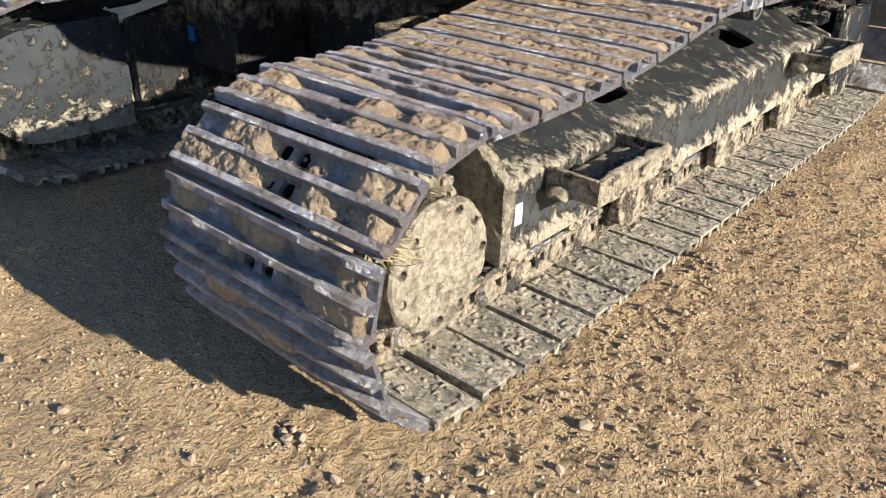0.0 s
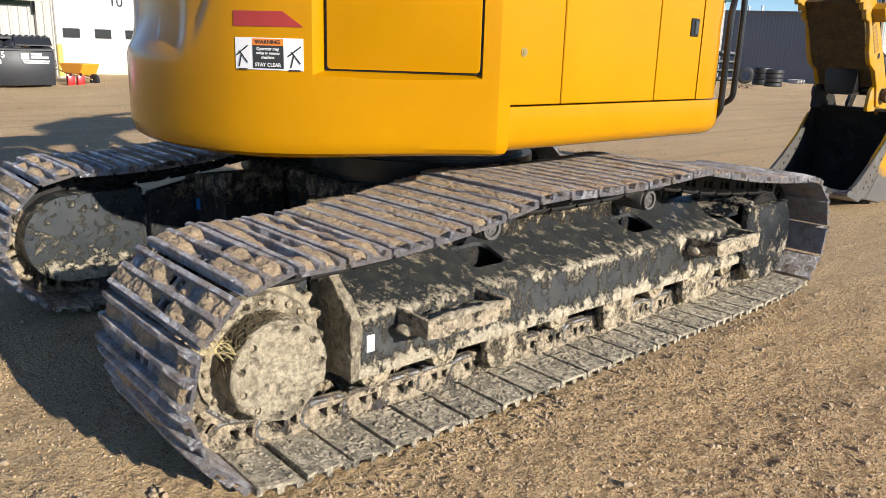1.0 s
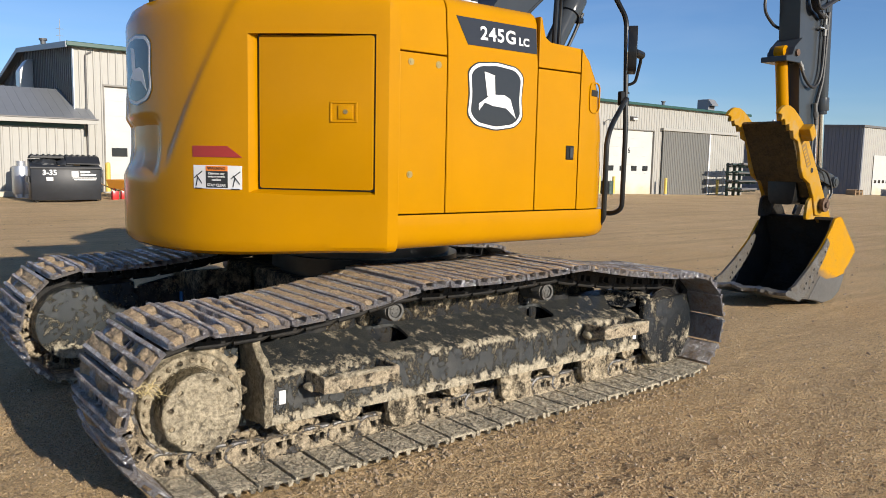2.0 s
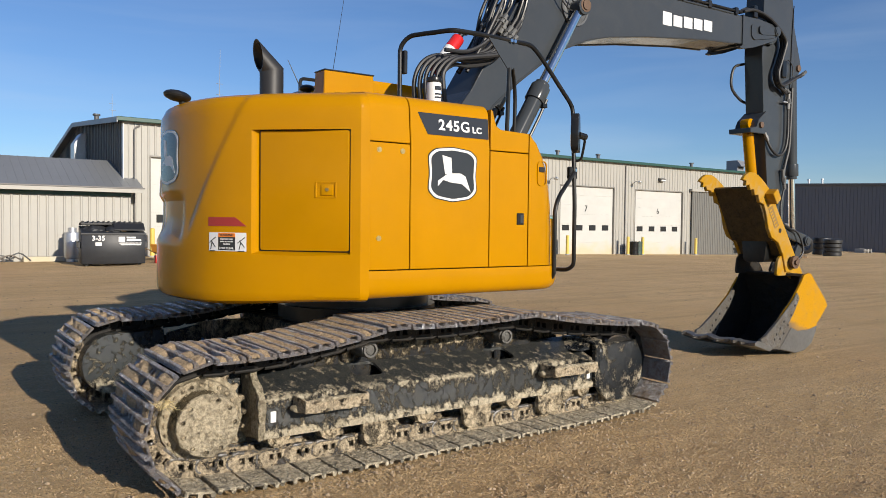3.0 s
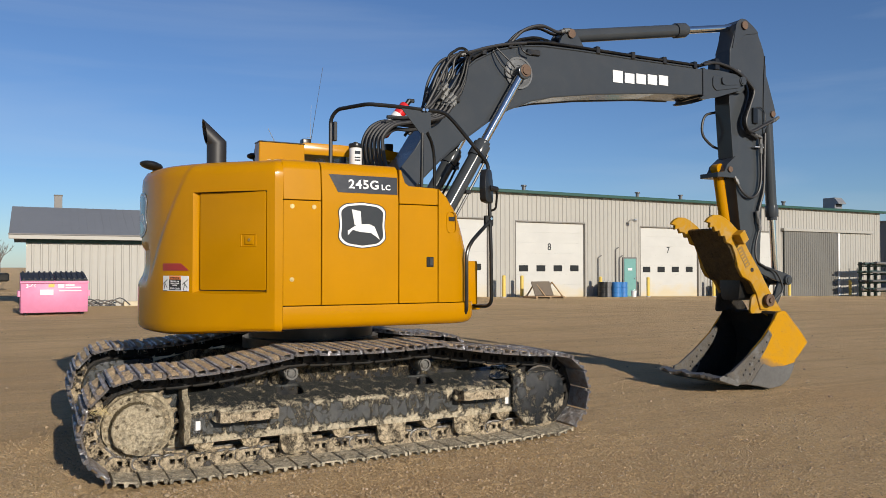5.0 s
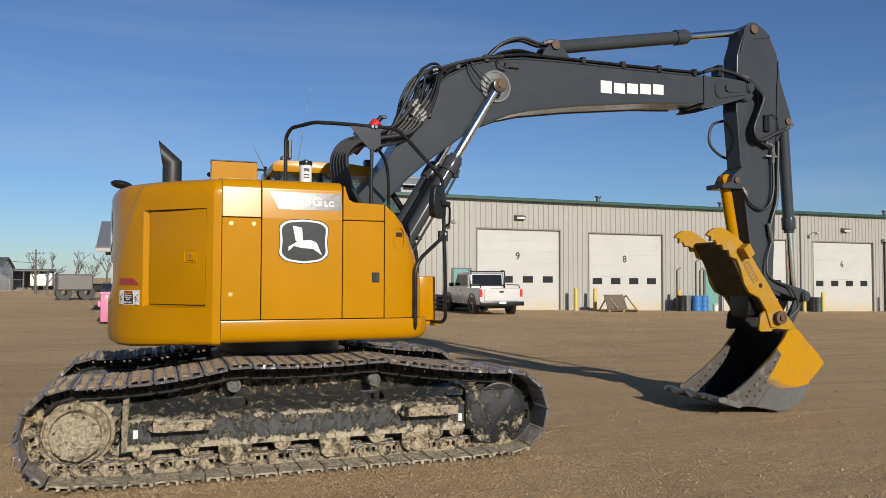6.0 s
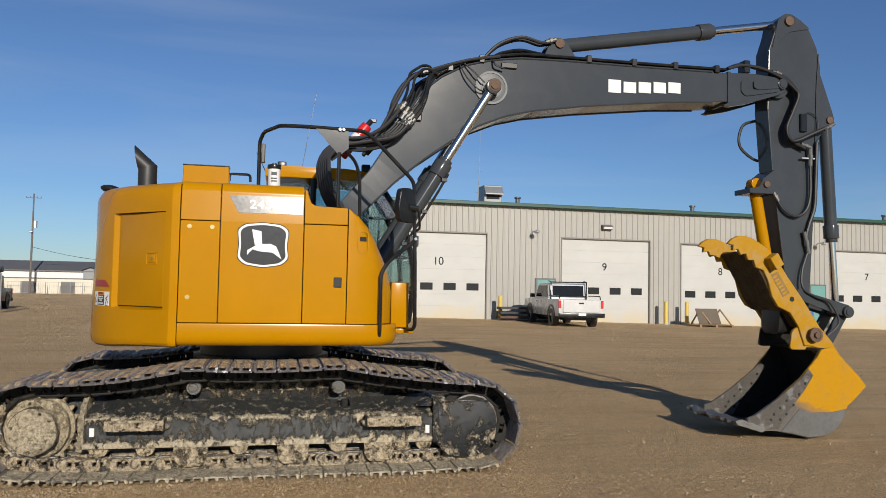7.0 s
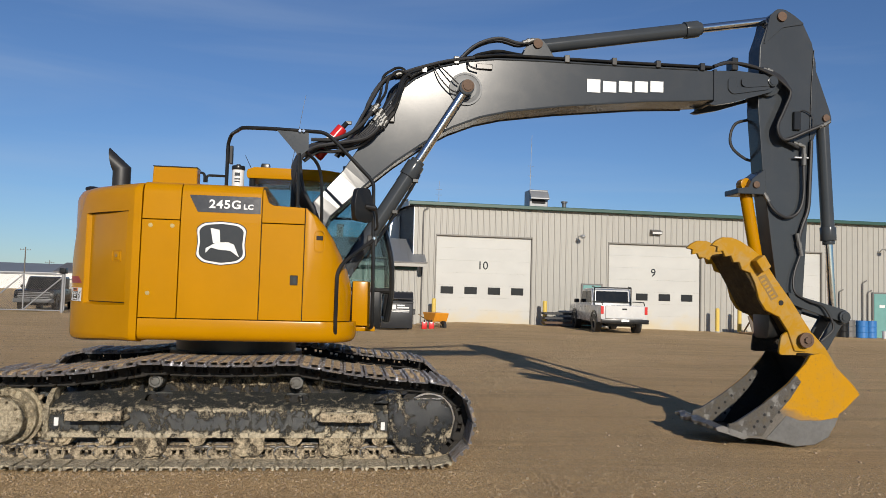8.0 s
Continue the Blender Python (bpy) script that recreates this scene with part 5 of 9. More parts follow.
part("side_panel", bm, "yellow", excavator)
bm = bmesh.new()
prism(bm, [(-0.705, 2.53), (-0.285, 2.53), (-0.290, 2.738), (-0.698, 2.738)], 0.68, 0.84, "x", 0.006, 1)
part("intake_box", bm, "yellow", excavator, "yellow box on the engine hood", smooth=False)
bm = bmesh.new()
box(bm, (0.675, -0.703, 2.735), (0.846, -0.286, 2.745), 0.003)
part("box_lid", bm, "black", excavator)
bm = bmesh.new()
b = bmesh.new()
bmesh.ops.create_uvsphere(b, u_segments=16, v_segments=8, radius=1)
merge(bm, b, Matrix.Translation((0.46, -0.66, 2.655)) @ Matrix.Diagonal((0.07, 0.06, 0.03, 1)))
cyl(bm, (0.46, -0.63, 2.56), (0.46, -0.65, 2.65), 0.02, 10)
part("hood_lamp", bm, "black", excavator, "small black lamp on the engine hood")
bm = bmesh.new()
for y0, y1, z in ((-0.55, -0.35, 2.80), (-0.33, -0.12, 2.775)):
    tube(bm, bent([(0.1, y0, 2.70), (0.1, y0, z), (0.1, y1, z), (0.1, y1, 2.70)], 0.04), 0.014, 8)
part("hood_grab_rail", bm, "black", excavator)
# exhaust with its slanting mouth
bm = bmesh.new()
seg = 28
rows = []
for y, z, dy, dz, r in ((-1.034, 2.46, 0.084, 0.0, 0.084), (-1.034, 2.60, 0.084, 0.0, 0.084), (-1.034, 2.715, 0.084, 0.022, 0.084), (-1.137, 2.812, -0.018, 0.110, 0.083), (-1.135, 2.812, -0.016, 0.101, 0.075), (-1.034, 2.710, 0.075, 0.020, 0.075), (-1.034, 2.58, 0.075, 0.0, 0.075)):
    turns = [2 * math.pi * k / seg for k in range(seg)]
    rows.append([bm.verts.new((0.67 + r * math.cos(a), y + dy * math.sin(a), z + dz * math.sin(a))) for a in turns])
for a, b in zip(rows, rows[1:]):
    for k in range(seg):
        bm.faces.new((a[k], a[(k + 1) % seg], b[(k + 1) % seg], b[k]))
bm.faces.new(rows[-1])
part("exhaust_pipe", bm, "rubber", excavator, "black exhaust pipe with a mitred, slanting mouth")
# rear camera pod, aerials, filter
bm = bmesh.new()
b = bmesh.new()
bmesh.ops.create_uvsphere(b, u_segments=20, v_segments=10, radius=1)
merge(bm, b, Matrix.Translation((-0.05, -1.49, 2.578)) @ Matrix.Rotation(radians(-9), 4, "X") @ Matrix.Diagonal((0.09, 0.105, 0.042, 1)))
cyl(bm, (-0.05, -1.44, 2.50), (-0.05, -1.46, 2.57), 0.03, 12)
part("work_lamp", bm, "black", excavator, "black lamp pod on the counterweight")
for p, q, r in (((-1.30, 0.42, 2.93), (-1.30, 0.60, 4.05), 0.004), ((-1.15, 0.04, 2.94), (-1.16, -0.10, 3.22), 0.006)):
    bm = bmesh.new()
    cyl(bm, p, q, r, 6, r * 0.5)
    cyl(bm, p, Vector(p) + Vector((0, 0, 0.05)), r * 3, 8)
    part("aerial", bm, "black", excavator)
bm = bmesh.new()
cyl(bm, (1.043, 0.125, 2.48), (1.043, 0.125, 2.705), 0.056, 20, None, 0.006)
canister = part("filter_canister", bm, "white", excavator, "white filter canister with a black cap")
bm = bmesh.new()
cyl(bm, (1.043, 0.125, 2.705), (1.043, 0.125, 2.745), 0.062, 20, None, 0.008)
cyl(bm, (1.043, 0.125, 2.745), (1.043, 0.125, 2.76), 0.02, 10)
part("cap", bm, "black", canister)
for k, (z, h) in enumerate(((2.66, 0.03), (2.615, 0.012), (2.59, 0.012))):
    bm = bmesh.new()
    box(bm, (1.088, 0.100, z - h / 2), (1.1005, 0.150, z + h / 2))
    part("label_bar", bm, "decal_grey", canister, smooth=False)
# name plate on the main door
bm = bmesh.new()
LEAN = Matrix.Translation((SIDE_X, 0, 2.18)) @ Matrix.Rotation(radians(-4.8), 4, "Y") @ Matrix.Translation((-SIDE_X, 0, -2.18))
prism(bm, [(-0.245, 2.415), (-0.165, 2.262), (0.385, 2.262), (0.385, 2.415)], SIDE_X - 0.002, SIDE_X + 0.003, "x", 0, 1, LEAN)
plate = part("model_plate", bm, "decal_grey", main_door, "dark grey model strip with white figures", smooth=False)
SIDE = pose(0, 0, 0, 90, 0, 90)
lettering("245G", 0.106, "white", LEAN @ Matrix.Translation((SIDE_X + 0.003, 0.070, 2.335)) @ SIDE, plate, 0.001, "model_lettering", 0.0026, 0.276)
lettering("LC", 0.062, "white", LEAN @ Matrix.Translation((SIDE_X + 0.003, 0.276, 2.320)) @ SIDE, plate, 0.001, "model_lettering", 0.0024, 0.084)
badge(Matrix.Translation((SIDE_X, 0.052, 1.985)) @ SIDE, 0.445, 0.40, main_door)
# bolts, latch, finger slot
for y, z in ((-0.565, 2.128), (-0.378, 2.128), (-0.565, 1.525)):
    bm = bmesh.new()
    cyl(bm, (SIDE_X - 0.01, y, z), (SIDE_X + 0.004, y, z), 0.019, 18)
    cyl(bm, (SIDE_X, y, z), (SIDE_X + 0.008, y, z), 0.010, 6)
    part("panel_bolt", bm, "zinc", excavator)
bm = bmesh.new()
box(bm, (SIDE_X - 0.01, 0.668, 1.628), (SIDE_X + 0.008, 0.738, 1.718), 0.004)
lt = part("door_latch", bm, "black", latch_door, "black paddle latch")
bm = bmesh.new()
box(bm, (SIDE_X + 0.006, 0.695, 1.640), (SIDE_X + 0.014, 0.728, 1.706), 0.003)
part("paddle", bm, "grey", lt)
bm = bmesh.new()
ringp = rounded(rect(0.872, 0.972, 1.935, 2.135), 0.05, 5)
inn = rounded(rect(0.880, 0.964, 1.943, 2.127), 0.042, 5)
a = [bm.verts.new((SIDE_X + 0.007, *p)) for p in ringp]
c = [bm.verts.new((SIDE_X + 0.007, *p)) for p in inn]
d = [bm.verts.new((SIDE_X - 0.002, *p)) for p in ringp]
e = [bm.verts.new((SIDE_X - 0.002, *p)) for p in inn]
for k in range(len(a)):
    bm.faces.new((a[k - 1], a[k], c[k], c[k - 1]))
    bm.faces.new((d[k - 1], d[k], a[k], a[k - 1]))
    bm.faces.new((c[k - 1], c[k], e[k], e[k - 1]))
slot = part("hand_grip", bm, "yellow", nose, "moulded yellow grip recess")
# the grip's shade: a dark block on the panel's face
bm = bmesh.new()
box(bm, (SIDE_X - 0.01, 0.892, 2.045), (SIDE_X + 0.005, 0.952, 2.085), 0.003)
part("grip_shadow_slot", bm, "dark", slot)
# toolbox step at the front corner
bm = bmesh.new()
box(bm, (0.50, 1.24, 1.26), (1.03, 1.41, 1.686), 0.012, 2)
part("toolbox", bm, "yellow", excavator, "yellow toolbox step at the front corner")
bm = bmesh.new()
box(bm, (0.42, 1.27, 1.205), (0.98, 1.47, 1.25), 0.01, 2)
part("step_plate", bm, "yellow", excavator)


def rod(name, path, r=0.017, material="black", label="", parent=None):
    bm = bmesh.new()
    tube(bm, path, r, 10)
    return part(name, bm, material, parent or excavator, label)


# hand rails and the mirror
RX = 1.25
rail = rod("handrail", bent([(0.78, -0.02, 2.50), (0.78, -0.02, 3.01), (0.85, 0.02, 3.085), (RX - 0.03, 0.17, 3.08), (RX - 0.01, 0.40, 3.08), (RX, 0.93, 3.07), (RX, 1.03, 2.99), (RX, 1.40, 2.62), (RX + 0.02, 1.42, 1.80), (RX + 0.01, 1.43, 1.29), (RX - 0.05, 1.42, 1.25), (RX - 0.26, 1.39, 1.245)], 0.06), 0.018, "black", "black tubular handrail round the service platform")
rod("grab_rail", bent([(RX + 0.10, 1.09, 1.20), (RX + 0.13, 1.09, 1.24), (RX + 0.13, 1.09, 1.76), (RX + 0.11, 1.15, 1.86), (RX + 0.02, 1.41, 2.07)], 0.06), 0.018, "black", "black grab rail")
bm = bmesh.new()
box(bm, (RX - 0.02, 1.36, 2.02), (RX + 0.02, 1.45, 2.12), 0.006)
part("rail_clamp", bm, "black", rail)
for y, z in ((1.38, 2.05), (1.42, 2.09)):
    bm = bmesh.new()
    cyl(bm, (RX + 0.018, y, z), (RX + 0.03, y, z), 0.014, 10)
    part("bolt", bm, "chrome", rail)
bm = bmesh.new()
prism(bm, [(0.47, 3.085), (0.78, 3.065), (0.785, 2.90), (0.72, 2.845), (0.685, 2.845)], RX - 0.004, RX + 0.004, "x")
plate2 = part("rail_gusset", bm, "grey", rail, "grey steel gusset plate")
for y in (0.70, 0.735):
    bm = bmesh.new()
    cyl(bm, (RX + 0.002, y, 3.068), (RX + 0.03, y, 3.068), 0.014, 10)
    part("bolt", bm, "chrome", plate2)
rod("rail_post", bent([(RX, 0.70, 2.86), (RX - 0.02, 0.70, 2.36)], 0.02), 0.017, "black", "", rail)
rod("rail_post", bent([(RX - 0.02, 0.74, 2.90), (RX - 0.14, 0.87, 2.80), (RX - 0.17, 0.91, 2.66), (RX - 0.20, 0.925, 2.20)], 0.08), 0.016, "black", "", rail)
bm = bmesh.new()
box(bm, (0.76, 0.00, 2.80), (0.81, 0.035, 2.98), 0.006)
part("rail_hinge", bm, "black", rail)
bm = bmesh.new()
b = bmesh.new()
prism(b, rounded([(-0.10, -0.155), (0.10, -0.145), (0.12, 0.0), (0.09, 0.155), (-0.06, 0.165), (-0.12, 0.0)], 0.04, 5), -0.03, 0.03, "y", 0.015, 3)
merge(bm, b, Matrix.Translation((RX + 0.14, 1.30, 2.38)) @ Matrix.Rotation(radians(-50), 4, "Z"))
mirror = part("mirror", bm, "black", excavator, "black wing mirror on the handrail")
bm = bmesh.new()
b = bmesh.new()
prism(b, rounded([(-0.085, -0.13), (0.085, -0.12), (0.10, 0.0), (0.075, 0.13), (-0.05, 0.14), (-0.10, 0.0)], 0.035, 5), -0.034, -0.029, "y")
merge(bm, b, Matrix.Translation((RX + 0.14, 1.30, 2.38)) @ Matrix.Rotation(radians(-50), 4, "Z"))
part("mirror_glass", bm, "mirror", mirror)
rod("mirror_arm", bent([(RX, 1.41, 2.16), (RX + 0.06, 1.45, 2.18), (RX + 0.12, 1.43, 2.34), (RX + 0.14, 1.35, 2.38)], 0.03), 0.011, "black", "", mirror)
bm = bmesh.new()
cyl(bm, (RX + 0.14, 1.33, 2.37), (RX + 0.13, 1.42, 2.36), 0.028, 12)
part("mirror_joint", bm, "black", mirror)

# ---- cab ----
bm = bmesh.new()
box(bm, (-1.37, 0.06, 1.16), (-0.42, 1.60, 1.62), 0.04, 2)
cab = part("cab", bm, "black", excavator, "operator cab with black pillars and large windows")
bm = bmesh.new()
box(bm, (-1.36, 0.065, 1.60), (-0.44, 0.11, 2.30), 0.01)
part("rear_wall", bm, "black", cab)
bm = bmesh.new()
prism(bm, rounded([(0.02, 2.84), (1.20, 2.84), (1.30, 2.80), (1.34, 2.83), (1.22, 2.93), (0.90, 2.965), (0.10, 2.965), (0.02, 2.93)], 0.03), -1.39, -0.40, "x", 0.02, 2)
part("cab_roof", bm, "yellow", cab, "yellow cab roof")
for x in (-0.45, -1.34):
    for path in ([(x, 0.08, 1.5), (x, 0.08, 2.86)], [(x, 0.55, 1.5), (x, 0.55, 2.86)], [(x, 1.66, 1.25), (x, 1.71, 1.55), (x, 1.70, 1.95), (x, 1.58, 2.40), (x, 1.28, 2.84)], [(x, 0.06, 1.60), (x, 1.68, 1.60)]):
        bm = bmesh.new()
        tube(bm, bent(path, 0.15), 0.035, 8)
        part("cab_pillar", bm, "black", cab)
rod("cab_pillar", [(-1.34, 1.29, 2.83), (-0.45, 1.29, 2.83)], 0.03, "black", "", cab)
rod("cab_pillar", [(-1.34, 1.66, 1.25), (-0.45, 1.66, 1.25)], 0.03, "black", "", cab)


def pane(points, label=""):
    """A window pane of 6 mm glass."""
    p = [Vector(v) for v in points]
    n = (p[1] - p[0]).cross(p[2] - p[0]).normalized() * 0.003
    bm = bmesh.new()
    a, c = [bm.verts.new(v + n) for v in p], [bm.verts.new(v - n) for v in p]
    bm.faces.new(a)
    bm.faces.new(c[::-1])
    for k in range(len(p)):
        bm.faces.new((a[k], a[k - 1], c[k - 1], c[k]))
    g = part("pane", bm, "glass", cab, smooth=False)
    g.visible_shadow = False
    return g


for x in (-0.43, -1.36):
    pane([(x, 0.11, 1.63), (x, 0.52, 1.63), (x, 0.52, 2.84), (x, 0.11, 2.84)])
    pane([(x, 0.58, 1.63), (x, 1.68, 1.63), (x, 1.68, 1.98), (x, 1.57, 2.38), (x, 1.28, 2.82), (x, 0.58, 2.84)])
pane([(-1.32, 1.70, 1.60), (-0.47, 1.70, 1.60), (-0.47, 1.69, 1.96), (-1.32, 1.69, 1.96)])
pane([(-1.32, 1.69, 1.97), (-0.47, 1.69, 1.97), (-0.47, 1.58, 2.40), (-1.32, 1.58, 2.40)])
pane([(-1.32, 1.57, 2.41), (-0.47, 1.57, 2.41), (-0.47, 1.29, 2.81), (-1.32, 1.29, 2.81)])
pane([(-1.32, 0.08, 2.0), (-0.47, 0.08, 2.0), (-0.47, 0.08, 2.82), (-1.32, 0.08, 2.82)])
bm = bmesh.new()
box(bm, (-1.12, 0.40, 1.60), (-0.68, 0.90, 1.78), 0.05, 3)
prism(bm, rounded([(0.32, 1.72), (0.46, 1.72), (0.40, 2.45), (0.30, 2.45)], 0.04), -1.10, -0.70, "x", 0.03, 2)
part("seat", bm, "rubber", cab, "black operator seat")
for x in (-1.16, -0.64):
    bm = bmesh.new()
    box(bm, (x - 0.08, 0.45, 1.62), (x + 0.08, 1.0, 1.98), 0.03, 2)
    part("console", bm, "rubber", cab)
bm = bmesh.new()
box(bm, (-0.60, 1.30, 1.95), (-0.50, 1.38, 2.22), 0.015, 2)
part("monitor", bm, "black", cab)
for z in (1.98, 2.42):
    bm = bmesh.new()
    tube(bm, [(-0.455, 0.56, z), (-0.455, 1.60 if z > 2.2 else 1.68, z)], 0.014, 8)
    part("window_bar", bm, "black", cab)
bm = bmesh.new()
for x in (-1.0, -0.75):
    cyl(bm, (x, 1.15, 1.55), (x, 1.10, 2.0), 0.02, 8)
    b = bmesh.new()
    bmesh.ops.create_uvsphere(b, u_segments=10, v_segments=6, radius=0.035)
    merge(bm, b, Matrix.Translation((x, 1.10, 2.0)))
part("control_lever", bm, "rubber", cab)
for x, y in ((-1.2, 1.15), (-0.6, 1.15), (-0.7, 0.2)):
    bm = bmesh.new()
    box(bm, (x - 0.06, y - 0.05, 2.955), (x + 0.06, y + 0.05, 3.05), 0.015, 2)
    part("roof_lamp", bm, "black", cab)


# ---- excavator: boom, arm, bucket ----
BOOM = [(0.62, 2.00), (0.86, 2.06), (0.99, 2.37), (1.37, 2.75), (1.66, 3.00), (1.99, 3.24), (2.27, 3.41), (2.58, 3.54), (2.89, 3.62), (3.53, 3.72), (4.52, 3.835), (5.10, 3.875), (5.36, 3.90), (5.36, 4.235), (5.10, 4.235), (4.18, 4.22), (3.26, 4.215), (2.75, 4.20), (2.43, 4.155), (2.12, 4.07), (1.85, 3.92), (1.64, 3.74), (1.40, 3.35), (1.10, 2.87), (0.60, 2.28)]
bm = bmesh.new()
prism(bm, BOOM, -0.232, 0.232, "x", 0.010, 2)
# the foot flares outwards below a weld across the beam
knee, down = Vector((0, 1.27, 2.93)), Vector((0, -0.62, -0.78))
for k in range(8):
    bmesh.ops.bisect_plane(bm, geom=bm.verts[:] + bm.edges[:] + bm.faces[:], plane_co=knee + down * 0.1 * k, plane_no=down)
for v in bm.verts:
    reach = max(0.0, (v.co - knee).dot(down))
    v.co.x += math.copysign(min(0.10, 0.13 * reach * reach + 0.02 * reach), v.co.x)
boom = part("boom", bm, "grey", excavator, "dark grey steel box boom", smooth=False)
# flange lips along the lower and upper edges
bm = bmesh.new()
for edge in (BOOM[2:12], BOOM[14:23]):
    for s in (-1, 1):
        tube(bm, [(s * 0.235, y, z) for y, z in edge], 0.012, 6)
part("boom_weld_lip", bm, "grey", boom)
# nose fork
for s in (-1, 1):
    bm = bmesh.new()
    fork = [(5.30, 3.87), (5.22, 3.845), (5.30, 3.83), (5.55, 3.885), (6.00, 4.03), (6.07, 4.10), (6.06, 4.18), (5.98, 4.225), (5.62, 4.25), (5.30, 4.235)]
    prism(bm, rounded(fork, 0.04, 3), s * 0.225 - 0.035, s * 0.225 + 0.020, "x", 0.005)
    f = part("boom_fork", bm, "grey", boom)
    for inset, out in (([(5.46, 4.15), (5.46, 4.02), (5.52, 3.97), (5.95, 4.05), (6.0, 4.10), (5.70, 4.06), (5.56, 4.06), (5.56, 4.18)], 0.035), ([(5.62, 4.16), (5.62, 4.08), (5.68, 4.055), (6.02, 4.10), (6.03, 4.14), (5.98, 4.19)], 0.045)):
        bm = bmesh.new()
        prism(bm, rounded(inset, 0.03, 3), s * (0.225 + 0.01), s * (0.225 + out), "x", 0.003)
        part("fork_plate", bm, "grey", f)
    bm = bmesh.new()
    cyl(bm, (s * 0.22, 6.0, 4.145), (s * 0.285, 6.0, 4.145), 0.062, 24, None, 0.008)
    cyl(bm, (s * 0.28, 6.0, 4.145), (s * 0.293, 6.0, 4.145), 0.045, 20)
    part("pin_boss", bm, "grey", f)
bm = bmesh.new()
box(bm, (-0.25, 5.29, 3.875), (0.25, 5.33, 4.25), 0.004)
part("nose_collar", bm, "grey", boom)
# brand plate as plain bars
for k in range(5):
    y = 3.79 + k * 0.186
    bm = bmesh.new()
    h = 0.150 if k == 0 else 0.125
    z = 3.955 + k * 0.012
    box(bm, (0.2325, y, z - 0.06), (0.2355, y + 0.155, z - 0.06 + h), 0.001)
    part("white_mark", bm, "white", boom, smooth=False)
# boom pin for the lifting cylinders
for s in (-1, 1):
    bm = bmesh.new()
    cyl(bm, (s * 0.225, 2.41, 3.84), (s * 0.248, 2.41, 3.84), 0.185, 36, None, 0.004)
    p = part("pin_plate", bm, "pin_plate" if s == 1 else "grey", boom, "round scuffed reinforcing plate" if s == 1 else "")
    bm = bmesh.new()
    cyl(bm, (s * 0.235, 2.41, 3.835), (s * 0.40, 2.41, 3.835), 0.072, 24, None, 0.008)
    cyl(bm, (s * 0.395, 2.41, 3.835), (s * 0.412, 2.41, 3.835), 0.05, 20)
    part("pin", bm, "rust", p)
    bm = bmesh.new()
    ring(bm, (s * 0.246, 2.41, 3.84), (s * 0.254, 2.41, 3.84), 0.182, 0.160, 40)
    ring(bm, (s * 0.246, 2.41, 3.84), (s * 0.258, 2.41, 3.84), 0.118, 0.085, 32)
    part("wear_ring", bm, "pin_plate", p, "bright worn steel ring round the pin")
bm = bmesh.new()
box(bm, (0.231, 2.52, 4.07), (0.262, 2.70, 4.13), 0.006)
part("junction_box", bm, "black", boom)

ARM = [(5.92, 4.60), (6.01, 4.86), (6.05, 4.98), (6.13, 5.05), (6.23, 5.05), (6.32, 5.01), (6.46, 4.92), (6.58, 4.68), (6.63, 4.45), (6.64, 3.60), (6.55, 3.50), (6.52, 2.50), (6.47, 1.70), (6.44, 1.30), (6.36, 1.22), (6.26, 1.28), (6.17, 1.60), (6.08, 2.22), (5.96, 3.14), (5.90, 3.87)]
bm = bmesh.new()
prism(bm, ARM, -0.13, 0.13, "x", 0.010, 2)
arm = part("arm", bm, "grey", excavator, "dark grey steel dipper arm", smooth=False)
for s in (-1, 1):
    bm = bmesh.new()
    prism(bm, rounded([(5.96, 4.62), (6.04, 4.98), (6.13, 5.06), (6.23, 5.06), (6.36, 4.99), (6.48, 4.90), (6.20, 4.84)], 0.03), s * 0.125, s * 0.143, "x", 0.003)
    part("head_plate", bm, "grey", arm)
    bm = bmesh.new()
    prism(bm, rounded([(6.60, 4.45), (6.67, 4.27), (6.81, 3.89), (6.84, 3.79), (6.78, 3.71), (6.66, 3.68), (6.58, 3.45)], 0.04), s * 0.10 - 0.02, s * 0.10 + 0.02, "x", 0.004)
    ear = part("cylinder_ear", bm, "grey", arm)
    bm = bmesh.new()
    cyl(bm, (s * 0.135, 6.18, 4.965), (s * 0.172, 6.18, 4.965), 0.058, 22, None, 0.006)
    part("pin", bm, "rust", arm)
    bm = bmesh.new()
    cyl(bm, (s * 0.11, 6.76, 3.79), (s * 0.145, 6.76, 3.79), 0.045, 18, None, 0.005)
    part("pin", bm, "rust", ear)
    bm = bmesh.new()
    cyl(bm, (s * 0.12, 6.0, 4.145), (s * 0.188, 6.0, 4.145), 0.15, 28, None, 0.006)
    part("pin_boss", bm, "grey", arm)
# thumb cylinder bracket
bm = bmesh.new()
prism(bm, [(5.98, 3.14), (5.82, 3.02), (5.77, 2.92), (5.64, 2.90), (5.64, 2.84), (5.98, 2.84)], -0.16, 0.16, "x", 0.006)
brk = part("thumb_bracket", bm, "grey", arm, "steel bracket for the thumb cylinder")
for s in (-1, 1):
    bm = bmesh.new()
    cyl(bm, (s * 0.15, 5.86, 2.95), (s * 0.185, 5.86, 2.95), 0.04, 18, None, 0.005)
    part("pin", bm, "rust", brk)


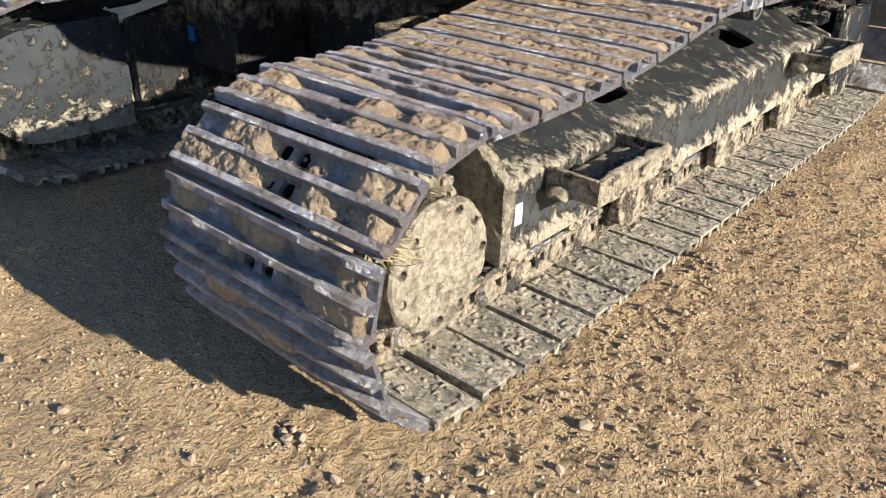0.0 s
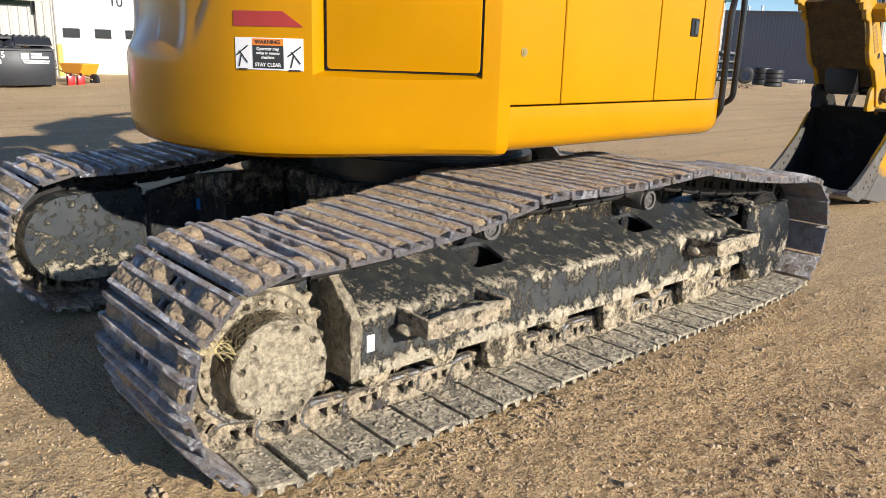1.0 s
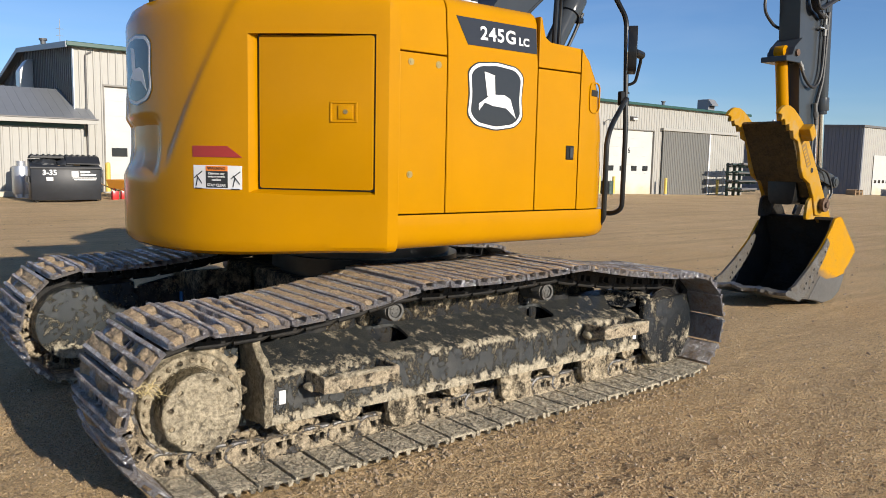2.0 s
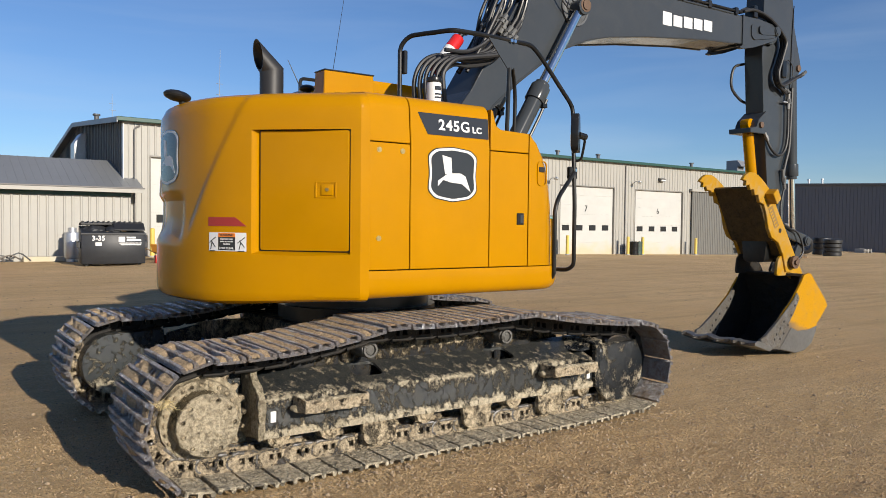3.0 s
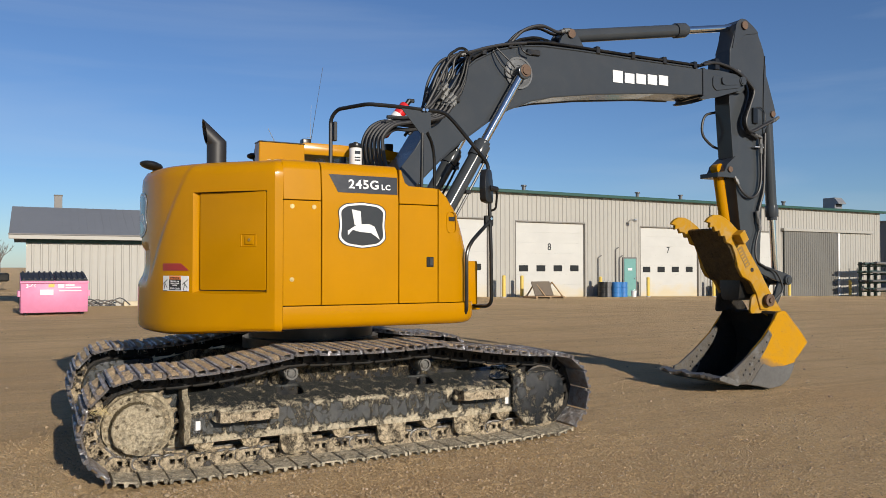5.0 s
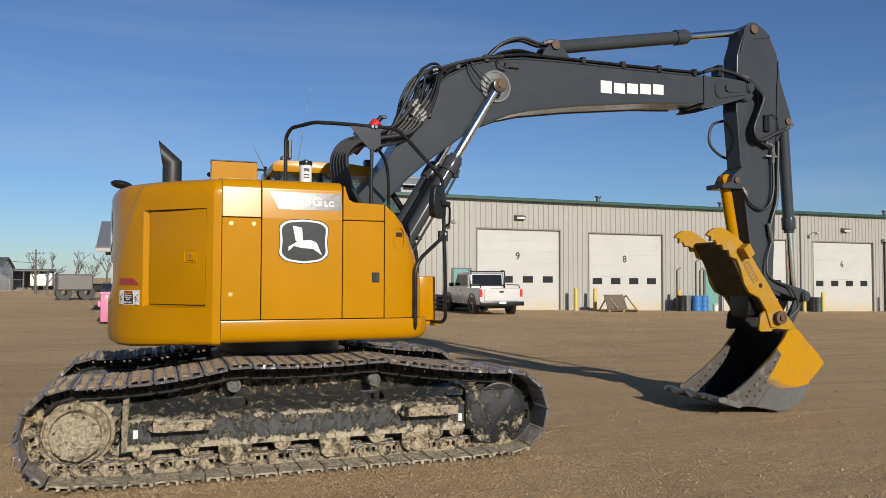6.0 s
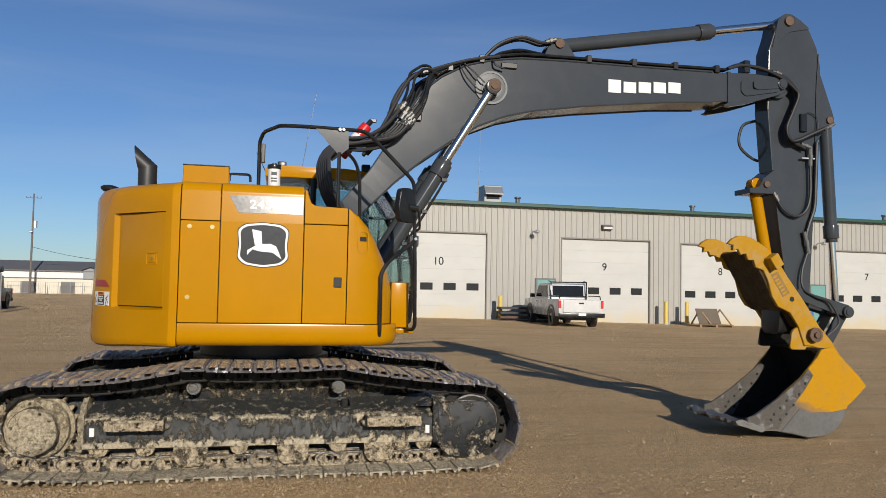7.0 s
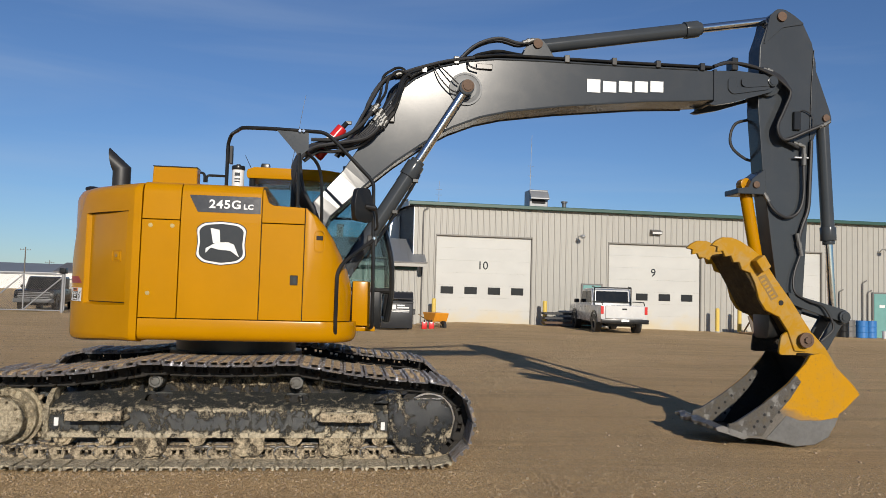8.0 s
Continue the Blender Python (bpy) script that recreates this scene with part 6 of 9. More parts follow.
def ram(name, base, tip, split, r, rod_r, material="grey", label="", eye=0.07):
    """A hydraulic cylinder: barrel, gland, chrome rod and eyes."""
    base, tip = Vector(base), Vector(tip)
    d = tip - base
    bm = bmesh.new()
    cyl(bm, base, base + d * split, r, 28)
    g = 0.16 / d.length
    cyl(bm, base + d * (split - g), base + d * (split + 0.002), r * 1.20, 28, None, 0.006)
    cyl(bm, base + d * split, base + d * (split + 0.05 / d.length), r * 0.92, 24, None, 0.005)
    b = part(name, bm, material, excavator, label)
    bm = bmesh.new()
    cyl(bm, base + d * split, tip, rod_r, 20)
    part("rod", bm, "chrome", b, "chrome piston rod")
    for p in (base, tip):
        bm = bmesh.new()
        cyl(bm, p + Vector((-eye, 0, 0)), p + Vector((eye, 0, 0)), r * 1.0, 22, None, 0.006)
        part("rod_eye", bm, material, b)
    return b


for x in (0.325, -0.325):
    ram("boom_cylinder", (x, 1.17, 1.80), (x, 2.40, 3.82), 0.575, 0.082, 0.048, "grey", "hydraulic boom cylinder with a chrome rod")
    bm = bmesh.new()
    d = Vector((0, 1.215, 2.015)).normalized()
    side = Vector((0, 0.857, -0.516))
    p0 = Vector((x + 0.05, 1.17, 1.80))
    tube(bm, [p0 + d * 0.25 + side * 0.11, p0 + d * 1.05 + side * 0.11, p0 + d * 1.28 + side * 0.10], 0.014, 8)
    for k in (0.4, 0.8, 1.2):
        box(bm, *(tuple(p0 + d * k + side * 0.095 + Vector(v)) for v in ((-0.03, -0.03, -0.02), (0.03, 0.03, 0.02))), 0.004)
    part("cylinder_pipe", bm, "black", excavator)
ram("arm_cylinder", (0, 3.24, 4.44), (0, 6.18, 4.975), 0.665, 0.082, 0.050, "grey", "hydraulic arm cylinder with a chrome rod", 0.09)
bm = bmesh.new()
for s in (-1, 1):
    prism(bm, rounded([(3.02, 4.20), (3.50, 4.20), (3.32, 4.48), (3.22, 4.52), (3.14, 4.46)], 0.05, 4), s * 0.11 - 0.015, s * 0.11 + 0.015, "x", 0.004)
part("cylinder_ear", bm, "grey", boom)
bm = bmesh.new()
cyl(bm, (-0.15, 3.24, 4.44), (0.15, 3.24, 4.44), 0.055, 20, None, 0.006)
part("pin", bm, "rust", boom)
ram("bucket_cylinder", (0, 6.79, 3.79), (0, 6.93, 1.445), 0.615, 0.075, 0.045, "grey", "hydraulic bucket cylinder with a chrome rod", 0.08)
ram("thumb_cylinder", (0, 5.80, 2.97), (0, 6.02, 1.78), 0.94, 0.070, 0.042, "yellow", "yellow hydraulic thumb cylinder", 0.06)
# bucket links
for s in (-1, 1):
    bm = bmesh.new()
    prism(bm, rounded([(6.24, 1.72), (6.36, 1.68), (6.97, 1.525), (7.02, 1.435), (6.96, 1.375), (6.58, 1.48), (6.28, 1.58)], 0.03, 3), s * 0.175 - 0.02, s * 0.175 + 0.02, "x", 0.005)
    lk = part("bucket_link", bm, "grey", excavator, "dark grey bucket linkage plate")
    bm = bmesh.new()
    cyl(bm, (s * 0.16, 6.93, 1.445), (s * 0.235, 6.93, 1.445), 0.07, 24, None, 0.008)
    cyl(bm, (s * 0.23, 6.93, 1.445), (s * 0.245, 6.93, 1.445), 0.045, 18)
    part("pin", bm, "grey", lk)
    bm = bmesh.new()
    prism(bm, rounded([(6.87, 1.475), (6.99, 1.415), (6.72, 0.98), (6.60, 1.03)], 0.03, 3), s * 0.13 - 0.02, s * 0.13 + 0.02, "x", 0.005)
    part("link_arm", bm, "grey", lk)

# ---- bucket ----
B_SIDE = [(5.32, 0.16), (5.50, 0.12), (5.70, 0.110), (5.92, 0.070), (6.12, 0.025), (6.34, 0.045), (6.50, 0.125), (6.58, 0.24), (6.63, 0.38), (6.70, 0.43), (6.88, 0.60), (6.80, 0.70), (6.58, 0.91), (6.46, 1.03), (6.40, 1.045), (6.29, 1.02), (6.24, 0.94), (6.02, 0.70), (5.71, 0.465), (5.42, 0.285), (5.33, 0.26)]
bm = bmesh.new()
prism(bm, B_SIDE, 0.525, 0.555, "x", 0.004)
bucket = part("bucket", bm, "bucket_paint", excavator, "yellow digging bucket worn to bare steel, resting on the ground")
bm = bmesh.new()
prism(bm, [(y + 0.05, z) for y, z in B_SIDE if z < 0.99], -0.430, -0.400, "x", 0.004)
part("bucket_side", bm, "bucket_paint", bucket)
shell = [(5.34, 0.16), (5.50, 0.12), (5.70, 0.110), (5.92, 0.070), (6.12, 0.025), (6.34, 0.045), (6.50, 0.125), (6.58, 0.24), (6.63, 0.40), (6.61, 0.66), (6.50, 0.88), (6.40, 1.03), (6.28, 1.03)]
inner = []
for k, (y, z) in enumerate(shell):
    c = Vector((6.05, 0.62))
    v = (c - Vector((y, z))).normalized() * 0.035
    inner.append((y + v.x, z + v.y))
# shell in near-black: the bucket's inner shade is painted into it
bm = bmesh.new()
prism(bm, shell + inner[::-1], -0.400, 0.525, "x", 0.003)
part("bucket_shell", bm, "bucket_dark", bucket, "worn steel bucket shell, darkened for the shade inside it")
bm = bmesh.new()
n = 26
rng = random.Random(3)
rows = []
for k in range(n + 1):
    x = -0.49 + 1.075 * k / n
    f = 5.20 + 0.030 * math.sin(k * 0.9) + 0.012 * math.sin(k * 2.3) + rng.uniform(-0.012, 0.012)
    up = 0.012 * math.sin(k * 0.7 + 1.0) + rng.uniform(-0.006, 0.006)
    rows.append([bm.verts.new((x, y, z)) for y, z in ((f, 0.225 + up), (f + 0.01, 0.190 + up), (5.50, 0.105), (5.56, 0.14), (5.45, 0.180 + up * 0.5), (f + 0.07, 0.245 + up))])
for u, w in zip(rows, rows[1:]):
    for i in range(6):
        bm.faces.new((u[i], u[(i + 1) % 6], w[(i + 1) % 6], w[i]))
bm.faces.new(rows[0])
bm.faces.new(rows[-1][::-1])
part("cutting_edge", bm, "worn_steel", bucket, "worn wavy steel cutting edge")
# dark sheets inside both cheeks stand for the shade there
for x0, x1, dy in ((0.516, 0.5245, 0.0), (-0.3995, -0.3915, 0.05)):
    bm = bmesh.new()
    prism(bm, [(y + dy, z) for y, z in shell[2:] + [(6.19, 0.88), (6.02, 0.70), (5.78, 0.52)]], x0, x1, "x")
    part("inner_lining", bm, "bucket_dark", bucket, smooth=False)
# side cutters with bolt holes
for x0, x1, dy, face in ((0.555, 0.570, 0.0, 1), (-0.401, -0.390, 0.05, 1)):
    bm = bmesh.new()
    out = [(5.34, 0.15), (5.33, 0.27), (5.43, 0.292), (5.71, 0.47), (6.02, 0.705), (6.11, 0.80), (6.17, 0.73), (6.04, 0.54), (5.86, 0.35), (5.72, 0.14)]
    prism(bm, [(y + dy, z) for y, z in out], x0, x1, "x", 0.003)
    sc = part("side_cutter", bm, "cutter_steel", bucket, "bare steel side cutter with bolt holes")
    # holes are flat dark discs that stand for the shade in them
    for y, z in ((5.66, 0.30), (5.74, 0.24), (5.74, 0.37), (5.82, 0.30), (5.82, 0.45), (5.91, 0.40), (5.98, 0.52), (6.06, 0.64), (5.62, 0.24)):
        bm = bmesh.new()
        cyl(bm, (x1 - 0.002, y + dy, z), (x1 + 0.0015, y + dy, z), 0.016, 14)
        part("bolt_hole", bm, "dark", sc, smooth=False)
bm = bmesh.new()
prism(bm, rounded([(5.76, 0.108), (5.92, 0.078), (6.12, 0.034), (6.34, 0.054), (6.49, 0.132), (6.57, 0.245), (6.61, 0.345), (6.40, 0.31), (6.15, 0.31), (6.00, 0.36)], 0.01), 0.554, 0.564, "x", 0.003)
part("heel_plate", bm, "bare_steel", bucket, "bare steel heel wear plate")
# bucket ears; the far one's shade is put into dark steel
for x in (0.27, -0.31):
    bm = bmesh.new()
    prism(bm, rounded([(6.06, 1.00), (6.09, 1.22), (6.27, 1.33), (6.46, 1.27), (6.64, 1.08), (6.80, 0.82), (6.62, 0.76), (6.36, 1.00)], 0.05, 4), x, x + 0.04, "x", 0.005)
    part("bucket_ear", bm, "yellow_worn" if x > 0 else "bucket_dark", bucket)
# ---- thumb ----
T_SIDE = [(6.24, 1.05), (6.38, 1.04), (6.49, 1.15), (6.44, 1.27), (6.21, 1.60), (6.02, 1.845), (5.87, 2.06), (5.80, 2.13), (5.70, 2.205), (5.58, 2.275), (5.48, 2.31), (5.37, 2.31), (5.29, 2.27), (5.235, 2.215), (5.31, 2.20), (5.30, 2.14), (5.37, 2.155), (5.40, 2.09), (5.47, 2.105), (5.50, 2.03), (5.57, 2.035), (5.60, 1.95), (5.70, 1.92), (5.76, 1.80), (5.81, 1.62), (5.89, 1.50), (6.05, 1.43), (6.16, 1.27), (6.20, 1.16)]
bm = bmesh.new()
prism(bm, T_SIDE, 0.285, 0.335, "x", 0.006)
thumb = part("thumb", bm, "yellow_worn", excavator, "yellow steel hydraulic thumb with curved teeth")
bm = bmesh.new()
prism(bm, T_SIDE, -0.335, -0.285, "x", 0.006)
part("thumb_arm", bm, "yellow_worn", thumb)
# plate on the thumb's underside, its shade put into the colour
bm = bmesh.new()
prism(bm, [(5.53, 2.12), (5.64, 1.95), (5.87, 1.55), (5.95, 1.45), (5.99, 1.48), (5.92, 1.61), (5.68, 1.99), (5.57, 2.15)], -0.285, 0.30, "x", 0.006)
part("thumb_plate", bm, "thumb_under", thumb, "dirty plate between the thumb arms, coloured dark as in shade")
bm = bmesh.new()
prism(bm, [(5.94, 1.50), (6.06, 1.42), (6.17, 1.26), (6.23, 1.27), (6.12, 1.46), (5.98, 1.53)], -0.284, 0.284, "x", 0.006)
part("thumb_plate", bm, "thumb_under", thumb)
bm = bmesh.new()
prism(bm, [(5.70, 2.05), (5.79, 1.92), (5.88, 1.99), (5.80, 2.12)], 0.33, 0.46, "x", 0.006)
part("thumb_stop", bm, "yellow_worn", thumb)
bm = bmesh.new()
prism(bm, rounded([(-0.185, 1.64), (0.185, 1.64), (0.175, 1.36), (0.150, 1.17), (-0.150, 1.17), (-0.175, 1.36)], 0.06, 5), 6.02, 6.34, "y", 0.03, 3)
cyl(bm, (-0.26, 6.30, 1.24), (0.26, 6.30, 1.24), 0.075, 22, None, 0.01)
part("thumb_pivot", bm, "black", thumb)
bm = bmesh.new()
prism(bm, [(5.79, 1.87), (5.88, 1.91), (6.04, 1.66), (5.95, 1.61)], 0.334, 0.3375, "x")
bar = part("brand_bar", bm, "decal_tan", thumb, "worn brown strip with unreadable marks", smooth=False)
for k in range(6):
    bm = bmesh.new()
    c = Vector((5.845 + 0.026 * k, 1.845 - 0.037 * k))
    b = bmesh.new()
    box(b, (0.337, -0.028, -0.011), (0.3385, 0.028, 0.011))
    merge(bm, b, Matrix.Translation((0, c.x, c.y)) @ Matrix.Rotation(radians(30), 4, "X"))
    part("mark_bar", bm, "yellow_worn", bar, smooth=False)
# hole shown by a dark disc, its shade in the colour
bm = bmesh.new()
cyl(bm, (0.330, 6.07, 1.59), (0.338, 6.07, 1.59), 0.03, 18)
part("pin_hole", bm, "dark", thumb)
for s in (1, -1):
    bm = bmesh.new()
    cyl(bm, (s * 0.30, 6.345, 1.178), (s * 0.40, 6.345, 1.178), 0.062, 24, None, 0.006)
    ring(bm, (s * 0.37, 6.345, 1.178), (s * 0.405, 6.345, 1.178), 0.085, 0.06, 24)
    cyl(bm, (s * 0.395, 6.345, 1.178), (s * 0.425, 6.345, 1.178), 0.035, 6)
    part("pin", bm, "rust", thumb)

# ---- hoses, pipes and fittings ----
def hose(points, r=0.018, material="rubber", steps=6, parent=None):
    bm = bmesh.new()
    tube(bm, smooth_path(points, steps), r, 8)
    return part("hydraulic_hose", bm, material, parent or boom)


def fitting(p, q, r=0.026, parent=None):
    bm = bmesh.new()
    p, q = Vector(p), Vector(q)
    cyl(bm, p, q, r, 10)
    cyl(bm, p + (q - p) * 0.4, p + (q - p) * 0.62, r * 1.3, 6)
    return part("hose_fitting", bm, "fitting", parent or boom)


for k in range(6):
    x = 0.08 + 0.065 * k
    o = 0.018 * k
    hose([(x - 0.02, 1.42 + o, 3.48 - o), (x, 1.25 + o, 3.30 - o), (x, 1.02, 3.185 - o * 0.6), (x, 0.80, 3.17 - o), (x, 0.64 + o * 0.5, 3.07 - o), (x, 0.57 + o, 2.88), (x, 0.62 + o, 2.62), (x + 0.02, 0.76 + o, 2.36), (x + 0.02, 0.80 + o, 2.20)], 0.021)
    fitting((x - 0.02, 1.42 + o, 3.48 - o), (x - 0.02, 1.36 + o, 3.42 - o), 0.025)
# steel pipes from the hose ends up and along the boom's back
for k, x in enumerate((-0.14, -0.06, 0.02, 0.10, 0.17, 0.235)):
    o = 0.018 * k
    top = 0.045 if k < 4 else 0.03
    path = [(x, 1.42 + o, 3.48 - o), (x, 1.56 + o, 3.70 - o), (x, 1.60 + o, 3.88 - 0.03 * k)]
    path += [(x, 1.76, 4.00 - 0.02 * k), (x, 1.90, 3.97 + top), (x, 2.16, 4.10 + top), (x, 2.45, 4.17 + top), (x, 2.80, 4.22 + top)]
    if k in (1, 2):
        path = path[:-1] + [(x, 2.55, 4.30), (x, 2.80, 4.37), (x, 3.02, 4.34), (x, 3.14, 4.33)]
    else:
        path += [(x, 3.30, 4.225 + top), (x, 4.2, 4.23 + top), (x, 5.28, 4.245 + top)]
    bm = bmesh.new()
    tube(bm, bent(path, 0.09), 0.017, 8)
    part("hydraulic_pipe", bm, "black", boom)
for y, z in ((2.30, 4.14), (3.55, 4.24), (4.10, 4.245), (4.62, 4.25), (5.15, 4.255), (1.95, 4.02)):
    bm = bmesh.new()
    box(bm, (-0.18, y - 0.03, z - 0.03), (0.26, y + 0.03, z + 0.055), 0.006)
    part("pipe_clamp", bm, "black", boom)
for p, q in (((0.24, 1.50, 3.56), (0.24, 1.42, 3.43)), ((0.19, 1.47, 3.64), (0.19, 1.38, 3.50)), ((0.12, 1.40, 3.62), (0.12, 1.31, 3.50))):
    fitting(p, q, 0.03)
bm = bmesh.new()
box(bm, (0.14, 1.52, 3.42), (0.27, 1.64, 3.56), 0.01)
part("valve_block", bm, "black", boom)
# rigid pipes and hoses on the boom's near side
for k, (x, o) in enumerate(((0.285, 0.0), (0.325, 0.035), (0.30, 0.075))):
    hose([(x, 0.72 - o * 0.4, 3.02 - o), (x, 0.84, 3.13 - o), (x, 1.02, 3.14 - o), (x, 1.28, 3.22 - o), (x, 1.46 + o * 0.3, 3.41 - o), (x, 1.60 + o * 0.4, 3.60 - o)], 0.020)
    fitting((x, 1.44 + o * 0.3, 3.39 - o), (x, 1.53 + o * 0.35, 3.50 - o), 0.027)
    bm = bmesh.new()
    tube(bm, bent([(x, 1.60 + o * 0.4, 3.60 - o), (x, 1.66 + o * 0.3, 3.74 - o), (x, 1.70 + o * 0.2, 3.90 - o * 0.5), (x - 0.05, 1.78, 3.99 - o * 0.5), (x - 0.08, 1.95, 4.06 - o * 0.4)], 0.05), 0.015, 8)
    part("hydraulic_pipe", bm, "black", boom)
for k, (x, o) in enumerate(((0.29, 0.0), (0.25, 0.05))):
    hose([(x, 0.76, 3.18 - o), (x, 1.01, 3.20), (x, 1.24, 3.33 - o * 0.3), (x, 1.42 - o * 0.4, 3.55)], 0.020)
    fitting((x, 1.40 - o * 0.4, 3.52), (x, 1.46 - o * 0.4, 3.60), 0.027)
    bm = bmesh.new()
    tube(bm, bent([(x, 1.44 - o * 0.4, 3.58), (x, 1.53 - o, 3.72), (x, 1.55 - o, 3.88 + o), (x, 1.64, 3.975 + o), (x, 1.71, 3.975 + o), (x, 1.80, 3.93)], 0.05), 0.015, 8)
    part("hydraulic_pipe", bm, "black", boom)
# looser hoses and bright couplings up the boom's back
for k, (x, o) in enumerate(((0.27, 0.0), (0.20, 0.05), (0.12, 0.02), (0.03, 0.07))):
    hose([(x, 1.02 + o, 3.02 + o * 0.6), (x, 1.20 + o, 3.30), (x + 0.01, 1.36, 3.60 + o), (x, 1.52, 3.88 + o * 0.5), (x, 1.74, 3.98 + o * 0.3), (x - 0.01, 1.98, 4.07), (x - 0.01, 2.22, 4.14), (x - 0.01, 2.5, 4.19)], 0.017)
    fitting((x, 1.64, 3.94 + o * 0.4), (x, 1.72, 3.98 + o * 0.3), 0.024)
for x in (0.16, 0.07):
    hose([(x, 2.30, 4.14), (x, 2.52, 4.36), (x, 2.78, 4.46), (x, 3.02, 4.42), (x, 3.16, 4.47)], 0.020)
    fitting((x, 3.06, 4.43), (x, 3.18, 4.47), 0.026)
hose([(0.27, 2.05, 4.05), (0.30, 2.12, 3.92), (0.31, 2.24, 3.80), (0.30, 2.33, 3.78)], 0.008)
hose([(0.27, 2.10, 4.08), (0.31, 2.22, 3.96), (0.31, 2.32, 3.87)], 0.008)
hose([(0.27, 2.42, 4.15), (0.30, 2.44, 4.08), (0.30, 2.54, 4.05)], 0.010)
# hoses over the boom nose to the arm
for k, x in enumerate((0.165, 0.20, 0.235, 0.265)):
    o = 0.030 * k
    ends = [(x, 6.30, 3.46 - o), (x, 6.36, 3.40)] if k < 2 else [(x, 6.42, 3.58), (x, 6.60, 3.66)]
    hose([(x, 5.28, 4.28), (x, 5.50, 4.37 - o * 0.4), (x, 5.78, 4.33 - o * 0.3), (x, 6.02, 4.30 - o), (x, 6.20 - o * 0.4, 4.20 - o), (x, 6.27 - o * 0.5, 4.02), (x, 6.20 - o * 0.6, 3.82), (x, 6.12 - o * 0.6, 3.64 - o * 0.3), (x, 6.18 - o * 0.3, 3.50 - o * 0.3)] + ends, 0.019, parent=arm)
bm = bmesh.new()
box(bm, (0.125, 5.50, 4.25), (0.265, 5.58, 4.40), 0.008)
part("pipe_clamp", bm, "black", boom)
fitting((0.185, 5.92, 4.31), (0.185, 6.04, 4.29), 0.026, arm)
fitting((0.195, 6.30, 3.46), (0.195, 6.44, 3.42), 0.024, arm)
fitting((0.255, 6.58, 3.64), (0.255, 6.72, 3.72), 0.022, arm)
fitting((0.185, 6.44, 3.42), (0.185, 6.44, 3.20), 0.026, arm)
bm = bmesh.new()
box(bm, (0.165, 6.32, 3.28), (0.195, 6.50, 3.30), 0.004)
part("valve_handle", bm, "galv", arm)
hose([(0.185, 6.44, 3.20), (0.185, 6.44, 2.86), (0.185, 6.38, 2.66), (0.185, 6.24, 2.58), (0.175, 6.08, 2.66), (0.145, 5.98, 2.84)], 0.018, parent=arm)
fitting((0.145, 5.97, 2.86), (0.165, 6.02, 2.76), 0.022, arm)
hose([(0.165, 6.55, 3.50), (0.165, 6.53, 3.00), (0.165, 6.51, 2.70), (0.165, 6.44, 2.50), (0.165, 6.40, 2.36), (0.175, 6.40, 2.20)], 0.022, parent=arm)
fitting((0.175, 6.36, 2.40), (0.175, 6.42, 2.14), 0.024, arm)
hose([(0.175, 6.40, 2.14), (0.185, 6.32, 1.92), (0.205, 6.32, 1.72), (0.225, 6.48, 1.62), (0.245, 6.66, 1.55), (0.265, 6.76, 1.32), (0.245, 6.62, 1.16)], 0.014, parent=arm)
hose([(-0.18, 5.98, 3.80), (-0.20, 5.80, 3.74), (-0.20, 5.73, 3.58), (-0.20, 5.76, 3.44), (-0.18, 5.90, 3.32), (-0.16, 6.02, 3.28)], 0.018, parent=arm)
hose([(0.145, 6.36, 3.80), (0.155, 6.45, 3.86), (0.155, 6.56, 3.80), (0.155, 6.58, 3.66)], 0.006, parent=arm)
bm = bmesh.new()
box(bm, (0.13, 6.33, 3.62), (0.165, 6.42, 3.84), 0.008)
part("junction_box", bm, "black", arm)
rod("grease_line", [(0.137, 6.60, 4.60), (0.137, 6.57, 4.2), (0.137, 6.55, 3.6), (0.137, 6.52, 2.9)], 0.006, "black", "", arm)
# extinguisher strapped to the boom's foot
bm = bmesh.new()
a, d = Vector((0.05, 0.775, 2.985)), Vector((0, 0.62, 0.785)).normalized()
cyl(bm, a + d * 0.06, a + d * 0.50, 0.062, 24, None, 0.02)
ext = part("extinguisher", bm, "red_gloss", boom, "red fire extinguisher with a white label")
bm = bmesh.new()
cyl(bm, a + d * 0.18, a + d * 0.35, 0.0635, 24)
part("label", bm, "white", ext)
bm = bmesh.new()
cyl(bm, a + d * 0.50, a + d * 0.57, 0.028, 12)
box(bm, *(tuple(a + d * 0.57 + Vector(v)) for v in ((-0.015, -0.015, -0.02), (0.015, 0.055, 0.02))), 0.006)
part("valve", bm, "black", ext)

# ---- fittings on the shop ----
def on_shop(x, s, z):
    """A place in the shop's frame: out from the wall, along it, up."""
    return SHOP @ Vector((x, s, z))


def shop_part(name, bm, material, label="", smooth=True):
    return part(name, bm, material, shop_building, label, smooth)


shop_building = [o for o in scene.objects if o.name == "shop_building"][0]
